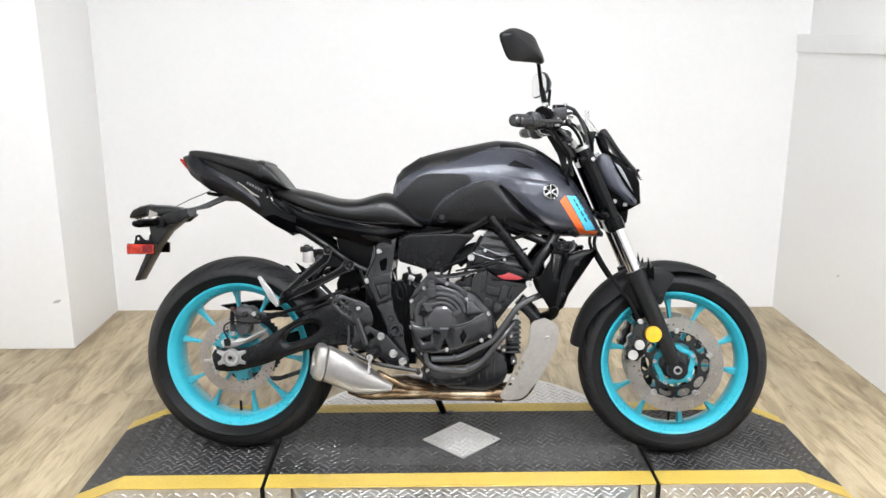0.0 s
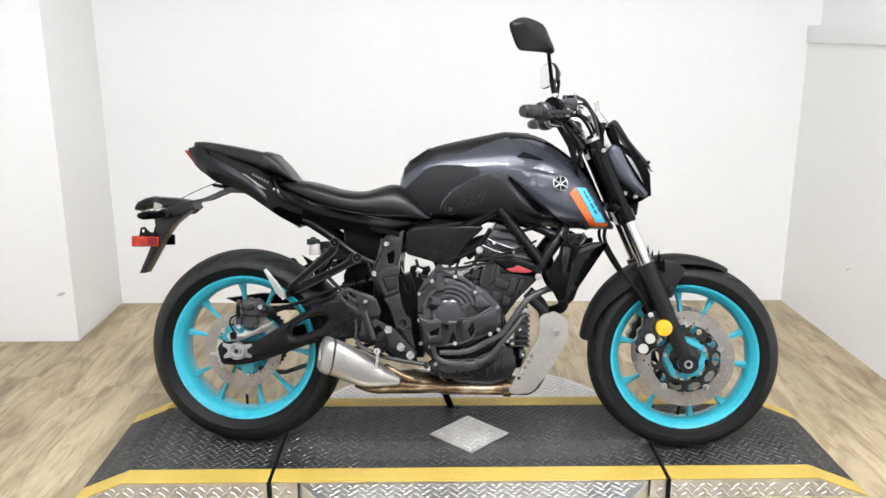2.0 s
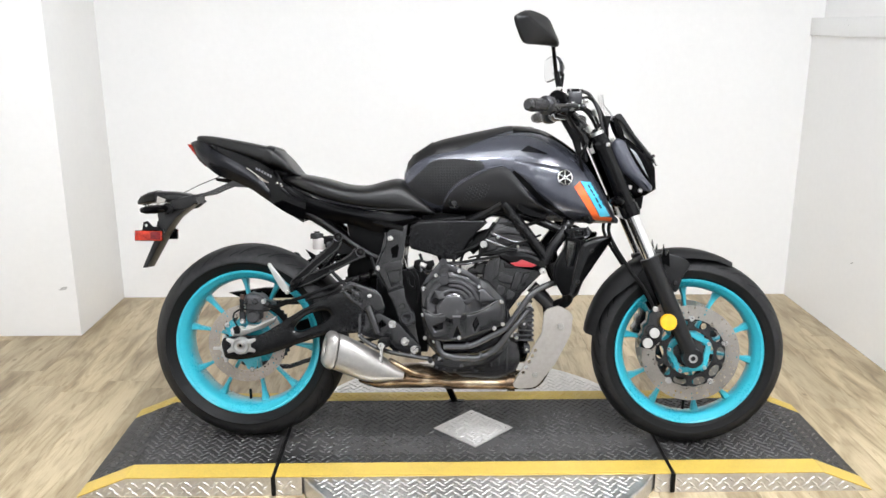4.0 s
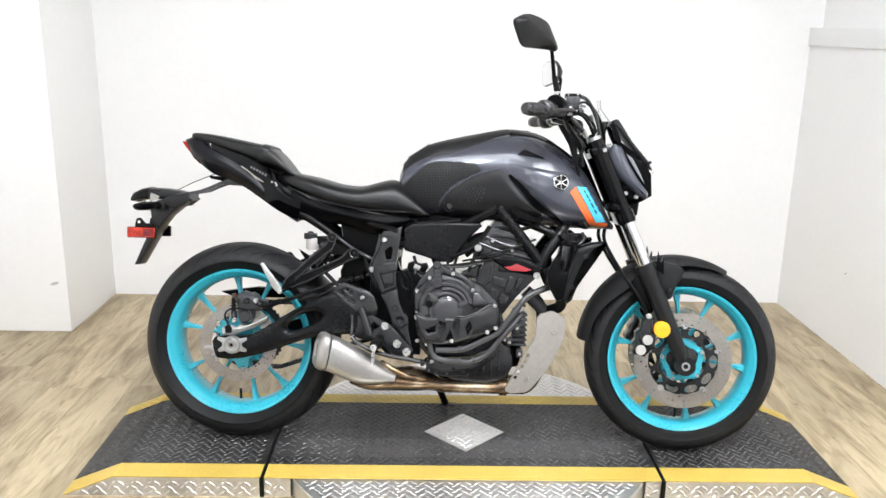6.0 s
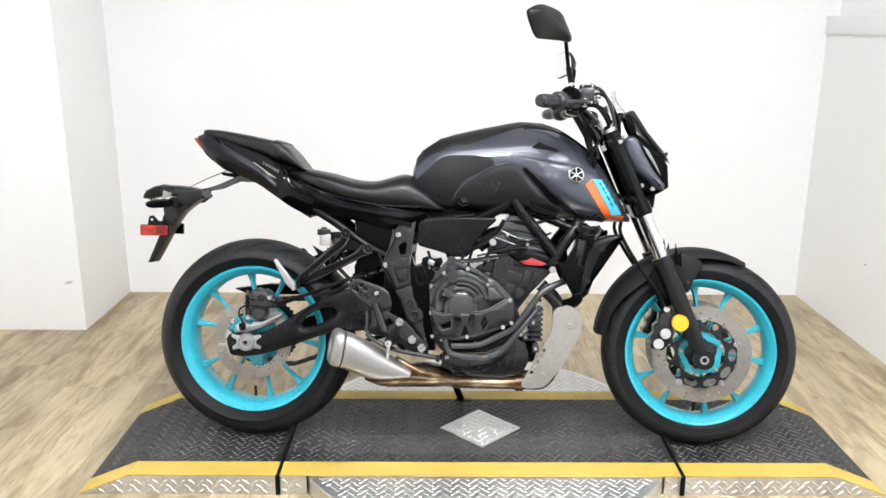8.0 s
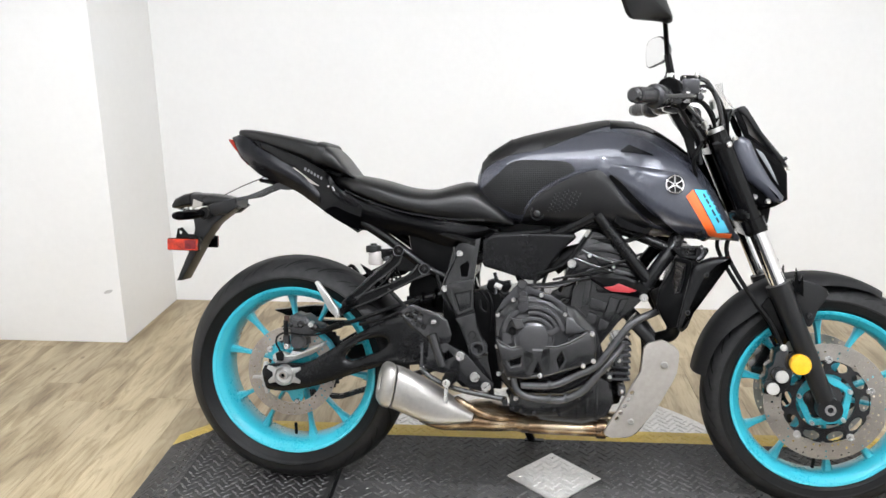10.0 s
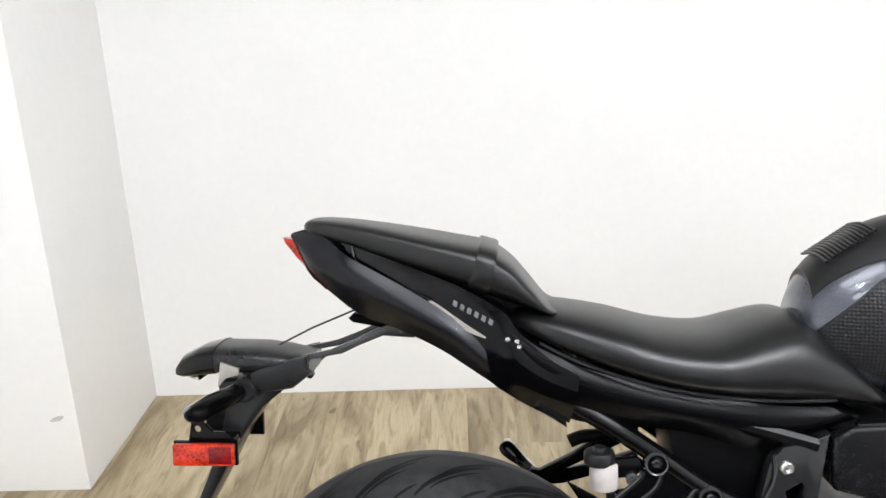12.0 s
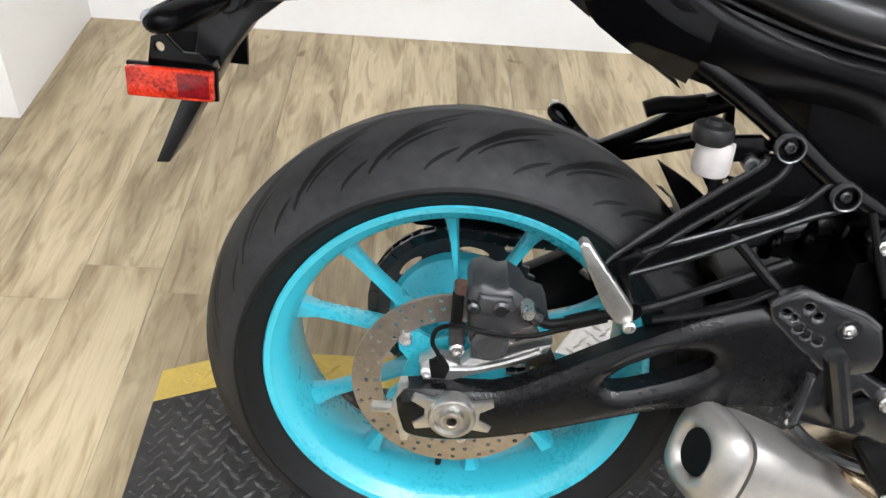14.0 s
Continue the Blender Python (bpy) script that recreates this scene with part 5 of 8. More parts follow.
for k in range(7):
    part("fin", box(0.860, 0.906, -0.086, 0.086, 0.330 + 0.0155 * k, 0.336 + 0.0155 * k, 0.001), M_CAST2, oil_cooler)
for pts in ([(0.628, -0.155, 0.322), (0.66, -0.156, 0.323), (0.695, -0.157, 0.324), (0.725, -0.157, 0.332), (0.77, -0.157, 0.356), (0.816, -0.157, 0.383), (0.857, -0.153, 0.436), (0.898, -0.145, 0.489), (0.956, -0.12, 0.516), (0.99, -0.09, 0.53)],
            [(0.606, -0.145, 0.365), (0.609, -0.148, 0.335), (0.620, -0.150, 0.305), (0.648, -0.150, 0.291), (0.700, -0.150, 0.287), (0.737, -0.150, 0.289), (0.784, -0.150, 0.314), (0.826, -0.148, 0.366), (0.855, -0.142, 0.401), (0.88, -0.12, 0.43)]):
    part("coolant_hose", tube(pts, 0.0098, 12), M_PIPE, moto, "black coolant hose")
for c, d in (((0.700, -0.160, 0.328), (1, 0, 0.1)), ((0.700, -0.152, 0.291), (1, 0, 0)), ((0.885, -0.15, 0.468), (0.6, 0, 0.8)), ((0.742, -0.152, 0.296), (1, 0, 0.3))):
    part("hose_clamp", lathe([(0.0103, -0.004), (0.0118, -0.004), (0.0118, 0.004), (0.0103, 0.004)], c, 14, d, None, True), M_CAST2, moto, "dark steel hose clamp")

# bolts on the right side of the engine and frame
spots = [((0.565, 0.498), -0.146), ((0.565, 0.419), -0.152), ((0.570, 0.346), -0.142), ((0.599, 0.337), -0.142), ((0.615, 0.280), -0.130), ((0.678, 0.262), -0.09), ((0.675, 0.354), -0.178),
         ((0.781, 0.384), -0.178), ((0.806, 0.397), -0.178), ((0.801, 0.464), -0.178), ((0.735, 0.505), -0.140), ((0.673, 0.552), -0.140), ((0.603, 0.538), -0.140)]
bolts("case_bolt", [(c, y, 0.0058) for c, y in spots], M_STEEL, eng, "bright steel bolt")
bolts("frame_bolt", (((0.747, 0.633), -0.130, 0.011), ((0.925, 0.556), -0.155, 0.010), ((0.460, 0.6485), -0.106, 0.0085), ((0.421, 0.5555), -0.106, 0.0085), ((0.470, 0.387), -0.142, 0.0125), ((0.509, 0.334), -0.142, 0.0125),
                ((0.538, 0.309), -0.142, 0.0125), ((0.372, 0.351), -0.142, 0.007), ((0.3996, 0.4718), -0.1365, 0.0068), ((0.4035, 0.4250), -0.1365, 0.0068)), M_STEEL, moto, "bright steel frame bolt")

# frame
for s in (-1, 1):
    fr = tube([(0.806, s * 0.125, 0.758), (0.87, s * 0.128, 0.678), (0.935, s * 0.130, 0.596)], 0.0165, 14, 0)
    tube([(0.928, s * 0.130, 0.575), (0.955, s * 0.128, 0.625), (0.99, s * 0.118, 0.675), (1.03, s * 0.07, 0.76), (1.035, s * 0.03, 0.83)], 0.0175, 14, 4, fr)
    tube([(0.806, s * 0.122, 0.758), (0.70, s * 0.070, 0.70), (0.55, s * 0.062, 0.655), (0.48, s * 0.062, 0.62)], 0.016, 12, 4, fr)
    tube([(0.99, s * 0.118, 0.675), (0.87, s * 0.10, 0.72), (0.76, s * 0.09, 0.735)], 0.013, 12, 4, fr)
    part("frame_tube", fr, M_SATIN, moto, "black steel frame tubes")
    sf = tube([(0.475, s * 0.088, 0.560), (0.372, s * 0.088, 0.607), (0.303, s * 0.088, 0.655), (0.235, s * 0.085, 0.700), (0.10, s * 0.070, 0.775), (-0.04, s * 0.055, 0.845)], 0.0135, 12, 4)
    tube([(0.50, s * 0.095, 0.675), (0.35, s * 0.085, 0.715), (0.15, s * 0.072, 0.775)], 0.012, 10, 4, sf)
    part("subframe", sf, M_FRAME, moto, "black tubular rear subframe")
part("steering_head", tube([(1.042, 0, 0.925), (1.110, 0, 0.775)], 0.027, 20, 0), M_FRAME, moto, "black steering head")
win = [(0.4610, 0.6150), (0.4800, 0.6270), (0.4850, 0.6200), (0.4800, 0.5900), (0.4660, 0.5880)]
for sy in (-1, 1):
    side = plate([(0.4394, 0.6520), (0.4560, 0.6740), (0.4894, 0.6810), (0.5137, 0.6920), (0.5034, 0.6189), (0.4975, 0.5745), (0.5010, 0.5081), (0.5098, 0.4640), (0.5254, 0.4274), (0.5400, 0.3983), (0.5400, 0.3720), (0.552, 0.320), (0.558, 0.272), (0.536, 0.272), (0.512, 0.318), (0.4960, 0.3565), (0.4814, 0.4106), (0.4579, 0.4693), (0.4378, 0.5131), (0.4165, 0.5346), (0.4096, 0.5567), (0.4200, 0.5720), (0.4299, 0.6091)],
                 -0.104, -0.080, [win], 0.004, seg=2)
    ridge = plate([(0.4500, 0.4790), (0.5040, 0.4990), (0.5098, 0.4640), (0.5254, 0.4274), (0.5370, 0.3850), (0.4970, 0.3740), (0.4830, 0.4106), (0.4640, 0.4550)], -0.110, -0.100, dome=((0.003, 0.003), (0.004, 0.001)))
    frame_rib = plate([(0.4330, 0.5690), (0.4960, 0.5850), (0.5010, 0.5020), (0.4960, 0.4990), (0.4560, 0.4830), (0.4490, 0.5020)], -0.1145, -0.102, [[(0.4490, 0.5440), (0.4905, 0.5530), (0.4920, 0.5110), (0.4640, 0.4985)]], 0.003, seg=2)
    edge = tube([(0.4440, -0.106, 0.6650), (0.4450, -0.107, 0.6320), (0.4290, -0.107, 0.5970), (0.4170, -0.106, 0.5640)], 0.0035, 8, 3)
    for nm, bm2, lb in (("frame_plate", side, "black frame side plate with a slot"), ("plate_ridge", ridge, ""), ("plate_rib", frame_rib, "raised frame around a square recess"), ("plate_panel", plate([(0.4505, 0.5410), (0.4885, 0.5495), (0.4900, 0.5135), (0.4655, 0.5025)], -0.1085, -0.100, bev=0.002), ""), ("plate_stub", lathe([(0, -0.118), (0.0075, -0.118), (0.0095, -0.114), (0.010, -0.104), (0, -0.104)], (0.4976, 0, 0.4391), 16), ""), ("plate_edge", edge, "")):
        if sy > 0:
            bmesh.ops.scale(bm2, vec=(1, -1, 1), verts=bm2.verts)
        part(nm, bm2, M_CAST, moto, lb, sharp=25)
pc = lathe([(0, -0.150), (0.012, -0.150), (0.014, -0.154), (0.018, -0.154), (0.020, -0.149), (0.025, -0.149), (0.0265, -0.146), (0.0265, -0.13), (0, -0.13)], (0.513, 0.036, 0.403), 32)
part("pivot_cap", pc, M_CAST2, moto, "round black pivot cap")

# rider footrest bracket, heel guard and pedal
hb = plate([(0.3125, 0.4927), (0.3260, 0.5060), (0.3434, 0.5131), (0.3747, 0.5025), (0.4088, 0.4920), (0.4342, 0.4754), (0.4466, 0.4434), (0.4426, 0.4211), (0.4104, 0.4093), (0.3836, 0.4185), (0.3504, 0.4468), (0.3187, 0.4751)], -0.136, -0.124,
           [[(xx + 0.0052 * math.cos(q) - 0.001 * math.sin(q), zz + 0.0045 * math.sin(q)) for q in (2 * math.pi * j / 8 for j in range(8))] for xx, zz in ((0.3526, 0.4942), (0.3576, 0.4619), (0.3725, 0.4551), (0.3304, 0.4860), (0.3480, 0.4690), (0.3646, 0.4844), (0.3395, 0.4800))], dome=((0.002, 0.002), (0.002, 0.0006)))
part("heel_guard", hb, M_CAST, moto, "black heel guard with round holes")
# Lighter tube painting in the bright top edge of the guard.
part("guard_edge", tube([(0.316, -0.135, 0.495), (0.328, -0.136, 0.506), (0.3434, -0.136, 0.5125), (0.3747, -0.136, 0.5020), (0.4088, -0.136, 0.4915), (0.432, -0.135, 0.476)], 0.0032, 8, 4), M_CAST2, moto, "guard edge in lighter grey for its highlight")
for c in ((0.3996, 0.4718), (0.4035, 0.4250)):
    part("guard_boss", lathe([(0.0075, -0.134), (0.0075, -0.139), (0.0090, -0.1405), (0.0125, -0.1405), (0.0140, -0.138), (0.0145, -0.130)], (c[0], 0, c[1]), 24), M_CAST, moto, "raised ring round a bolt")
fb = plate([(0.386, 0.430), (0.410, 0.436), (0.4411, 0.414), (0.4894, 0.3884), (0.5263, 0.3476), (0.558, 0.3186), (0.556, 0.302), (0.5455, 0.294), (0.4975, 0.2985), (0.4548, 0.3332), (0.3946, 0.3443), (0.3703, 0.352), (0.366, 0.3641), (0.385, 0.385)], -0.138, -0.122, [[(0.432, 0.372), (0.424, 0.386), (0.438, 0.396), (0.452, 0.384)]], 0.004, seg=2)
part("footrest_bracket", fb, M_CAST, moto, "black cast footrest bracket")
peg = tube([(0.455, -0.15, 0.332), (0.452, -0.19, 0.335), (0.448, -0.235, 0.340)], 0.0125, 12, 0)
box(0.436, 0.464, -0.238, -0.165, 0.342, 0.351, 0.003, peg)
part("rider_footrest", peg, M_RUBBER, moto, "black rubber-topped folding footrest")
tip = tube([(0.447, -0.228, 0.330), (0.445, -0.228, 0.283)], 0.0048, 8, 0)
disc((0.447, 0.337), 0.010, -0.222, -0.240, 12, 0.002, tip)
part("footrest_feeler", tip, M_STEEL, moto, "bright steel feeler pin")
pd = tube([(0.372, -0.15, 0.351), (0.40, -0.155, 0.330), (0.46, -0.156, 0.305), (0.55, -0.158, 0.290), (0.592, -0.160, 0.285)], 0.007, 8, 4)
tube([(0.586, -0.155, 0.284), (0.590, -0.19, 0.285)], 0.008, 8, 0, pd)
part("brake_pedal", pd, M_CAST, moto, "black brake pedal")
part("brake_switch", tube([(0.372, -0.150, 0.42), (0.372, -0.150, 0.38), (0.370, -0.150, 0.355)], 0.005, 8, 0), M_CAST2, moto)
part("rear_master_cylinder", tube([(0.425, -0.148, 0.36), (0.41, -0.146, 0.40), (0.395, -0.142, 0.44)], 0.012, 10, 0), M_CAST, moto)

# passenger footrest bracket
BOSS = ((0.298, 0.651), (0.367, 0.605))
far = plate([(0.134, 0.556), (0.145, 0.563), (0.1566, 0.561), (0.2057, 0.5875), (0.268, 0.6277), (0.305, 0.645), (0.315, 0.590), (0.28, 0.5657), (0.1939, 0.5399), (0.1768, 0.5385), (0.150, 0.546)], 0.100, 0.114, [[(0.191, 0.5600), (0.230, 0.580), (0.2716, 0.5995), (0.300, 0.613), (0.300, 0.592), (0.276, 0.584), (0.232, 0.5705)]], 0.003)
part("footrest_hanger", far, M_FRAME, moto, "black passenger footrest hanger")
part("footrest_loop", tube([(0.150, 0.120, 0.548), (0.128, 0.150, 0.553), (0.104, 0.160, 0.566), (0.100, 0.165, 0.575), (0.112, 0.165, 0.578), (0.135, 0.150, 0.556), (0.154, 0.118, 0.548)], 0.0055, 8, 4), M_FRAME, moto, "black folded footrest hinge")
for s in (-1,):
    up_top = [(0.280, 0.640), (0.2778, 0.6291), (0.2463, 0.6004), (0.2149, 0.5717), (0.1573, 0.5169), (0.148, 0.503)]
    up_low = [(0.306, 0.638), (0.2991, 0.6179), (0.2752, 0.5962), (0.2227, 0.5524), (0.1728, 0.5023)]
    lo_top = [(0.353, 0.6195), (0.3325, 0.5936), (0.3132, 0.5795), (0.2757, 0.5618), (0.2305, 0.5422), (0.1925, 0.5257), (0.1575, 0.5018)]
    lo_low = [(0.382, 0.5930), (0.362, 0.585), (0.3433, 0.5771), (0.291, 0.5498), (0.2308, 0.5176), (0.1699, 0.4911), (0.152, 0.4863)]
    br = plate(up_top + up_low[::-1], -0.097, -0.090, bev=0.001, seg=1)
    plate(lo_top + lo_low[::-1], -0.096, -0.089, bev=0.001, seg=1, bm=br)
    plate([(0.300, 0.640), (0.309, 0.645), (0.352, 0.620), (0.336, 0.597), (0.2904, 0.5962), (0.2848, 0.600)], -0.0955, -0.0885, bev=0.001, seg=1, bm=br)
    tube([(0.292, -0.095, 0.604), (0.270, -0.095, 0.577), (0.245, -0.095, 0.549)], 0.0048, 8, 2, br)
    plate([(0.172, 0.523), (0.186, 0.520), (0.166, 0.484), (0.150, 0.482), (0.144, 0.494), (0.150, 0.508)], -0.1045, -0.088, bev=0.004, seg=2, bm=br)
    for c in BOSS:
        lathe([(0.006, s * 0.080), (0.0140, s * 0.080), (0.0150, s * 0.084), (0.0150, s * 0.104), (0.0130, s * 0.1065), (0.0105, s * 0.1065), (0.0095, s * 0.101), (0.006, s * 0.101)], (c[0], 0, c[1]), 24, closed=True, bm=br)
    part("footrest_hanger", br, M_FRAME, moto, "black passenger footrest hanger", sharp=25)
    # Rims lighter than the arms, so their edge highlights are in the colour.
    for pts in (up_top, up_low, lo_top, lo_low):
        part("hanger_rim", tube([(x, s * 0.0975, z) for x, z in pts], 0.0036, 10, 4), M_CAST, moto, "rounded hanger edge in lighter metal for its highlight")
    hl = plate([(0.0972, 0.5686), (0.1003, 0.5735), (0.1060, 0.5725), (0.1602, 0.5044), (0.1610, 0.4930), (0.1550, 0.4875), (0.1455, 0.4885), (0.1330, 0.5020), (0.1120, 0.5400)], s * 0.174, s * 0.190, bev=0.004, seg=3)
    part("passenger_footrest", hl, M_CASTALU, moto, "bright folded passenger footrest")
    pv = tube([(0.162, s * 0.10, 0.492), (0.163, s * 0.175, 0.494)], 0.010, 12, 0)
    part("footrest_bolt", disc((0.158, 0.488), 0.0065, s * 0.170, s * 0.197, 12, 0.002), M_STEEL, moto, "steel footrest bolt")
    part("footrest_pivot", pv, M_FRAME, moto)
    for c in BOSS:
        # Lighter metal ring that paints in the highlight round each boss.
        part("hanger_ring", lathe([(0.0125, s * 0.1068), (0.0140, s * 0.1078), (0.0156, s * 0.1055), (0.0156, s * 0.0990)], (c[0], 0, c[1]), 28), M_COVER, moto, "lighter ring painted as the boss edge highlight")
    bolts("hanger_bolt", ((BOSS[0], -0.100, 0.0065), (BOSS[1], -0.100, 0.0065)), M_CAST, moto, side=s)
part("passenger_footrest", plate([(0.100, 0.562), (0.103, 0.574), (0.111, 0.575), (0.160, 0.520), (0.158, 0.510), (0.150, 0.508)], 0.196, 0.210, bev=0.004), M_CASTALU, moto, "bright folded passenger footrest")
# far heel rest above the hanger
part("heel_rest", tube([(0.203, 0.105, 0.606), (0.222, 0.105, 0.614), (0.245, 0.103, 0.617), (0.272, 0.100, 0.624)], 0.0105, 12, 3), M_RUBBER, moto, "black rubber heel rest")

# brake fluid reservoir, shock and inner mudguard
rs = lathe([(0, 0.0), (0.0175, 0.0), (0.0195, 0.004), (0.0190, 0.034), (0.018, 0.036), (0, 0.036)], (0.2335, -0.083, 0.6105), 28, (0.0, 0, 1))
res = part("fluid_reservoir", rs, M_FLUID, moto, "frosted plastic fluid reservoir")
cp = lathe([(0, 0.033), (0.0195, 0.033), (0.0205, 0.035), (0.0205, 0.047), (0.0190, 0.050), (0.009, 0.051), (0.008, 0.056), (0, 0.057)], (0.2275, -0.083, 0.6105), 28, (0, 0, 1))
part("reservoir_cap", cp, M_SOFT, res, "ribbed black cap")
part("reservoir_mount", plate([(0.246, 0.626), (0.246, 0.652), (0.275, 0.655), (0.290, 0.645), (0.272, 0.628)], -0.092, -0.080, bev=0.003), M_FRAME, moto)
part("reservoir_bolt", bolt((0.2685, 0.627), -0.094, 0.0085), M_COVER, moto, "satin reservoir bolt")
part("reservoir_hose", tube([(0.242, -0.083, 0.604), (0.25, -0.085, 0.57), (0.30, -0.10, 0.52), (0.38, -0.13, 0.45)], 0.006, 8), M_RUBBER, moto)
spring = [(0.33 + 0.0255 * t / 2 + 0.026 * math.sin(t * 2.2) * 0.4, 0.026 * math.cos(t * 2.2), 0.50 + 0.004 * t + 0.026 * math.sin(t * 2.2)) for t in (k / 4 for k in range(30))]
part("shock_spring", tube(spring, 0.0055, 8, 2), M_FRAME, moto, "black shock absorber spring")
# Plate added as a dark filler, so the gap by the shock stays black.
part("dark_filler", plate([(0.330, 0.592), (0.430, 0.575), (0.430, 0.470), (0.345, 0.482), (0.312, 0.515), (0.310, 0.540)], -0.012, 0.045, bev=0.010, seg=3), M_MATTE, moto, "black filler plate added to darken the gap by the shock")
part("shock_body", tube([(0.31, 0, 0.50), (0.50, 0, 0.56)], 0.018, 14, 0), M_CAST, moto)
mg = []
for k in range(9):
    a = radians(46 - 5.0 * k)
    rr = 0.325 + 0.004 * k
    mg.append([(rr * math.cos(a), yy, 0.308 + (rr - 0.00012 * (yy * 1000) ** 2 * 0.04) * math.sin(a)) for yy in (-0.07, -0.04, 0, 0.04, 0.07)])
mg2 = loft(mg, False, None, False)
ex = bmesh.ops.solidify(mg2, geom=mg2.faces[:], thickness=0.004)
part("mudguard", mg2, M_MATTE, moto, "short black inner mudguard")
for pts in ([(0.186, 0.609), (0.224, 0.588), (0.268, 0.555), (0.262, 0.530), (0.227, 0.548), (0.207, 0.577)], [(0.219, 0.541), (0.259, 0.568), (0.276, 0.552), (0.241, 0.512)]):
    part("mudguard_fin", plate(pts, -0.062, -0.054, bev=0.002), M_PLASTIC, moto, "black pointed mudguard fin")
ck = plate([(0.238, 0.592), (0.262, 0.597), (0.290, 0.592), (0.300, 0.574), (0.276, 0.560), (0.256, 0.566)], -0.056, -0.052,
           [[(xx + 0.0034 * math.cos(q), zz + 0.0034 * math.sin(q)) for q in (2 * math.pi * j / 8 for j in range(8))] for xx, zz in ((0.252, 0.587), (0.263, 0.590), (0.274, 0.589), (0.285, 0.587), (0.259, 0.579), (0.270, 0.580), (0.281, 0.578), (0.267, 0.570), (0.278, 0.569), (0.289, 0.577))], 0.0006)
part("mudguard_stay", ck, M_MATTE, moto, "black stay with round holes")
part("seat_lock_box", plate([(0.33, 0.615), (0.315, 0.705), (0.50, 0.675), (0.50, 0.59), (0.42, 0.575)], -0.07, 0.07, bev=0.01), M_MATTE, moto, "black battery box")
# Gearbox back, widened as an added dark filler for the gaps by the frame.
inner = plate([(0.415, 0.34), (0.415, 0.520), (0.470, 0.540), (0.505, 0.546), (0.530, 0.555), (0.560, 0.548), (0.575, 0.530), (0.575, 0.29), (0.47, 0.29)], -0.08, 0.06, bev=0.006)
part("gearbox_filler", inner, M_MATTE, moto)
for pts in ([(0.40, -0.10, 0.59), (0.42, -0.11, 0.54), (0.44, -0.11, 0.50)], [(0.55, -0.09, 0.60), (0.57, -0.10, 0.55), (0.59, -0.10, 0.55)], [(0.67, -0.09, 0.62), (0.655, -0.11, 0.58), (0.66, -0.12, 0.56)], [(0.69, -0.08, 0.62), (0.675, -0.10, 0.57), (0.68, -0.11, 0.55)],
            [(0.32, -0.12, 0.50), (0.27, -0.125, 0.475), (0.20, -0.125, 0.455)], [(0.62, -0.135, 0.575), (0.68, -0.13, 0.578), (0.76, -0.13, 0.592), (0.84, -0.13, 0.605)]):
    part("cable", tube(pts, 0.0045, 8, 4), M_RUBBER, moto, "black cable")
part("injector_block", plate([(0.530, 0.560), (0.533, 0.578), (0.548, 0.583), (0.572, 0.576), (0.590, 0.580), (0.596, 0.566), (0.585, 0.548), (0.545, 0.546)], -0.10, -0.06, bev=0.005), M_MATTE, moto, "black injector rail block")
part("injector_plug", tube([(0.553, -0.102, 0.570), (0.570, -0.104, 0.563)], 0.0075, 10, 0), M_WHITE, moto, "pale connector plug")
part("injector_plug", tube([(0.556, -0.102, 0.560), (0.556, -0.104, 0.545)], 0.0055, 10, 0), M_CAST2, moto)
for pts in ([(0.512, -0.10, 0.552), (0.524, -0.112, 0.545), (0.538, -0.114, 0.522), (0.536, -0.110, 0.498), (0.520, -0.104, 0.505), (0.514, -0.100, 0.530)], [(0.530, -0.10, 0.556), (0.545, -0.108, 0.530), (0.549, -0.108, 0.490), (0.546, -0.104, 0.450)]):
    part("wiring_loom", tube(pts, 0.0032, 8, 4), M_RUBBER, moto, "thin black wiring")
part("starter_motor", plate([(0.690, 0.540), (0.700, 0.556), (0.722, 0.566), (0.756, 0.580), (0.752, 0.535)], -0.080, 0.09, bev=0.014, seg=3), M_CAST, moto, "black starter motor housing")
part("intake_boot", tube([(0.70, -0.055, 0.615), (0.745, -0.055, 0.650), (0.80, -0.055, 0.660)], 0.024, 14, 3), M_RUBBER, moto, "black rubber intake boot")
for pts in ([(0.66, -0.10, 0.60), (0.70, -0.11, 0.615), (0.74, -0.11, 0.640), (0.78, -0.11, 0.70)], [(0.72, -0.10, 0.56), (0.735, -0.125, 0.60), (0.76, -0.125, 0.63)], [(0.80, -0.10, 0.70), (0.84, -0.125, 0.69), (0.90, -0.125, 0.70), (0.94, -0.12, 0.73)]):
    part("wiring_loom", tube(pts, 0.0055, 8, 4), M_RUBBER, moto, "black wiring loom")
throttle = tube([(0.60, -0.05, 0.60), (0.72, -0.05, 0.64)], 0.026, 16, 0)
tube([(0.60, 0.05, 0.60), (0.72, 0.05, 0.64)], 0.026, 16, 0, throttle)
part("throttle_body", throttle, M_CAST, moto, "black throttle body")
cw = plate([(0.61, 0.555), (0.613, 0.585), (0.624, 0.592), (0.636, 0.584), (0.645, 0.555)], -0.148, -0.13, bev=0.003)
disc((0.624, 0.579), 0.012, -0.14, -0.153, 16, 0.002, cw)
for k in range(3):
    disc((0.628, 0.553 - 0.014 * k), 0.011 + 0.002 * k, -0.14, -0.160 - 0.003 * k, 16, 0.002, cw)
part("clutch_arm", cw, M_CAST2, moto, "grey clutch release arm")
part("clutch_cable", tube([(0.65, -0.135, 0.572), (0.70, -0.135, 0.574), (0.745, -0.13, 0.585)], 0.0035, 8), M_CAST2, moto)

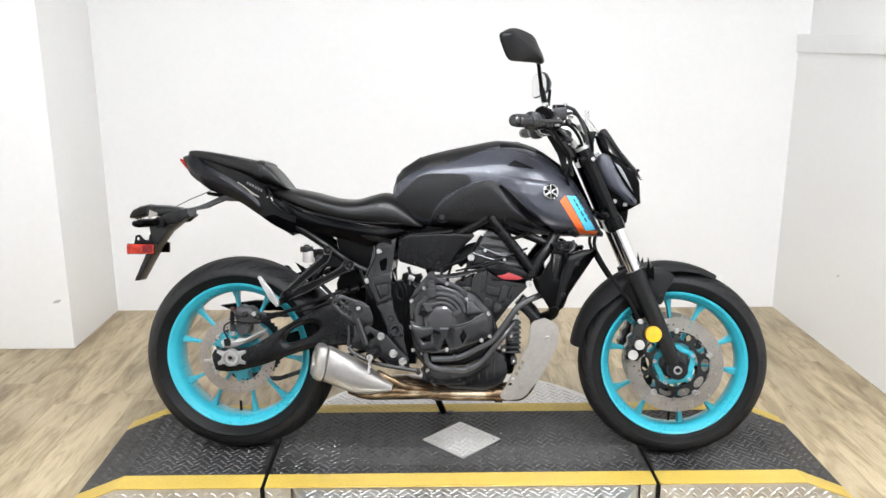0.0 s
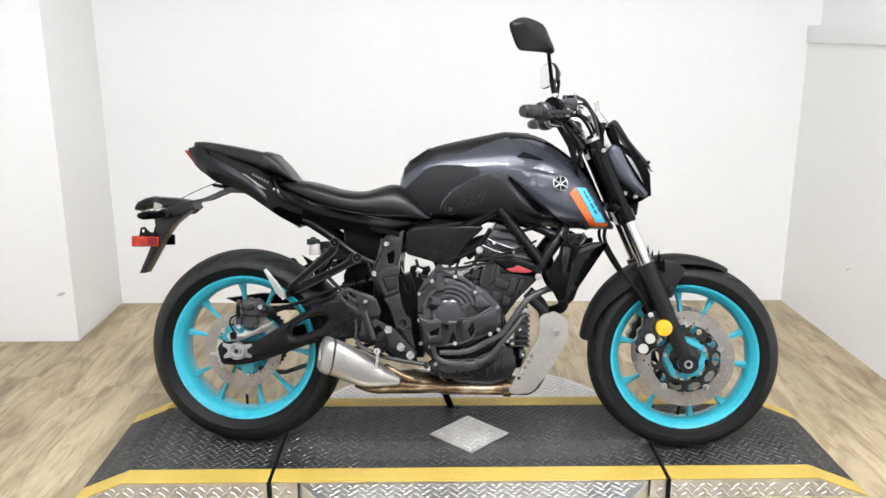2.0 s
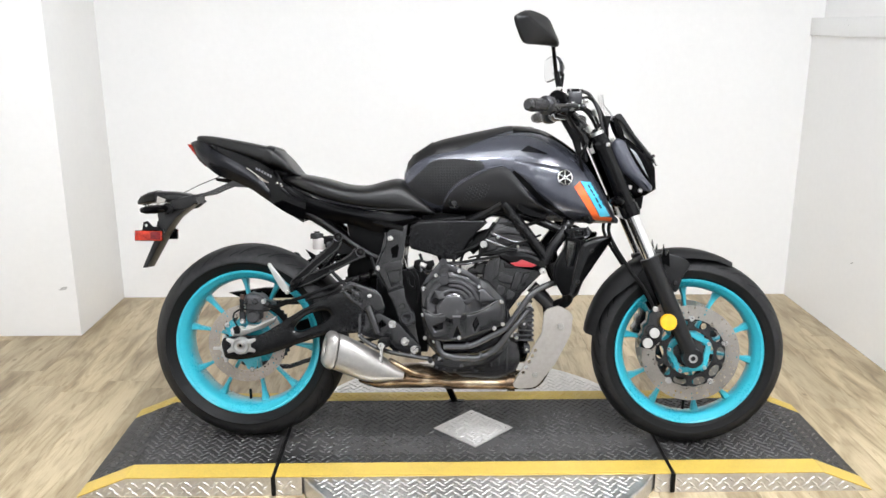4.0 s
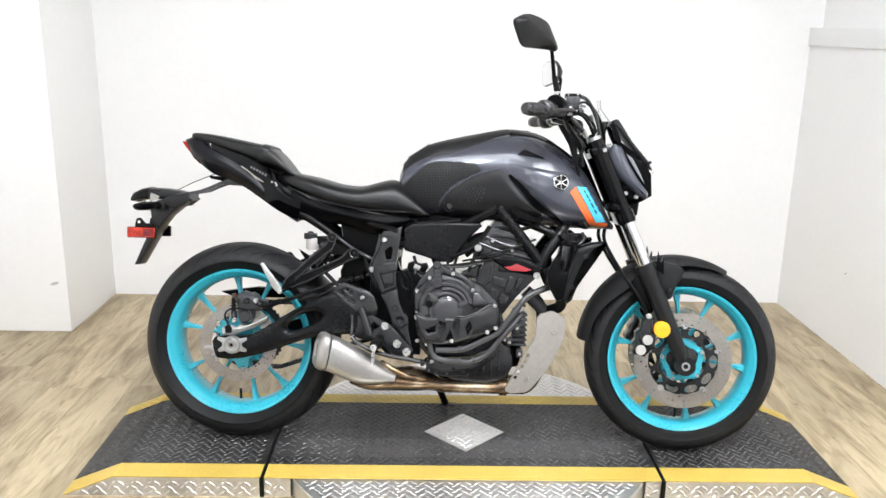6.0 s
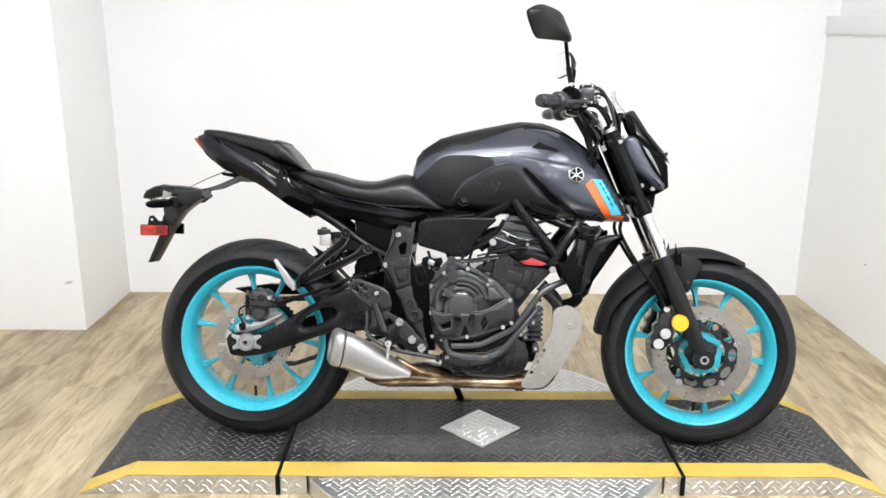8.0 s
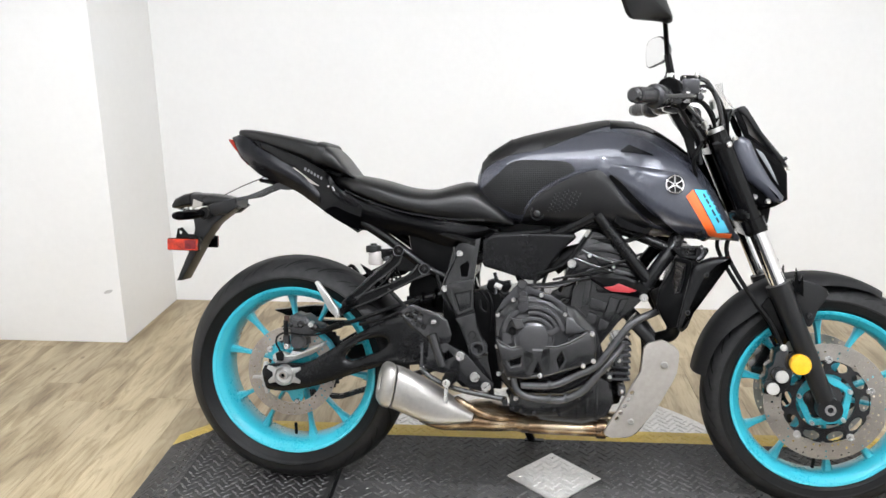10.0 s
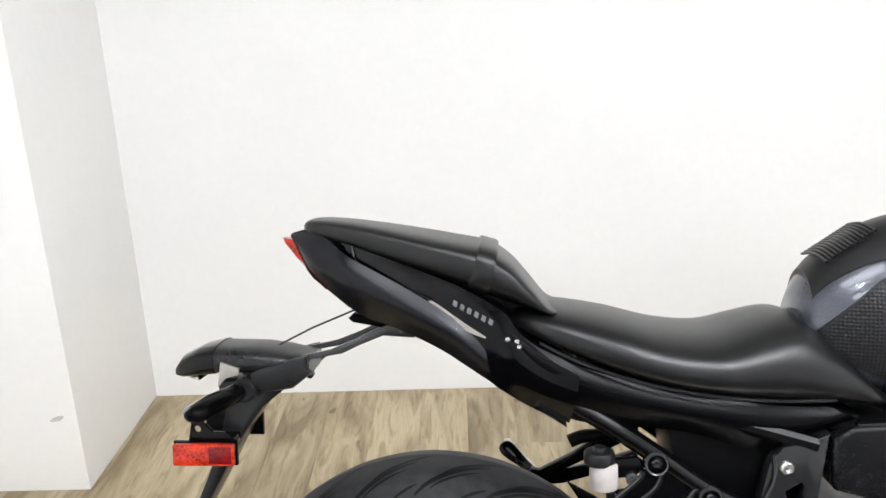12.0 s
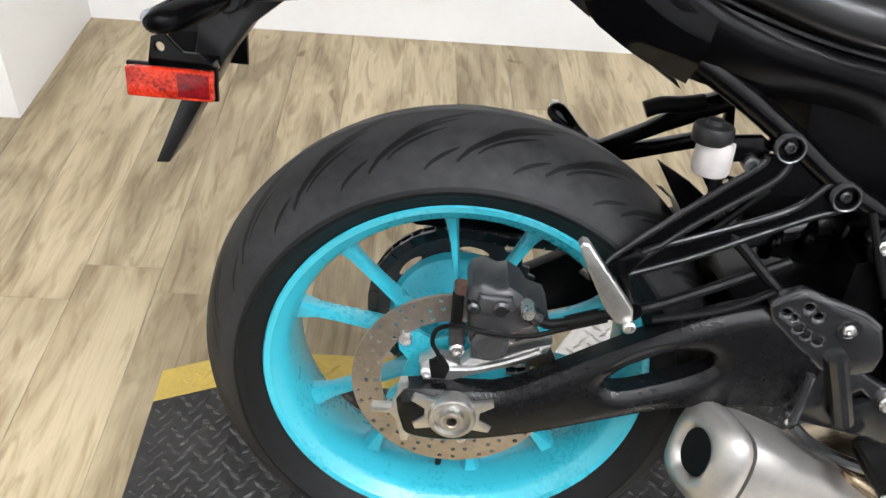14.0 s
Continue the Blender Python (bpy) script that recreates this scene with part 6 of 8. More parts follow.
# air box side cover
ab = plate([(0.518, 0.684), (0.543, 0.700), (0.638, 0.7065), (0.7514, 0.707), (0.7576, 0.698), (0.7228, 0.6644), (0.6999, 0.6339), (0.6745, 0.590), (0.664, 0.583), (0.6296, 0.585), (0.5812, 0.6005), (0.524, 0.616), (0.519, 0.624)], -0.103, -0.02, bev=0.009, seg=4)
part("airbox_cover", ab, M_SATIN, moto, "matt black air box cover")
part("seat_base", plate([(0.12, 0.805), (0.20, 0.772), (0.30, 0.748), (0.40, 0.728), (0.555, 0.712), (0.555, 0.69), (0.40, 0.70), (0.25, 0.72), (0.15, 0.76)], -0.086, 0.086, bev=0.004), M_MATTE, moto, "black seat base")
part("airbox_lip", tube([(0.55, -0.092, 0.697), (0.62, -0.094, 0.703), (0.69, -0.096, 0.712)], 0.008, 8), M_MATTE, moto)
part("airbox", plate([(0.50, 0.62), (0.50, 0.72), (0.74, 0.74), (0.70, 0.63)], -0.02, 0.12, bev=0.012), M_MATTE, moto)

# radiator
core = loft([[(x, -0.132, z), (x + 0.024, -0.132, z), (x + 0.024, 0.132, z), (x, 0.132, z)] for x, z in ((0.988, 0.500), (1.033, 0.678))])
radi = part("radiator", core, M_MATTE, moto, "black finned radiator")
for k in range(26):
    f = k / 25
    part("fin", box(0.985 + 0.045 * f, 1.015 + 0.045 * f, -0.135, 0.135, 0.500 + 0.175 * f, 0.5028 + 0.175 * f), M_CAST, radi)
for s in (-1, 1):
    b = plate([(1.0364, 0.6341), (1.0440, 0.6430), (1.0623, 0.6529), (1.0846, 0.6605), (1.1242, 0.6645), (1.1285, 0.6564), (1.0991, 0.6320), (1.0713, 0.5979), (1.0532, 0.5513), (1.0303, 0.4876), (1.0173, 0.4758), (1.0048, 0.4837), (1.0114, 0.5218), (1.0284, 0.5992)], -0.164, -0.134, dome=((0.003, 0.005), (0.005, 0.003), (0.007, 0.001)))
    c = plate([(0.9598, 0.5739), (0.9750, 0.6030), (0.9890, 0.6269), (0.9986, 0.6594), (1.0368, 0.6508), (1.0375, 0.6327), (1.0218, 0.5551), (1.0096, 0.4870), (0.9867, 0.4803), (0.9691, 0.5108), (0.9571, 0.5386)], -0.152, -0.128, [[(0.9990, 0.6480), (1.0233, 0.6422), (1.0219, 0.6114), (1.0127, 0.5719), (0.9992, 0.5686), (0.9945, 0.5964)]], dome=((0.003, 0.004), (0.006, 0.002)))
    pk = plate([(0.9876, 0.6796), (1.0240, 0.6862), (1.0576, 0.6872), (1.0620, 0.6640), (1.0483, 0.6535), (1.0100, 0.6570)], -0.150, -0.120, [[(1.0200, 0.6790), (1.0470, 0.6800), (1.0440, 0.6640), (1.0230, 0.6630)]], 0.004, seg=2)
    for bm2, nm, mt in ((b, "radiator_shroud", M_SATIN), (c, "radiator_side", M_MATTE), (pk, "shroud_block", M_SATIN)):
        if s > 0:
            bmesh.ops.scale(bm2, vec=(1, -1, 1), verts=bm2.verts)
        part(nm, bm2, mt, radi, "matt black radiator shroud" if nm == "radiator_shroud" else "")
    bolts("shroud_bolt", (((1.0686, 0.6197), -0.172, 0.0075), ((1.0279, 0.5255), -0.172, 0.0075), ((1.0630, 0.6750), -0.152, 0.007)), M_CAST, radi, side=s, h=0.003)
part("shroud_lip", tube([(1.056, -0.146, 0.689), (1.062, -0.150, 0.676), (1.058, -0.152, 0.663), (1.048, -0.154, 0.655)], 0.0045, 10, 4), M_CAST2, radi, "light grey shroud lip")
part("shroud_seam", tube([(1.0380, -0.160, 0.630), (1.0290, -0.162, 0.598), (1.0125, -0.162, 0.520), (1.0065, -0.160, 0.488)], 0.0028, 8, 3), M_CAST, radi)
part("radiator_hose", tube([(0.955, -0.12, 0.575), (0.975, -0.12, 0.53), (1.0, -0.11, 0.50), (1.005, -0.09, 0.46), (0.975, -0.06, 0.44)], 0.017, 12), M_RUBBER, moto, "black radiator hose")
part("horn", lathe([(0, -0.01), (0.035, -0.01), (0.038, 0.0), (0.03, 0.012), (0, 0.014)], (1.07, -0.11, 0.735), 24, (0.6, -0.6, 0)), M_CAST, moto, "black horn")

# side stand
ss = tube([(0.59, 0.11, 0.24), (0.62, 0.17, 0.155), (0.652, 0.262, 0.056)], 0.012, 12, 0)
box(0.632, 0.690, 0.250, 0.292, 0.045, 0.056, 0.003, ss)
part("side_stand", ss, M_FRAME, moto, "black side stand")

# fuel tank and its covers
T = [(0.496, 0.856, 0.765, 0.048), (0.512, 0.888, 0.750, 0.064), (0.555, 0.924, 0.735, 0.080), (0.60, 0.946, 0.728, 0.089), (0.67, 0.964, 0.722, 0.098), (0.75, 0.981, 0.715, 0.116), (0.83, 0.995, 0.712, 0.137),
     (0.90, 0.988, 0.710, 0.153), (0.95, 0.970, 0.704, 0.153), (1.00, 0.940, 0.700, 0.147), (1.05, 0.899, 0.698, 0.135), (1.09, 0.848, 0.697, 0.120), (1.125, 0.785, 0.697, 0.102), (1.15, 0.728, 0.697, 0.084)]
tb = loft([sect(x, zt, zb, hw, 2.15, 3.0, 48, 0.42) for x, zt, zb, hw in stations(T, 4)])
bmesh.ops.recalc_face_normals(tb, faces=tb.faces)
tree = BVHTree.FromBMesh(tb)
tank = part("fuel_tank", tb, M_PAINT, moto, "slate metallic painted fuel tank", sharp=50)


def top_skin(x0, x1, half, off, thick, nx=24, ny=10):
    """A strip along the ridge of the tank."""
    b = bmesh.new()
    up, dn = [], []
    for i in range(nx + 1):
        x = x0 + (x1 - x0) * i / nx
        ru, rd = [], []
        for j in range(ny + 1):
            y = half(x) * (2 * j / ny - 1)
            hit = tree.ray_cast(Vector((x, y, 1.3)), Vector((0, 0, -1)), 1)[0]
            z = hit.z if hit else 0.85
            e = abs(2 * j / ny - 1)
            ru.append(b.verts.new((x, y, z + off * (1 - 0.6 * e ** 4))))
            rd.append(b.verts.new((x, y, z - thick)))
        up.append(ru)
        dn.append(rd)
    for i in range(nx):
        for j in range(ny):
            b.faces.new((up[i][j], up[i + 1][j], up[i + 1][j + 1], up[i][j + 1]))
            b.faces.new((dn[i][j], dn[i][j + 1], dn[i + 1][j + 1], dn[i + 1][j]))
        b.faces.new((up[i][0], dn[i][0], dn[i + 1][0], up[i + 1][0]))
        b.faces.new((up[i][ny], up[i + 1][ny], dn[i + 1][ny], dn[i][ny]))
    for j in range(ny):
        b.faces.new((up[0][j], up[0][j + 1], dn[0][j + 1], dn[0][j]))
        b.faces.new((up[nx][j], dn[nx][j], dn[nx][j + 1], up[nx][j + 1]))
    return b


part("tank_top_cover", top_skin(0.506, 0.8335, lambda x: 0.046 + 0.02 * math.sin(math.pi * (x - 0.50) / 0.33) + 0.012 * (x - 0.50) / 0.33, 0.008, 0.006), M_SOFT, tank, "matt black tank top cover")
part("tank_nose_cover", top_skin(0.834, 1.045, lambda x: 0.072 - 0.02 * (x - 0.83) / 0.2, 0.008, 0.006), M_GLOSS, tank, "gloss black tank nose cover")
part("filler_cap", lathe([(0, 0), (0.034, 0), (0.034, 0.003), (0.030, 0.005), (0.024, 0.005), (0.022, 0.003), (0, 0.003)], (0.868, 0, 0.9925), 32, (-0.05, 0, 1)), M_CAST2, tank, "dark fuel filler cap")
ribs = None
for k in range(14):
    f = k / 13
    x, z = 0.524 + 0.060 * f, 0.903 + 0.040 * f
    ribs = tube([(x, -0.045, z), (x - 0.001, 0, z + 0.006), (x, 0.045, z)], 0.0022, 6, 3, ribs)
part("cover_ribs", ribs, M_SOFT, tank)

for s in (-1, 1):
    part("knee_pad", skin(tree, [(0.507, 0.811), (0.538, 0.780), (0.600, 0.752), (0.622, 0.756), (0.644, 0.797), (0.672, 0.826), (0.745, 0.864)],
                          [(0.508, 0.816), (0.548, 0.853), (0.592, 0.889), (0.660, 0.893), (0.730, 0.888), (0.748, 0.868)], 0.0035, 0.008, 28, 10, s), M_PAD, tank, "textured black rubber knee pad")
    pan = part("side_panel", skin(tree, [(0.615, 0.728), (0.66, 0.724), (0.705, 0.727), (0.78, 0.727), (0.84, 0.724), (0.93, 0.732)],
                                  [(0.630, 0.768), (0.655, 0.800), (0.700, 0.829), (0.752, 0.855), (0.812, 0.867), (0.875, 0.79), (0.935, 0.738)], 0.007, 0.02, 30, 10, s, bulge=0.005), M_SOFT, tank, "matt black tank side panel")
    dots = bmesh.new()
    for row in range(7):
        for k in range(7):
            x, z = 0.683 + 0.0095 * k + 0.0035 * row, 0.764 + 0.0085 * row + 0.0040 * (k % 2) - 0.001 * k
            if not 0 < (z - 0.757) - 0.25 * (x - 0.70) < 0.052:
                continue
            hp = tree.ray_cast(Vector((x, -1, z)), Vector((0, 1, 0)), 1.2)[0]
            if hp:
                lathe([(0, -0.0012), (0.0014, -0.0010), (0.0026, 0.0004), (0.0026, 0.004)], (x, hp.y - 0.0122, z), 8, bm=dots)
    if s > 0:
        bmesh.ops.scale(dots, vec=(1, -1, 1), verts=dots.verts)
    part("raised_dots", dots, M_CAST2, pan, "raised grip dots", kind="stuff")
    edge = []
    for x, z in ((0.618, 0.735), (0.630, 0.768), (0.655, 0.801), (0.700, 0.831), (0.752, 0.857), (0.806, 0.869)):
        hp = tree.ray_cast(Vector((x, -1, z)), Vector((0, 1, 0)), 1.2)[0]
        edge.append((x - 0.002, s * (abs(hp.y) + 0.004), z + 0.003))
    part("panel_rim", tube(edge, 0.0034, 8, 4), M_PAINT, tank, "slate painted rim of the side panel")
    part("side_wing", skin(tree, [(0.826, 0.866), (0.86, 0.838), (0.905, 0.800), (0.955, 0.757), (1.005, 0.717), (1.07, 0.700), (1.15, 0.699)],
                           [(0.836, 0.884), (0.89, 0.880), (0.95, 0.872), (1.01, 0.862), (1.06, 0.845), (1.11, 0.79), (1.152, 0.712)], 0.014, 0.026, 34, 12, s, bulge=0.006), M_PAINT, tank, "slate metallic air intake wing")
    part("wing_lip", skin(tree, [(0.83, 0.852), (0.875, 0.800), (0.93, 0.748), (0.99, 0.717)], [(0.838, 0.862), (0.885, 0.812), (0.945, 0.757), (1.005, 0.722)], 0.012, 0.02, 20, 3, s), M_PLASTIC, tank, "black intake lip")
    part("under_wing", skin(None, [(0.848, 0.742), (0.875, 0.725), (0.93, 0.713)], [(0.850, 0.758), (0.885, 0.742), (0.935, 0.722)], 0.0, 0.02, 12, 3, s, base=-0.150), M_MATTE, tank)
    part("decal", skin(tree, [(1.034, 0.826), (1.064, 0.776), (1.098, 0.719)], [(1.066, 0.824), (1.097, 0.773), (1.128, 0.722)], 0.0216, 0.004, 16, 4, s, False), M_SKY, tank, "sky blue stripe decal")
    part("decal", skin(tree, [(1.014, 0.808), (1.048, 0.756), (1.080, 0.709), (1.132, 0.706)], [(1.031, 0.826), (1.061, 0.776), (1.094, 0.722), (1.136, 0.717)], 0.0212, 0.004, 18, 4, s, False), M_ORANGE, tank, "orange stripe decal")
    for k, (a0, a1) in enumerate(((0.10, 0.19), (0.22, 0.33), (0.36, 0.41), (0.46, 0.60), (0.64, 0.76))):
        x0, z0 = 1.046 + 0.064 * a0, 0.824 - 0.106 * a0
        x1, z1 = 1.046 + 0.064 * a1, 0.824 - 0.106 * a1
        for dx, dz in ((0.002, 0.0012), (0.012, 0.0073)):
            q = skin(tree, [(x0 + dx, z0 + dz), (x1 + dx, z1 + dz)], [(x0 + dx + 0.0045, z0 + dz + 0.0027), (x1 + dx + 0.0045, z1 + dz + 0.0027)], 0.0222, 0.003, 3, 1, s, False)
            part("print_bar", q, M_INK, tank, "dark printed bar")
for s in (-1, 1):
    # Dark patch laid on the paint for the shade in a small recess.
    part("dent_shade", skin(tree, [(0.857, 0.917), (0.90, 0.911), (0.935, 0.906)], [(0.862, 0.922), (0.878, 0.934), (0.936, 0.909)], 0.0025, 0.004, 12, 4, s, False), M_COWL, tank, "dark patch painted for a shaded recess in the tank")
em = Vector((0.985, 0, 0.836))
hit = tree.ray_cast(Vector((em.x, -1, em.z)), Vector((0, 1, 0)), 1.2)
for s in (-1, 1):
    c = Vector((em.x, s * (abs(hit[0].y) + 0.0225), em.z))
    nrm = Vector((hit[1].x, s * abs(hit[1].y), hit[1].z))
    ring = lathe([(0.0195, 0), (0.0235, 0), (0.0235, 0.003), (0.0215, 0.0042), (0.0195, 0.003)], c, 36, nrm, closed=True)
    u = nrm.cross((0, 0, 1)).normalized()
    v = nrm.cross(u)
    for k in range(6):
        a = math.pi * k / 3 + math.pi / 6
        d = math.cos(a) * u + math.sin(a) * v
        tube([c + nrm * 0.002 + d * 0.002, c + nrm * 0.002 + d * 0.020], 0.0024 if k % 2 else 0.0036, 6, 0, ring)
    part("emblem", ring, M_CHROME, tank, "round silver emblem")
    part("emblem_disc", lathe([(0, -0.008), (0.020, -0.008), (0.020, 0.0012), (0, 0.0012)], c, 32, nrm), M_GLOSS, tank)
bt = bolt((0.656, 0.757), -0.0965, 0.010, None, 0.004)
bt = lathe([(0.011, -0.0925), (0.017, -0.0985), (0.019, -0.0965), (0.019, -0.0865), (0.011, -0.0865)], (0.656, 0, 0.757), 20, closed=True, bm=bt)
part("panel_bolt", bt, M_CAST, tank, "dark panel bolt")
part("pad_clip", bolt((0.600, 0.764), -0.0805, 0.006, None, 0.003), M_CAST2, tank)

# seats
S = [(0.112, 0.838, 0.822, 0.048), (0.130, 0.846, 0.812, 0.070), (0.175, 0.846, 0.792, 0.092), (0.245, 0.834, 0.766, 0.111), (0.316, 0.816, 0.746, 0.118), (0.380, 0.812, 0.735, 0.119), (0.430, 0.825, 0.728, 0.115), (0.470, 0.834, 0.722, 0.110), (0.500, 0.826, 0.720, 0.105),
     (0.545, 0.788, 0.720, 0.096), (0.580, 0.748, 0.720, 0.088), (0.595, 0.736, 0.722, 0.076)]
seat = part("rider_seat", loft([sect(x, zt, zb, hw, 2.6, 3.2, 40, 0.40) for x, zt, zb, hw in stations(S, 5)]), M_VINYL, moto, "black vinyl rider seat", sharp=60)
part("seat_piping", tube([(0.15, -0.086, 0.806), (0.20, -0.100, 0.784), (0.28, -0.112, 0.760), (0.36, -0.1155, 0.745), (0.44, -0.112, 0.737), (0.52, -0.102, 0.735)], 0.0022, 6), M_VINYL, seat)
P = [(-0.172, 0.959, 0.950, 0.012), (-0.158, 0.966, 0.944, 0.034), (-0.11, 0.9635, 0.928, 0.052), (-0.036, 0.9520, 0.902, 0.071), (0.03, 0.9395, 0.882, 0.086), (0.08, 0.9285, 0.864, 0.092), (0.112, 0.910, 0.853, 0.090), (0.14, 0.878, 0.845, 0.086), (0.162, 0.850, 0.838, 0.076), (0.174, 0.843, 0.837, 0.064)]
pil = part("passenger_seat", loft([sect(x, zt, zb, hw, 4.0, 3.0, 40, 0.52) for x, zt, zb, hw in stations(P, 5)]), M_VINYL, moto, "black vinyl passenger seat with a grab strap", sharp=60)
rings = []
for x, zt, zb, hw in [(0.063, 0.9340, 0.868, 0.0895), (0.066, 0.9350, 0.866, 0.0915), (0.086, 0.9290, 0.860, 0.0940), (0.090, 0.9260, 0.861, 0.0925)]:
    rings.append(sect(x, zt, zb, hw, 4.0, 3.0, 40, 0.52, 0.25))
part("grab_strap", loft(rings), M_VINYL, pil, "black vinyl grab strap", sharp=30)

# tail
C = [(-0.170, 0.940, 0.926, 0.006), (-0.14, 0.940, 0.895, 0.024), (-0.09, 0.926, 0.856, 0.040), (0.0, 0.890, 0.822, 0.062), (0.06, 0.862, 0.785, 0.074), (0.12, 0.825, 0.748, 0.080), (0.18, 0.786, 0.712, 0.084), (0.22, 0.760, 0.712, 0.088)]
tail = part("tail_unit", loft([sect(x, zt, zb, hw, 4.5, 2.2, 40, 0.66) for x, zt, zb, hw in stations(C, 4)]), M_GLOSS, moto, "gloss black tail unit", sharp=50)
# upper edge, belly and lower edge of the painted cowl, from its tip forward
COWL = [[(-0.192, -0.004, 0.946), (-0.193, -0.008, 0.942), (-0.191, -0.005, 0.937)], [(-0.160, -0.028, 0.951), (-0.163, -0.040, 0.922), (-0.167, -0.020, 0.893)], [(-0.133, -0.044, 0.940), (-0.134, -0.058, 0.902), (-0.135, -0.034, 0.868)],
        [(-0.100, -0.064, 0.918), (-0.098, -0.076, 0.884), (-0.090, -0.050, 0.838)], [(-0.036, -0.081, 0.886), (-0.037, -0.091, 0.857), (-0.039, -0.066, 0.822)], [(0.022, -0.089, 0.852), (0.022, -0.098, 0.828), (0.018, -0.076, 0.797)],
        [(0.052, -0.092, 0.829), (0.054, -0.099, 0.806), (0.056, -0.080, 0.773)], [(0.080, -0.093, 0.800), (0.083, -0.096, 0.780), (0.088, -0.083, 0.752)]]
# gloss panel between the passenger seat and the cowl, then down to the frame
SIDE = [[(-0.114, -0.051, 0.938), (-0.104, -0.055, 0.925), (-0.097, -0.057, 0.908)], [(-0.036, -0.072, 0.912), (-0.037, -0.075, 0.897), (-0.036, -0.076, 0.876)], [(0.030, -0.085, 0.888), (0.028, -0.087, 0.868), (0.022, -0.086, 0.842)], [(0.073, -0.092, 0.868), (0.068, -0.094, 0.846), (0.056, -0.091, 0.818)],
        [(0.107, -0.097, 0.846), (0.098, -0.099, 0.815), (0.084, -0.090, 0.760)], [(0.124, -0.098, 0.822), (0.118, -0.102, 0.784), (0.108, -0.088, 0.739)], [(0.160, -0.100, 0.790), (0.154, -0.102, 0.755), (0.146, -0.088, 0.717)], [(0.200, -0.102, 0.766), (0.196, -0.102, 0.735), (0.188, -0.088, 0.700)]]
UNDER = [[(0.114, -0.096, 0.828), (0.114, -0.101, 0.816), (0.108, -0.095, 0.790)], [(0.150, -0.096, 0.802), (0.150, -0.102, 0.780), (0.146, -0.090, 0.738)], [(0.20, -0.094, 0.778), (0.20, -0.102, 0.754), (0.19, -0.087, 0.705)], [(0.258, -0.094, 0.760), (0.258, -0.103, 0.734), (0.257, -0.085, 0.695)],
         [(0.32, -0.094, 0.745), (0.325, -0.103, 0.720), (0.34, -0.084, 0.687)], [(0.397, -0.093, 0.732), (0.402, -0.102, 0.706), (0.428, -0.086, 0.664)], [(0.46, -0.090, 0.724), (0.47, -0.098, 0.698), (0.480, -0.084, 0.680)], [(0.52, -0.086, 0.722), (0.54, -0.092, 0.712), (0.560, -0.080, 0.702)]]
sb = shell(SIDE, 0.004, 5, 5)
stree = BVHTree.FromBMesh(sb)
part("gloss_panel", sb, M_GLOSS, tail, "gloss black tail side panel")
part("gloss_panel", shell(SIDE, 0.004, 5, 5, 1), M_GLOSS, tail, "gloss black tail side panel")
for s in (-1, 1):
    part("tail_cowl", shell(COWL, 0.005, 5, 5, s), M_COWL, tail, "dark slate painted tail cowl")
    part("seat_side_panel", shell(UNDER, 0.005, 5, 5, s), M_PLASTIC, tail, "black plastic panel under the seat")
    # Pale metal sliver painted in for a reflection on the gloss edge.
    part("edge_glint", skin(stree, [(0.0037, 0.8649), (0.0208, 0.8481), (0.0504, 0.8261), (0.0802, 0.8148)], [(0.0042, 0.8669), (0.0259, 0.8531), (0.053, 0.8342), (0.0805, 0.8168)], 0.002, 0.004, 16, 3, s), M_SHIELD, tail, "pale sliver painted as a glint on the panel edge")
    part("panel_lip", tube([(-0.098, s * 0.057, 0.931), (-0.092, s * 0.061, 0.911), (-0.080, s * 0.065, 0.8975), (-0.0313, s * 0.0785, 0.8800), (0.0100, s * 0.0860, 0.8640)], 0.0022, 8, 4), M_GLOSS, tail, "gloss rolled panel edge")
    for k in range(6):
        x, z = 0.0375 + 0.0092 * k, 0.8610 - 0.0046 * k
        part("print_bar", skin(stree, [(x, z - 0.0034), (x + 0.0052, z - 0.0064)], [(x + 0.002, z + 0.0034), (x + 0.0072, z + 0.0004)], 0.0012, 0.003, 2, 2, s, False), M_SILVERPRINT, tail, "silver printed bar")
    bolts("panel_screw", [(c, -0.104, 0.0032) for c in ((0.1085, 0.815), (0.1205, 0.8125), (0.1235, 0.8055))], M_CHROME, tail, side=s, h=0.004)
belly = loft([[(x, y * w, z + 0.004 * (1 - y * y)) for y in (-1, -0.5, 0, 0.5, 1)] for x, z, w in ((-0.190, 0.938, 0.006), (-0.166, 0.896, 0.022), (-0.134, 0.871, 0.036), (-0.089, 0.841, 0.052), (-0.038, 0.825, 0.068), (0.020, 0.800, 0.077), (0.088, 0.756, 0.083), (0.146, 0.718, 0.088), (0.185, 0.694, 0.088))], False, None, False)
bmesh.ops.solidify(belly, geom=belly.faces[:], thickness=0.004)
part("tail_belly", belly, M_MATTE, tail, "black tail underside")
lamp = loft([[(x, y * w, z) for y, x, z in ((-1, x1, z1), (-0.6, x0, z0), (0.6, x0, z0), (1, x1, z1))] for x0, z0, x1, z1, w in ((-0.204, 0.940, -0.190, 0.938, 0.012), (-0.200, 0.933, -0.184, 0.930, 0.018), (-0.183, 0.912, -0.172, 0.906, 0.024), (-0.164, 0.890, -0.158, 0.885, 0.029), (-0.152, 0.876, -0.146, 0.877, 0.033), (-0.143, 0.868, -0.140, 0.870, 0.034))], True)
part("tail_lamp", lamp, M_RED, tail, "red tail lamp lens")
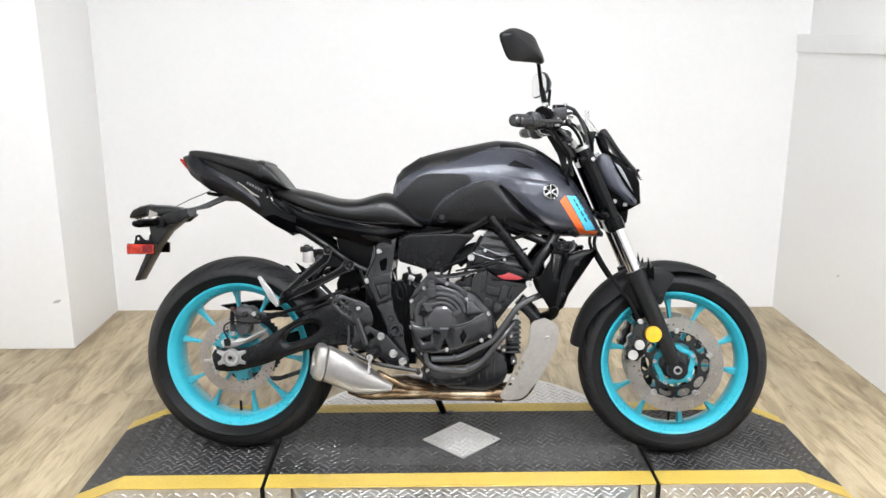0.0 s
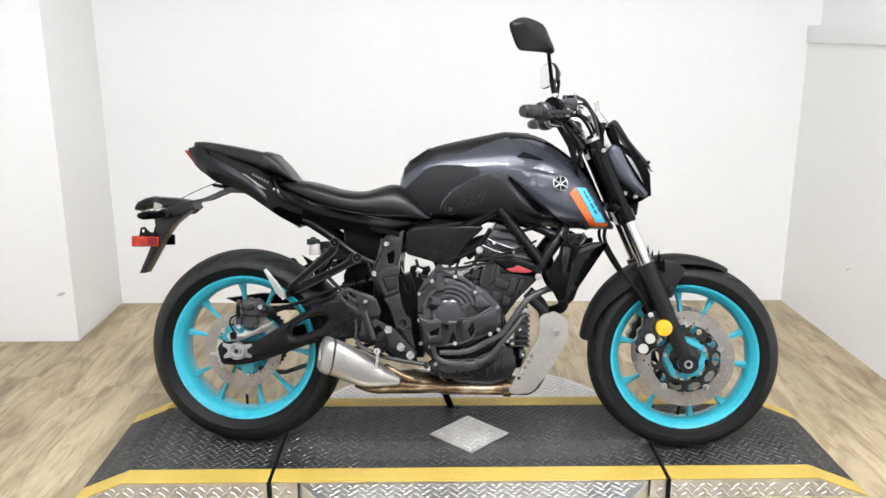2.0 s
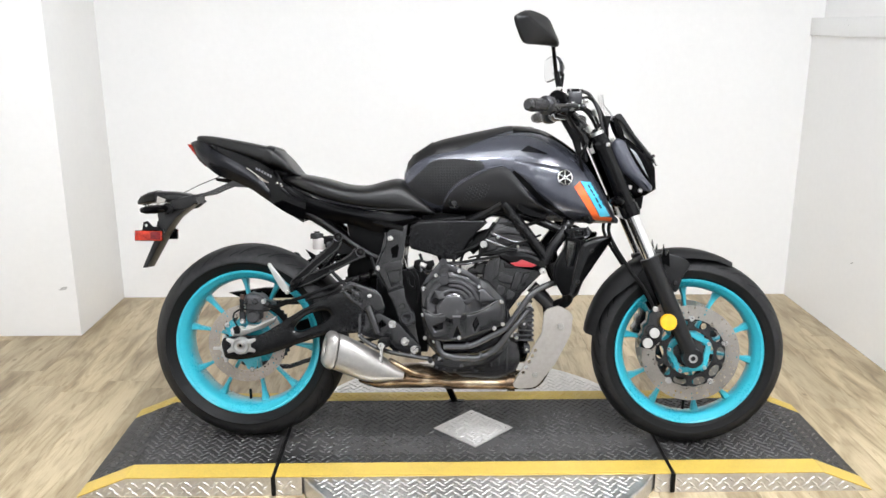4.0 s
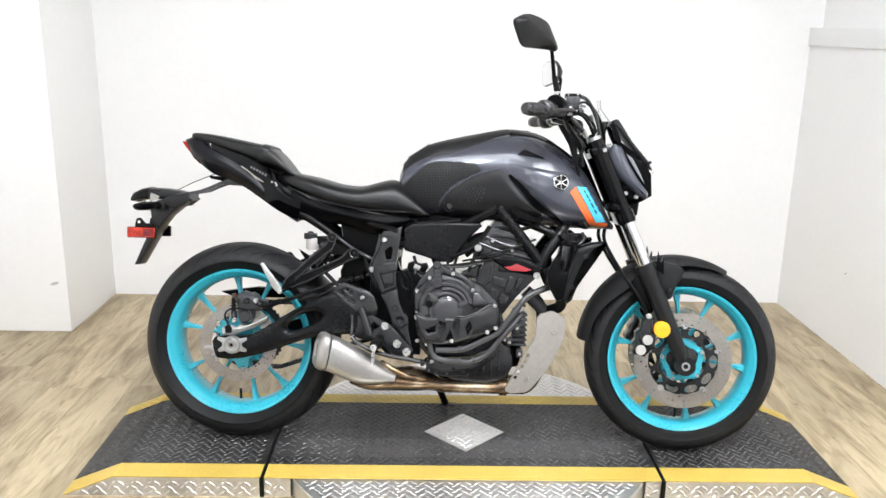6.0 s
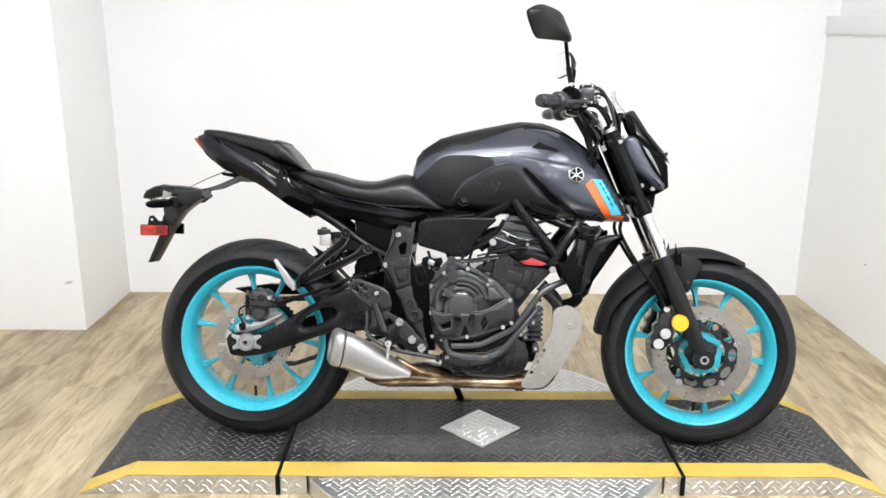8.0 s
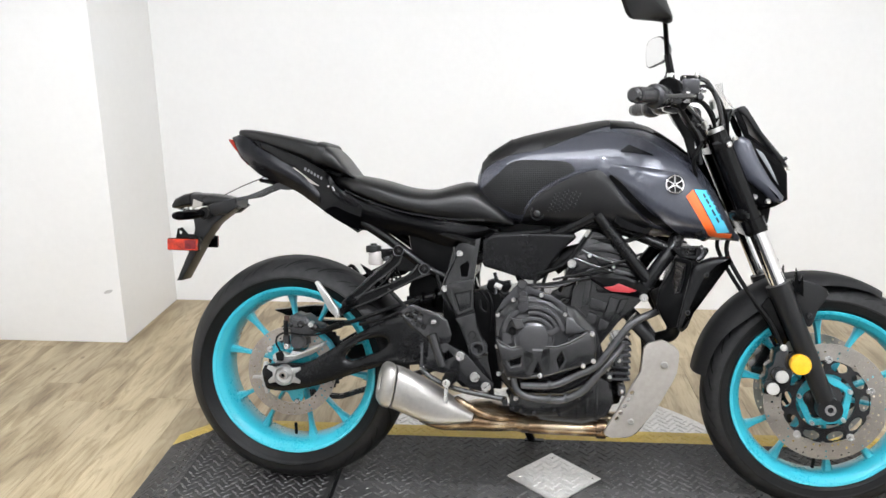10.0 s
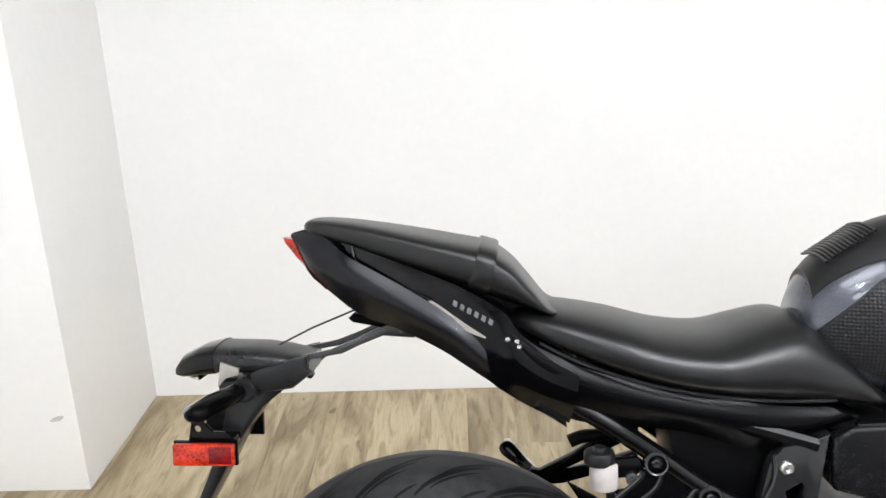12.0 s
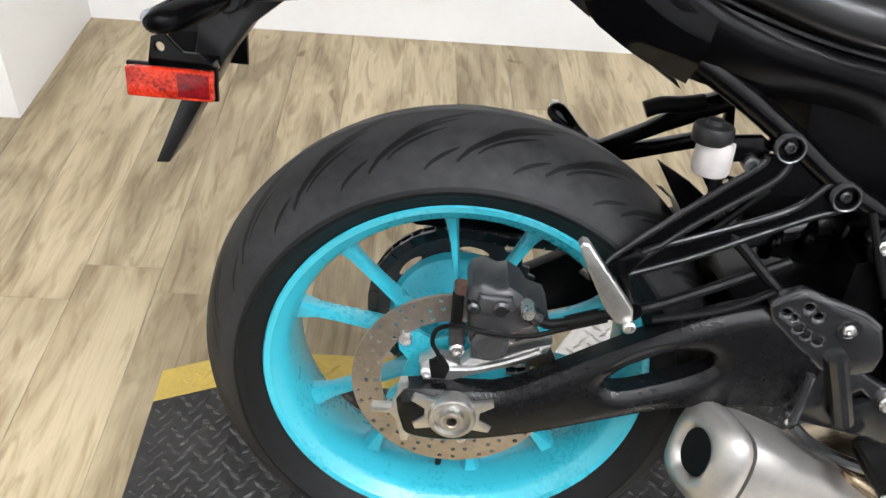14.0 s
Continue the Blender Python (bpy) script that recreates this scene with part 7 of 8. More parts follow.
part("tail_tray", plate([(-0.15, 0.934), (-0.13, 0.944), (0.05, 0.895), (0.16, 0.838), (0.16, 0.82), (0.0, 0.86)], -0.030, 0.030, bev=0.006), M_PLASTIC, tail)

# plate holder
for s in (-1, 1):
    arm = plate([(-0.1760, 0.7700), (-0.1201, 0.7800), (-0.0950, 0.7920), (-0.0622, 0.8050), (-0.0200, 0.8020), (-0.0120, 0.8120), (-0.0440, 0.8260), (-0.0828, 0.8092), (-0.1034, 0.7991), (-0.1371, 0.7858), (-0.1780, 0.7770)], s * 0.028, s * 0.034, bev=0.001)
    part("plate_holder_arm", arm, M_COVER, moto, "satin steel plate holder arm")
part("arm_gusset", plate([(-0.1119, 0.8280), (-0.1070, 0.8320), (-0.0707, 0.8300), (-0.0300, 0.8180), (-0.0300, 0.8050), (-0.0700, 0.8160), (-0.1050, 0.8220)], -0.027, 0.027, bev=0.003), M_PLASTIC, moto, "black pointed holder gusset")
rings = []
for x, zc, hz, hy in [(-0.356, 0.754, 0.006, 0.020), (-0.344, 0.762, 0.015, 0.034), (-0.300, 0.771, 0.019, 0.046), (-0.24, 0.770, 0.018, 0.048), (-0.205, 0.767, 0.016, 0.046), (-0.166, 0.762, 0.012, 0.042)]:
    rings.append(sect(x, zc + hz, zc - hz, hy, 3.0, 4.0, 28, 0.45))
hold = part("plate_holder", loft(rings), M_HOLDER, moto, "black plastic plate holder")
rear_end = [sect(x, zc + hz, zc - hz, hy, 3.0, 4.0, 28, 0.45) for x, zc, hz, hy in [(-0.364, 0.752, 0.007, 0.022), (-0.352, 0.759, 0.0155, 0.034), (-0.325, 0.767, 0.0195, 0.044), (-0.300, 0.771, 0.0205, 0.0475)]]
part("lamp_housing", loft(rear_end), M_GLOSS, hold, "gloss black plate lamp housing")
for sy in (-1, 1):
    part("holder_clip", plate([(-0.293, 0.737), (-0.288, 0.772), (-0.262, 0.763), (-0.264, 0.754), (-0.281, 0.750)], sy * 0.046, sy * 0.052, bev=0.001), M_SHIELD, hold, "grey metal clip")
    part("holder_flank", plate([(-0.2487, 0.7560), (-0.2300, 0.7640), (-0.1690, 0.7790), (-0.1664, 0.7700), (-0.1680, 0.7630), (-0.1600, 0.7564), (-0.1886, 0.7342), (-0.2279, 0.7284), (-0.2452, 0.7358)], sy * 0.040, sy * 0.046, dome=((0.002, 0.003), (0.003, 0.001))), M_HOLDER, hold, "black folded side of the holder")
    part("signal_base", lathe([(0, sy * 0.040), (0.017, sy * 0.040), (0.017, sy * 0.056), (0.014, sy * 0.060), (0, sy * 0.060)], (-0.256, 0, 0.734), 20), M_HOLDER, hold, "round rubber signal base")
blade = plate([(-0.176, 0.752), (-0.205, 0.728), (-0.236, 0.703), (-0.266, 0.662), (-0.300, 0.600), (-0.332, 0.543), (-0.347, 0.542), (-0.328, 0.585), (-0.300, 0.650), (-0.292, 0.690), (-0.300, 0.738), (-0.22, 0.752)], -0.034, 0.034, bev=0.004)
part("mudflap", blade, M_HOLDER, hold, "black plastic mudflap blade")
part("plate_lamp", plate([(-0.348, 0.742), (-0.346, 0.756), (-0.334, 0.760), (-0.330, 0.738)], -0.022, 0.022, bev=0.004), M_CLEAR, hold, "clear plate lamp lens")
for s in (-1, 1):
    hw2 = plate([(-0.3545, 0.6305), (-0.3545, 0.6645), (-0.2650, 0.6645), (-0.2650, 0.6305)], s * 0.058, s * 0.0685, bev=0.003)
    part("reflector_back", hw2, M_PLASTIC, hold)
    lens = plate([(-0.3530, 0.6345), (-0.3515, 0.6325), (-0.2685, 0.6325), (-0.2670, 0.6345), (-0.2670, 0.6610), (-0.2685, 0.6630), (-0.3515, 0.6630), (-0.3530, 0.6610)], s * 0.066, s * 0.0765, bev=0.003, seg=3)
    part("reflector", lens, M_RED, hold, "red rectangular side reflector")
    part("reflector_field", plate([(-0.3020, 0.6355), (-0.3020, 0.6600), (-0.2705, 0.6600), (-0.2705, 0.6355)], s * 0.0745, s * 0.0771, bev=0.0006), M_RED2, hold, "darker half of the red reflector")
    hb2 = plate([(-0.335, 0.664), (-0.330, 0.690), (-0.318, 0.694), (-0.300, 0.676), (-0.282, 0.676), (-0.270, 0.664)], s * 0.055, s * 0.061, [[(-0.322 + 0.005 * math.cos(q), 0.680 + 0.005 * math.sin(q)) for q in (2 * math.pi * j / 8 for j in range(8))]], 0.001)
    part("reflector_bracket", hb2, M_FRAME, hold)
    bridge = box(-0.305, -0.27, min(s * 0.03, s * 0.06), max(s * 0.03, s * 0.06), 0.655, 0.668, 0.002)
    part("reflector_stay", bridge, M_FRAME, hold)
    sg = []
    for t, rx, rz in ((0.0, 0.009, 0.008), (0.18, 0.010, 0.009), (0.24, 0.016, 0.012), (0.55, 0.018, 0.0135), (0.88, 0.016, 0.012), (0.97, 0.012, 0.009), (1.0, 0.006, 0.005)):
        cx, cy, cz = -0.255 - 0.036 * t, s * (0.040 + 0.118 * t), 0.735 - 0.006 * t
        sg.append([(cx + rx * math.cos(a), cy, cz + rz * math.sin(a)) for a in (2 * math.pi * k / 16 for k in range(16))])
    part("turn_signal", loft(sg), M_PLASTIC, hold, "black turn signal")
    tl = []
    for t, rx, rz in ((0.30, 0.014, 0.010), (0.55, 0.016, 0.0115), (0.88, 0.014, 0.010)):
        cx, cy, cz = -0.255 - 0.036 * t - 0.007, s * (0.040 + 0.118 * t), 0.735 - 0.006 * t
        tl.append([(cx + rx * math.cos(a), cy, cz + rz * math.sin(a)) for a in (2 * math.pi * k / 16 for k in range(16))])
    part("signal_lens", loft(tl), M_LENS, hold, "pale turn signal lens")
part("plate_wire", tube([(-0.228, 0.0, 0.780), (-0.17, 0.0, 0.809), (-0.10, 0.0, 0.838)], 0.0014, 6, 0), M_CAST2, hold)
bolts("holder_bolt", (((-0.20, 0.756), -0.043, 0.005), ((-0.165, 0.752), -0.042, 0.005)), M_CAST, hold, h=0.003)

# front fork, turned a little to the right
def along(f, y):
    """A point on a fork leg, f from the top clamp (0) to the axle (1)."""
    return Vector((1.106 + (1.393 - 1.106) * f, y, 0.943 + (0.293 - 0.943) * f))


for s in (-1, 1):
    y = s * 0.104
    f1 = tube([along(-0.04, y), along(0.315, y)], 0.0245, 20, 0)
    leg = part("fork_leg", f1, M_FRAME, moto, "black fork leg with a chrome slider tube", warp=STEER)
    part("fork_cap", tube([along(-0.055, y), along(-0.036, y)], 0.020, 16, 0), M_CASTALU, leg, warp=STEER)
    part("fork_stanchion", tube([along(0.30, y), along(0.56, y)], 0.0205, 24, 0), M_CHROME, leg, "chrome fork tube", warp=STEER)
    lower = tube([along(0.528, y), along(0.565, y)], 0.0305, 20, 0)
    tube([along(0.555, y), along(0.80, y), along(0.97, y)], (0.0275, 0.0225), 20, 2, lower)
    lathe([(0, -0.018), (0.030, -0.018), (0.030, 0.014), (0.027, 0.018), (0, 0.018)], along(1.0, y), 24, (0, 1, 0), lower)
    part("fork_lower", lower, M_SOFT, leg, "black fork lower leg", warp=STEER)
    ax2 = lathe([(0, s * 0.01), (0.013, s * 0.01), (0.013, s * 0.022), (0.008, s * 0.022), (0.007, s * 0.016), (0, s * 0.016)], along(1.0, y), 20, (0, 1, 0))
    part("axle_end", ax2, M_STEEL, leg, warp=STEER)
    # caliper behind the leg
    cal = plate([(1.236, 0.322), (1.234, 0.352), (1.243, 0.365), (1.243, 0.385), (1.256, 0.398), (1.260, 0.428), (1.285, 0.445), (1.305, 0.400), (1.300, 0.345), (1.270, 0.315)], s * 0.050, s * 0.112, bev=0.006, seg=2)
    for c in ((1.268, 0.375), (1.252, 0.343)):
        disc(c, 0.018, s * 0.10, s * 0.122, 20, 0.003, cal)
    cal_ob = part("front_caliper", cal, M_CAST, moto, "black front brake caliper", warp=STEER)
    for c, r in (((1.2755, 0.370), 0.0155), ((1.256, 0.338), 0.0155), ((1.276, 0.443), 0.008)):
        part("caliper_cap", lathe([(0, s * 0.118), (r, s * 0.118), (r, s * 0.126), (r - 0.002, s * 0.128), (0, s * 0.128)], (c[0], 0, c[1]), 24), M_WHITE, cal_ob, "pale round caliper cap", warp=STEER)
    am = lathe([(0, s * 0.120), (0.0245, s * 0.120), (0.0255, s * 0.138), (0.0235, s * 0.1425), (0, s * 0.1445)], (1.3145, 0, 0.4055), 32)
    part("reflector", am, M_AMBER, leg, "round amber side reflector", warp=STEER)
    part("fender_stay", plate([(1.22, 0.53), (1.25, 0.575), (1.30, 0.56), (1.31, 0.47), (1.285, 0.44), (1.26, 0.46)], s * 0.072, s * 0.084, bev=0.003), M_FRAME, moto, warp=STEER)
    hose = tube([(1.275, s * 0.11, 0.44), (1.245, s * 0.11, 0.50), (1.20, s * 0.10, 0.56), (1.155, s * 0.09, 0.63), (1.135, s * 0.08, 0.68), (1.15, s * 0.06, 0.73)], 0.0055, 8)
    part("brake_hose", hose, M_RUBBER, moto, "black front brake hose", warp=STEER)
part("front_axle", tube([(1.394, -0.10, 0.2945), (1.394, 0.10, 0.2945)], 0.012, 16, 0), M_STEEL, moto, warp=STEER)
for f, ht in ((0.005, 0.014), (0.31, 0.020)):
    p = along(f, 0)
    tri = plate([(-0.024, -ht), (-0.024, ht), (0.024, ht), (0.024, -ht)], -0.128, 0.128, bev=0.008)
    part("fork_clamp", tri, M_FRAME, moto, "black fork clamp", warp=STEER @ Matrix.Translation(p) @ Matrix.Rotation(radians(-23.8), 4, "Y"))
bolts("clamp_bolt", (((1.122, 0.940), -0.130, 0.007), ((1.137, 0.955), -0.120, 0.006)), M_STEEL, moto, warp=STEER)
for s in (-1, 1):
    part("fork_collar", tube([along(0.285, s * 0.104), along(0.33, s * 0.104)], 0.0285, 20, 0), M_FRAME, moto, warp=STEER)
    part("fork_guard", plate([(1.292, 0.590), (1.298, 0.640), (1.306, 0.600), (1.314, 0.625), (1.318, 0.570)], s * 0.096, s * 0.112, bev=0.002), M_PLASTIC, moto, warp=STEER)

# front mudguard
rings = []
for k in range(23):
    a = radians(171 - 106 * k / 22)
    R0 = 0.327 - 0.018 * (k / 22) ** 1.5 + 0.010 * math.sin(math.pi * k / 22)
    skirt = 0.030 + 0.020 * math.exp(-((k - 8.5) / 3.5) ** 2) - 0.016 * max(0, (k - 15) / 7)
    w2 = 0.070 * (1 - 0.45 * max(0, (k - 15) / 7) ** 2)
    arc = []
    for t in range(13):
        q = -1 + 2 * t / 12
        rr = R0 - skirt * abs(q) ** 3.2
        arc.append((FRONT.x + rr * math.cos(a), w2 * math.copysign(min(1, abs(q) ** 0.8), q), FRONT.z + rr * math.sin(a)))
    rings.append(arc)
fg = loft(rings, False, None, False)
bmesh.ops.solidify(fg, geom=fg.faces[:], thickness=0.004)
fend = part("front_mudguard", fg, M_GRIP, moto, "matt dark grey front mudguard", warp=STEER, sharp=50)
for s in (-1, 1):
    sk2 = plate([(1.255, 0.560), (1.27, 0.600), (1.30, 0.610), (1.36, 0.598), (1.385, 0.575), (1.362, 0.535), (1.352, 0.500), (1.338, 0.490), (1.322, 0.52), (1.30, 0.545)], s * 0.066, s * 0.082, bev=0.006, smooth=2)
    part("mudguard_side", sk2, M_SOFT, fend, "matt dark grey mudguard side", warp=STEER)
    mb = bolt((1.340, 0.520), -0.084, 0.008, None, 0.004)
    if s > 0:
        bmesh.ops.scale(mb, vec=(1, -1, 1), verts=mb.verts)
    part("mudguard_bolt", mb, M_CAST, fend, warp=STEER)

# handlebar and controls
bar = tube([(0.900, -0.372, 1.046), (0.968, -0.245, 1.050), (1.004, -0.17, 1.045), (1.035, -0.09, 1.022), (1.045, 0, 1.018), (1.035, 0.09, 1.022), (1.004, 0.17, 1.045), (0.968, 0.245, 1.050), (0.900, 0.372, 1.046)], 0.0115, 14, 5)
hbar = part("handlebar", bar, M_FRAME, moto, "black handlebar", warp=BARS)
for s in (-1, 1):
    rz = tube([(1.065, s * 0.045, 0.955), (1.047, s * 0.045, 1.012)], 0.017, 14, 0)
    disc((1.045, 1.018), 0.020, s * 0.033, s * 0.058, 18, 0.003, rz)
    part("handlebar_clamp", rz, M_CAST2, hbar, "dark handlebar riser", warp=BARS)
for s in (-1, 1):
    d = Vector((0.968 - 0.900, s * (0.372 - 0.245) * -1, 0.004)).normalized()
    e = Vector((0.902, s * 0.368, 1.046))
    g = lathe([(0, 0.0), (0.0175, 0.0), (0.0185, 0.004)] + [(0.0183 + dr, 0.010 + 0.010 * k + dk) for k in range(6) for dr, dk in ((0, 0), (0.0009, 0.0015), (0.0009, 0.0055), (0, 0.007))] + [(0.0185, 0.074), (0.0195, 0.078), (0.0270, 0.083), (0.0285, 0.088), (0.0285, 0.112), (0.025, 0.118), (0, 0.120)], e, 24, d)
    part("grip", g, M_CAST2, hbar, "black ribbed rubber grip", warp=BARS)
    part("bar_end", lathe([(0, -0.016), (0.012, -0.016), (0.0165, -0.010), (0.0165, -0.001), (0, -0.001)], e, 20, d), M_CAST, hbar, warp=BARS)
    sw = e + d * 0.155
    swb = lathe([(0, -0.028), (0.021, -0.028), (0.023, -0.022), (0.023, 0.022), (0.020, 0.028), (0, 0.028)], sw, 20, d)
    box(sw.x - 0.006, sw.x + 0.030, sw.y - 0.018, sw.y + 0.018, sw.z - 0.018, sw.z + 0.020, 0.005, swb)
    part("switch_box", swb, M_CAST2, hbar, "black switch box", warp=BARS)
    mc = e + d * 0.195
    mcb = tube([mc + Vector((0.012, s * 0.02, 0.004)), mc + Vector((0.030, -s * 0.035, 0.002))], 0.012, 12, 0)
    box(mc.x - 0.016, mc.x + 0.016, mc.y - 0.013, mc.y + 0.013, mc.z - 0.016, mc.z + 0.018, 0.004, mcb)
    if s < 0:
        box(mc.x + 0.012, mc.x + 0.052, mc.y - 0.026, mc.y + 0.026, mc.z + 0.006, mc.z + 0.042, 0.005, mcb)
    part("lever_perch", mcb, M_CAST2, hbar, "black lever perch", warp=BARS)
    lev = tube([mc + Vector((0.034, s * 0.018, -0.004)), e + d * 0.11 + Vector((0.072, 0, 0.0)), e + d * 0.05 + Vector((0.070, 0, -0.002)), e + Vector((0.062, s * 0.006, -0.004))], (0.0075, 0.0055), 10, 4)
    part("lever", lev, M_CAST, hbar, "black hand lever", warp=BARS)
MIRRORS = ((-1, (0.876, -0.325, 1.244), -42, [(0.966, -0.200, 1.075), (0.961, -0.200, 1.100), (0.951, -0.206, 1.141)], [(0.951, -0.206, 1.138), (0.944, -0.232, 1.170), (0.938, -0.252, 1.200), (0.934, -0.262, 1.214)],
            [(-0.086, 0.012), (-0.07, 0.027), (-0.027, 0.042), (0.05, 0.035), (0.080, 0.006), (0.106, -0.026), (0.098, -0.041), (0.07, -0.041), (0.0, -0.047), (-0.046, -0.048), (-0.070, -0.020)]),
           (1, (0.988, 0.335, 1.233), 13, [(1.008, 0.205, 1.070), (1.009, 0.215, 1.110), (1.010, 0.235, 1.145)], [(1.010, 0.234, 1.143), (1.014, 0.250, 1.170), (1.018, 0.262, 1.195), (1.018, 0.268, 1.205)],
            [(0.09, 0.030), (0.05, 0.045), (-0.03, 0.040), (-0.070, 0.020), (-0.085, 0.0), (-0.08, -0.035), (0.0, -0.041), (0.08, -0.035)]))
for s, c, yaw, low, high, out in MIRRORS:
    st = tube(low, (0.0098, 0.0085), 14, 3)
    tube(high, (0.0062, 0.0054), 12, 3, st)
    mir = part("mirror", st, M_FRAME, hbar, "black mirror with a slim stem")
    mm = Matrix.Translation(Vector(c)) @ Matrix.Rotation(radians(yaw), 4, "Z")
    ring = [(v.x, v.y) for v in curve([(u, v2, 0) for u, v2 in out], 3, True)]
    (ua, va), (ub, vb) = ((-0.058, 0.017), (0.062, -0.030)) if s < 0 else ((-0.04, 0.0), (0.04, 0.0))

    def towards(u, v, k):
        """The point drawn in to the crease of the shell by the part k."""
        w = max(0, min(1, ((u - ua) * (ub - ua) + (v - va) * (vb - va)) / ((ub - ua) ** 2 + (vb - va) ** 2)))
        qu, qv = ua + (ub - ua) * w, va + (vb - va) * w
        return qu + (u - qu) * k, qv + (v - qv) * k

    hollow = [[(h, *towards(u, v, k)) for u, v in ring] for h, k in ((0.0, 0.97), (0.003, 1.0), (0.010, 0.97), (0.020, 0.62), (0.029, 0.20), (0.0305, 0.05))]
    part("mirror_shell", loft(hollow), M_SOFT, mir, "matt black mirror shell", warp=mm, sharp=28)
    part("mirror_face", loft([[(-0.0012, u * 0.93, v * 0.93) for u, v in ring], [(0.0005, u * 0.93, v * 0.93) for u, v in ring]]), M_MIRROR, mir, "mirror glass", warp=mm)
# right-hand controls: throttle housing, master cylinder and clamps
ctl = lathe([(0, -0.016), (0.025, -0.016), (0.028, -0.010), (0.028, 0.012), (0.024, 0.016), (0, 0.016)], (0.955, -0.238, 1.056), 24, (0.44, 0.89, 0))
box(0.948, 0.986, -0.222, -0.195, 1.030, 1.072, 0.006, ctl)
part("throttle_housing", ctl, M_PLASTIC, hbar, "black throttle and switch housing")
part("perch_clamp", plate([(0.956, 1.066), (0.962, 1.086), (0.980, 1.090), (0.986, 1.072), (0.976, 1.060)], -0.206, -0.186, bev=0.003), M_CASTALU, hbar, "bright clamp")
for nm, pts, y0, y1, mt, lb in (("throttle_case", [(0.944, 1.030), (0.940, 1.060), (0.952, 1.080), (0.968, 1.082), (0.978, 1.060), (0.968, 1.032)], -0.232, -0.196, M_CAST, "black throttle case"),
                                ("switch_block", [(0.966, 1.020), (0.962, 1.050), (0.980, 1.062), (1.006, 1.058), (1.012, 1.030), (0.996, 1.012)], -0.200, -0.150, M_MATTE, "black switch block"),
                                ("riser_block", [(1.000, 1.020), (1.016, 1.036), (1.040, 1.030), (1.066, 0.988), (1.080, 0.950), (1.048, 0.940), (1.024, 0.980)], -0.085, -0.045, M_CAST, "dark handlebar riser"),
                                ("cable_cover", [(0.970, 1.020), (0.992, 1.018), (1.020, 0.990), (1.036, 0.950), (1.040, 0.905), (1.026, 0.905), (1.012, 0.950), (0.990, 0.988)], -0.120, -0.096, M_RUBBER, "black cable cover")):
    part(nm, plate(pts, y0, y1, bev=0.006, seg=3), mt, hbar, lb)
part("clamp_cap", lathe([(0, -0.104), (0.014, -0.104), (0.019, -0.098), (0.019, -0.080), (0, -0.080)], (1.020, 0, 1.012), 20), M_CAST2, hbar, "grey bar clamp end")
part("lever_ball", lathe([(0, -0.182), (0.006, -0.181), (0.0095, -0.174), (0.0095, -0.168), (0, -0.160)], (1.035, 0, 1.046), 14), M_CAST2, hbar)
mcy = tube([(0.992, -0.225, 1.052), (1.012, -0.165, 1.050)], 0.012, 14, 0)
box(0.988, 1.024, -0.212, -0.166, 1.056, 1.082, 0.005, mcy)
master = part("brake_master_cylinder", mcy, M_CALIPER, hbar, "dark grey brake master cylinder")
part("reservoir_lid", box(0.984, 1.028, -0.216, -0.162, 1.083, 1.092, 0.003), M_PLASTIC, master, "black lid")
bolts("lid_screw", (((0.992, 1.0875), -0.216, 0.003), ((1.020, 1.0875), -0.216, 0.003)), M_STEEL, master, h=0.002)
part("banjo_bolt", lathe([(0, 0), (0.007, 0), (0.007, 0.014), (0, 0.014)], (1.034, -0.175, 1.062), 10, (1, -0.3, 0)), M_STEEL, master, "steel banjo bolt")
part("lever_pivot", lathe([(0, -0.012), (0.008, -0.012), (0.008, 0.012), (0, 0.012)], (0.998, -0.222, 1.040), 12, (0, 0, 1)), M_STEEL, master)
part("bar_clamp_cap", plate([(1.012, 1.012), (1.018, 1.040), (1.040, 1.046), (1.060, 1.032), (1.052, 1.008), (1.030, 1.002)], -0.062, -0.030, bev=0.004), M_CASTALU, hbar, "bright handlebar clamp cap")
part("cable_guide", tube([(1.045, -0.10, 0.985), (1.060, -0.115, 0.975), (1.072, -0.10, 0.955)], 0.004, 8, 4), M_STEEL, hbar)
for c, d in (((1.022, -0.190, 1.090), (0.3, 0, 1)), ((0.972, -0.196, 1.046), (1, 0.4, -0.6)), ((1.060, -0.118, 0.985), (0.5, 0.3, -0.8)), ((1.078, -0.10, 1.035), (0.4, 0.3, -0.9)), ((1.088, -0.085, 0.95), (0.2, 0.2, -1))):
    part("cable_ferrule", lathe([(0, -0.010), (0.0068, -0.010), (0.0068, 0.010), (0, 0.010)], c, 10, d), M_CASTALU, hbar, "bright cable ferrule")
part("mirror_nut", lathe([(0, -0.006), (0.0105, -0.006), (0.0105, 0.006), (0, 0.006)], (0.962, -0.200, 1.092), 6, (0, 0, 1)), M_CASTALU, hbar, "steel lock nut")
part("upper_bracket", plate([(0.986, 1.036), (1.021, 1.044), (1.045, 1.030), (1.071, 0.992), (1.088, 0.950), (1.062, 0.938), (1.030, 0.971), (1.005, 1.001)], -0.068, 0.060, bev=0.008, seg=3), M_CAST, hbar, "dark handlebar bracket")
part("switch_pod", plate([(0.945, 1.030), (0.952, 1.012), (0.985, 1.005), (1.000, 1.020), (0.992, 1.040), (0.965, 1.046)], -0.185, -0.150, bev=0.006, seg=3), M_GLOSS, hbar, "black switch pod")
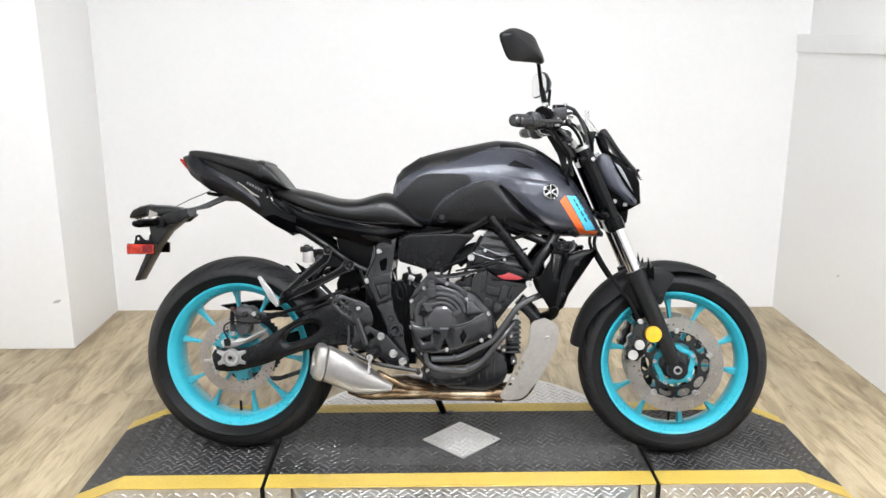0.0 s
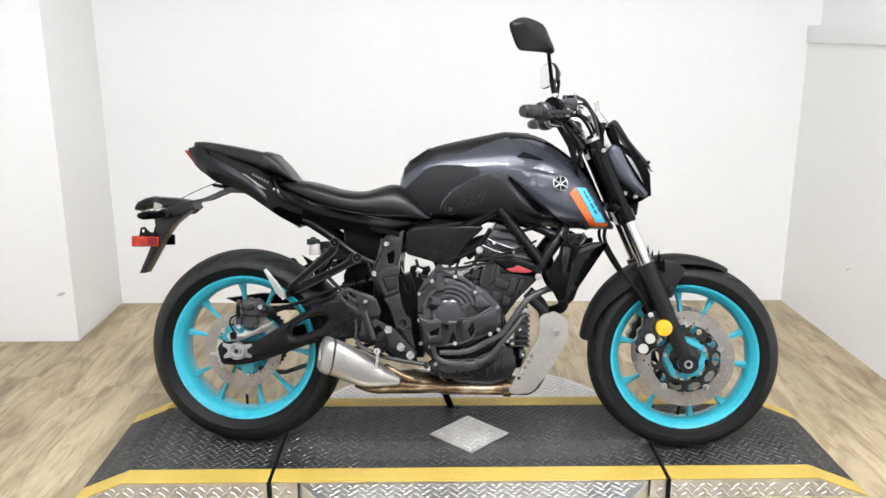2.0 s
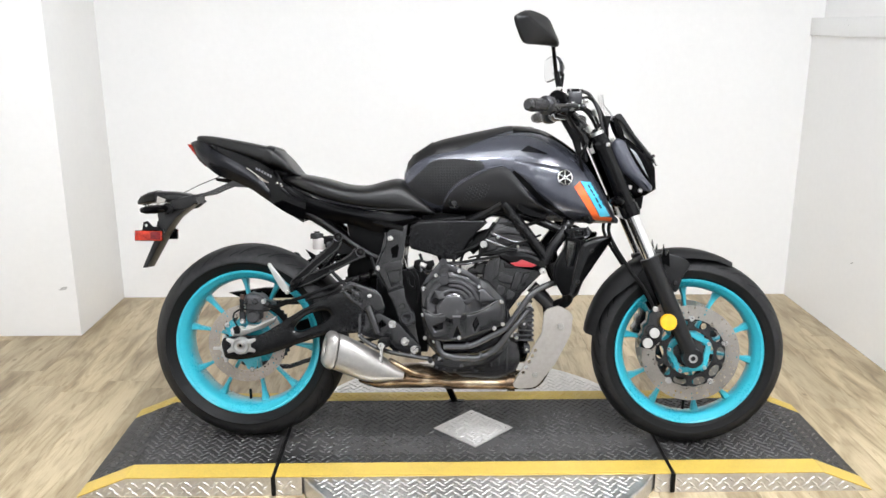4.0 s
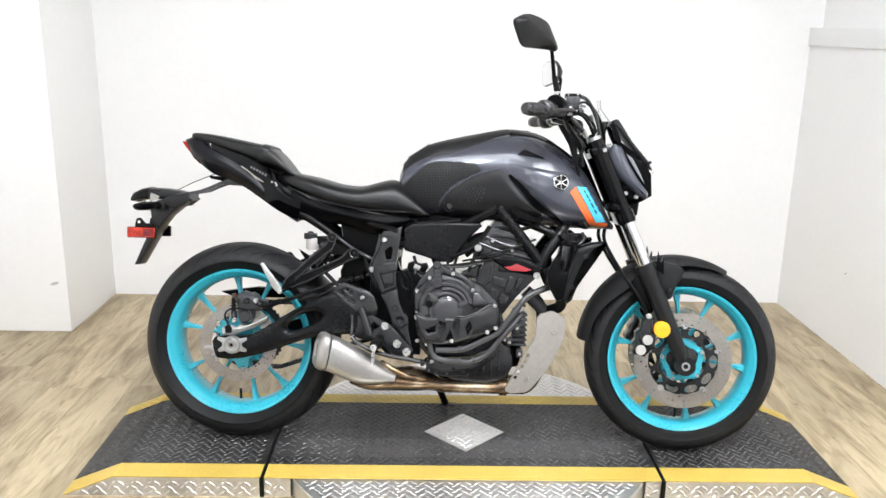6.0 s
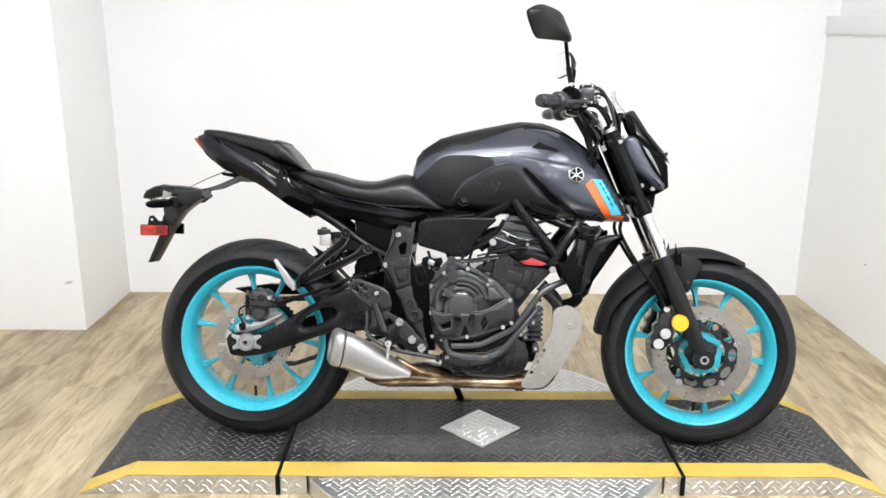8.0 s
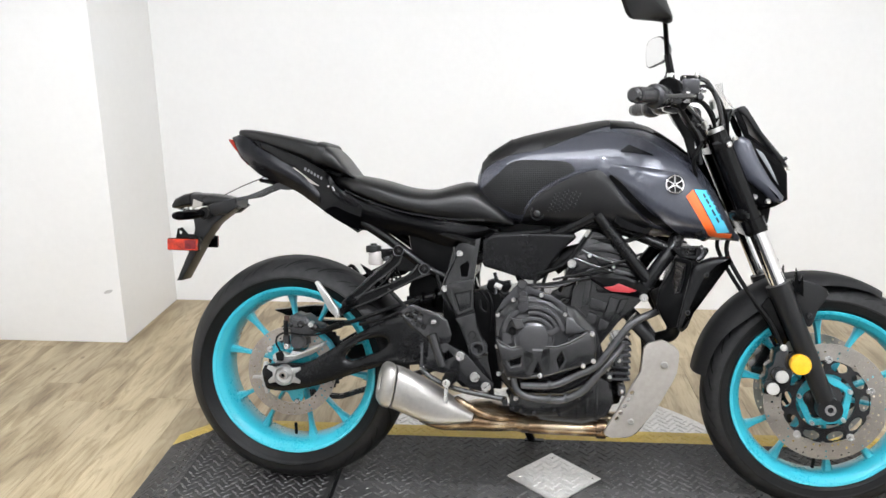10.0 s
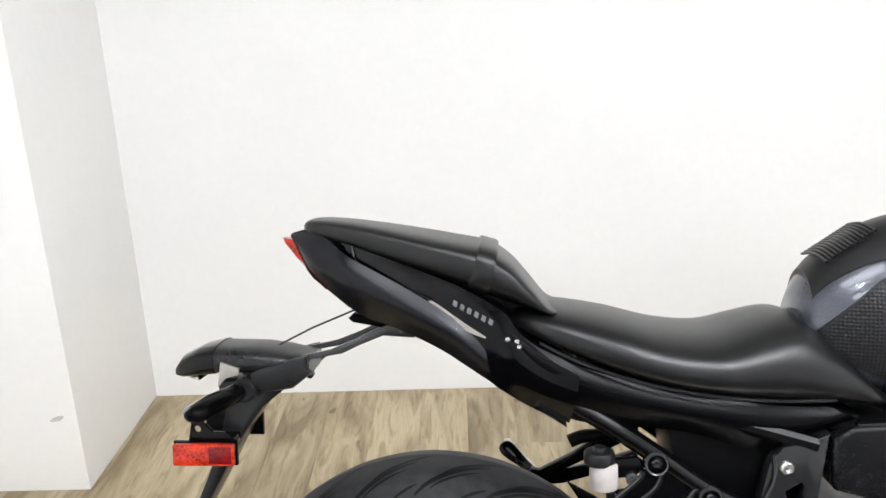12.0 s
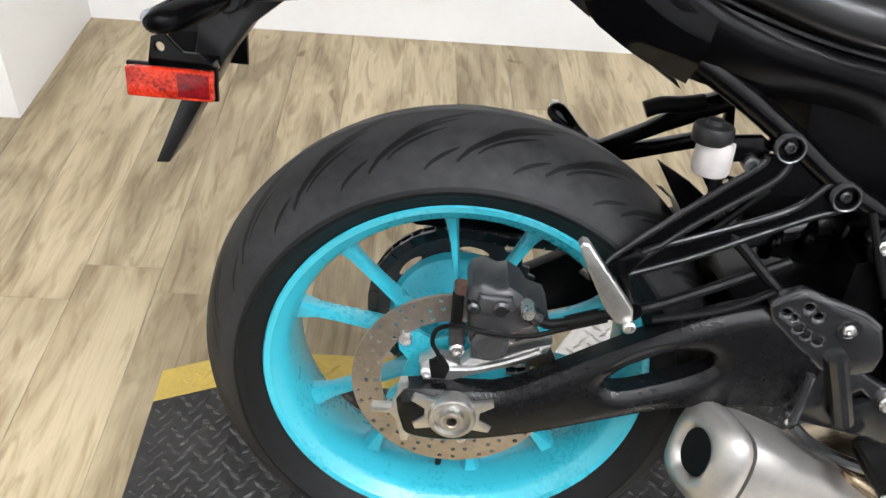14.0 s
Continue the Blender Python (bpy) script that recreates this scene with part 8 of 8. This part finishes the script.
part("top_clamp_nut", lathe([(0, 0), (0.017, 0), (0.017, 0.012), (0.011, 0.016), (0, 0.016)], (1.072, 0, 0.975), 6, AX), M_CASTALU, hbar, "bright steering nut", warp=STEER)
for pts in ([(1.030, -0.185, 1.088), (1.055, -0.16, 1.080), (1.085, -0.13, 1.040), (1.105, -0.10, 0.985), (1.115, -0.08, 0.93)], [(0.975, -0.20, 1.040), (0.995, -0.17, 1.000), (1.03, -0.13, 0.965), (1.05, -0.10, 0.93), (1.06, -0.08, 0.89)], [(0.985, -0.19, 1.045), (1.015, -0.15, 1.020), (1.06, -0.11, 0.985), (1.085, -0.08, 0.94)]):
    part("brake_line", tube(pts, 0.0058, 8, 5), M_PIPE, hbar, "black sleeved line")
for pts in ([(1.01, -0.19, 1.06), (1.06, -0.16, 1.075), (1.10, -0.11, 1.04), (1.125, -0.07, 0.98), (1.12, -0.05, 0.90)], [(1.0, -0.18, 1.035), (1.05, -0.14, 1.04), (1.09, -0.09, 0.99), (1.10, -0.06, 0.92)],
            [(1.01, 0.19, 1.06), (1.07, 0.14, 1.07), (1.11, 0.08, 1.02), (1.12, 0.05, 0.92)], [(0.99, -0.20, 1.03), (1.02, -0.17, 0.99), (1.05, -0.12, 0.95), (1.06, -0.06, 0.90)], [(1.06, -0.12, 0.94), (1.04, -0.13, 0.90), (1.05, -0.11, 0.86)]):
    part("control_cable", tube(pts, 0.005, 8, 5), M_RUBBER, hbar, "black control cable", warp=STEER)
lv = disc((1.055, 0.985), 0.012, -0.10, -0.125, 14, 0.003)
part("ignition_lock", lathe([(0, 0), (0.020, 0), (0.022, -0.01), (0.022, -0.05), (0, -0.05)], (1.075, 0, 0.985), 20, AX), M_CAST, hbar, warp=STEER)
lv.free()

# headlight, dash and screen
hlb = plate([(1.143, 0.955), (1.168, 0.962), (1.202, 0.941), (1.257, 0.900), (1.2725, 0.872), (1.277, 0.806), (1.246, 0.787), (1.215, 0.778), (1.180, 0.800), (1.150, 0.850), (1.135, 0.910)], -0.078, 0.078, bev=0.016, seg=4)
hl = part("headlight_unit", hlb, M_PLASTIC, moto, "black headlight unit", warp=STEER, sharp=50)
chin = plate([(1.178, 0.805), (1.246, 0.789), (1.244, 0.770), (1.241, 0.746), (1.227, 0.734), (1.2175, 0.763), (1.195, 0.778)], -0.034, 0.034, bev=0.006)
part("headlight_chin", chin, M_MATTE, hl, warp=STEER)
for s in (-1, 1):
    side = plate([(1.1360, 0.9250), (1.1369, 0.9432), (1.1440, 0.9560), (1.1570, 0.9609), (1.1771, 0.9515), (1.1890, 0.9260), (1.2001, 0.9026), (1.2291, 0.8562), (1.2629, 0.8137), (1.2587, 0.7986), (1.2378, 0.8005), (1.2185, 0.8187), (1.1739, 0.8548), (1.1462, 0.8976)], -0.090, -0.066, dome=((0.003, 0.005), (0.006, 0.004), (0.008, 0.002)))
    if s > 0:
        bmesh.ops.scale(side, vec=(1, -1, 1), verts=side.verts)
    part("headlight_cover", side, M_PAINT, hl, "slate painted headlight cover", warp=STEER, sharp=45)
    ls = plate([(1.1900, 0.9340), (1.2110, 0.9200), (1.2270, 0.8930), (1.2391, 0.8689), (1.2530, 0.8380), (1.2400, 0.8560), (1.2120, 0.8990)], -0.0855, -0.070, bev=0.004)
    if s > 0:
        bmesh.ops.scale(ls, vec=(1, -1, 1), verts=ls.verts)
    part("headlight_lens", ls, M_LENS, hl, "pale headlight lens", warp=STEER)
    strut = plate([(1.1423, 1.022), (1.154, 1.026), (1.1690, 0.999), (1.1765, 0.982), (1.180, 0.968), (1.207, 0.948), (1.236, 0.925), (1.243, 0.914), (1.203, 0.936), (1.1684, 0.9613), (1.1533, 0.9902)], s * 0.046, s * 0.053, bev=0.002)
    part("visor_strut", strut, M_PLASTIC, hl, "black visor strut", warp=STEER)
    part("visor_screw", lathe([(0, s * 0.050), (0.005, s * 0.050), (0.005, s * 0.061), (0, s * 0.062)], (1.268, 0, 0.908), 12), M_CAST, hl, warp=STEER)
bolts("headlight_bolt", (((1.195, 0.812), -0.090, 0.0065), ((1.2267, 0.802), -0.090, 0.0065), ((1.130, 0.952), -0.078, 0.0065), ((1.124, 0.933), -0.118, 0.006)), M_STEEL, hl, warp=STEER, h=0.004)
band = plate([(1.1467, 1.0307), (1.157, 1.037), (1.1667, 1.0376), (1.1755, 1.0278), (1.2112, 0.973), (1.2613, 0.9123), (1.2763, 0.8863), (1.262, 0.892), (1.235, 0.9256), (1.188, 0.9845), (1.168, 1.012), (1.153, 1.020)], -0.056, 0.056, bev=0.007, seg=3)
part("visor_panel", band, M_SOFT, hl, "black visor panel", warp=STEER, sharp=45)
rings = []
for x, z, hy in ((1.113, 1.100, 0.034), (1.117, 1.070, 0.046), (1.147, 1.032, 0.052), (1.180, 1.026, 0.056), (1.216, 0.972, 0.060), (1.266, 0.914, 0.062), (1.287, 0.879, 0.062)):
    rings.append([(x - 0.012 * abs(q) ** 2 + 0.004, hy * q, z) for q in (-1, -0.8, -0.6, -0.4, -0.2, 0, 0.2, 0.4, 0.6, 0.8, 1)])
scr = loft(rings, False, None, False)
bmesh.ops.solidify(scr, geom=scr.faces[:], thickness=0.002)
sc = part("windscreen", scr, M_SCREEN, hl, "small clear plastic fly screen", warp=STEER)
sc.visible_shadow = False
part("dash", plate([(1.105, 0.985), (1.120, 1.030), (1.138, 1.030), (1.128, 0.980)], -0.062, 0.062, bev=0.005), M_GLOSS, moto, "black instrument display", warp=STEER)
for s in (-1, 1):
    sg = []
    for t, rx, rz2 in ((0.0, 0.010, 0.009), (0.18, 0.011, 0.010), (0.24, 0.020, 0.014), (0.6, 0.023, 0.016), (0.9, 0.018, 0.012), (1.0, 0.008, 0.006)):
        sg.append([(1.145 + rx * math.cos(a), s * (0.125 + 0.10 * t), 0.770 + rz2 * math.sin(a)) for a in (2 * math.pi * k / 16 for k in range(16))])
    part("turn_signal", loft(sg), M_PLASTIC, hl, "black turn signal", warp=STEER)


# ---- floor planks ----
PW, PL = 0.15, 1.22
plank_mesh = None
x, col = -0.78 - PW * 11, 0
while x < XE:
    xa, xb = max(x, XW), min(x + PW, XE)
    y = YF0 - PL * random.random()
    while y < YB and xb - xa > 0.01:
        ya, yb = max(y, YF0), min(y + PL, YB)
        hatch = abs(x + 0.78) < 0.01 and ya < 1.05 < yb
        for a, c in (((ya, 0.955), (0.957, 1.05), (1.052, yb)) if hatch else ((ya, yb),)):
            if c - a < 0.02:
                continue
            full = abs(c - a - PL) < 1e-6 and abs(xb - xa - PW) < 1e-6
            if full and plank_mesh:
                ob = new("plank", plank_mesh)
                ob.parent = floor
            else:
                w, l = xb - xa - 0.0007, c - a - 0.0007
                ob = part("plank", box(-w / 2, w / 2, -l / 2, l / 2, -0.004, 0, 0.0004, seg=1), M_PLANK, floor)
                if full:
                    plank_mesh = ob.data
            ob.location = ((xa + xb) / 2, (a + c) / 2, 0)
        y += PL
    x += PW
    col += 1

hatch = box(-0.7805, -0.6295, 0.9530, 0.9560, -0.003, 0.0004)
box(-0.7805, -0.6295, 1.0495, 1.0525, -0.003, 0.0004, 0, hatch)
box(-0.7815, -0.7795, 0.9530, 1.0525, -0.003, 0.0004, 0, hatch)
box(-0.6305, -0.6285, 0.9530, 1.0525, -0.003, 0.0004, 0, hatch)
part("hatch_joint", hatch, M_GROOVE, floor, "dark joint round a square floor hatch")
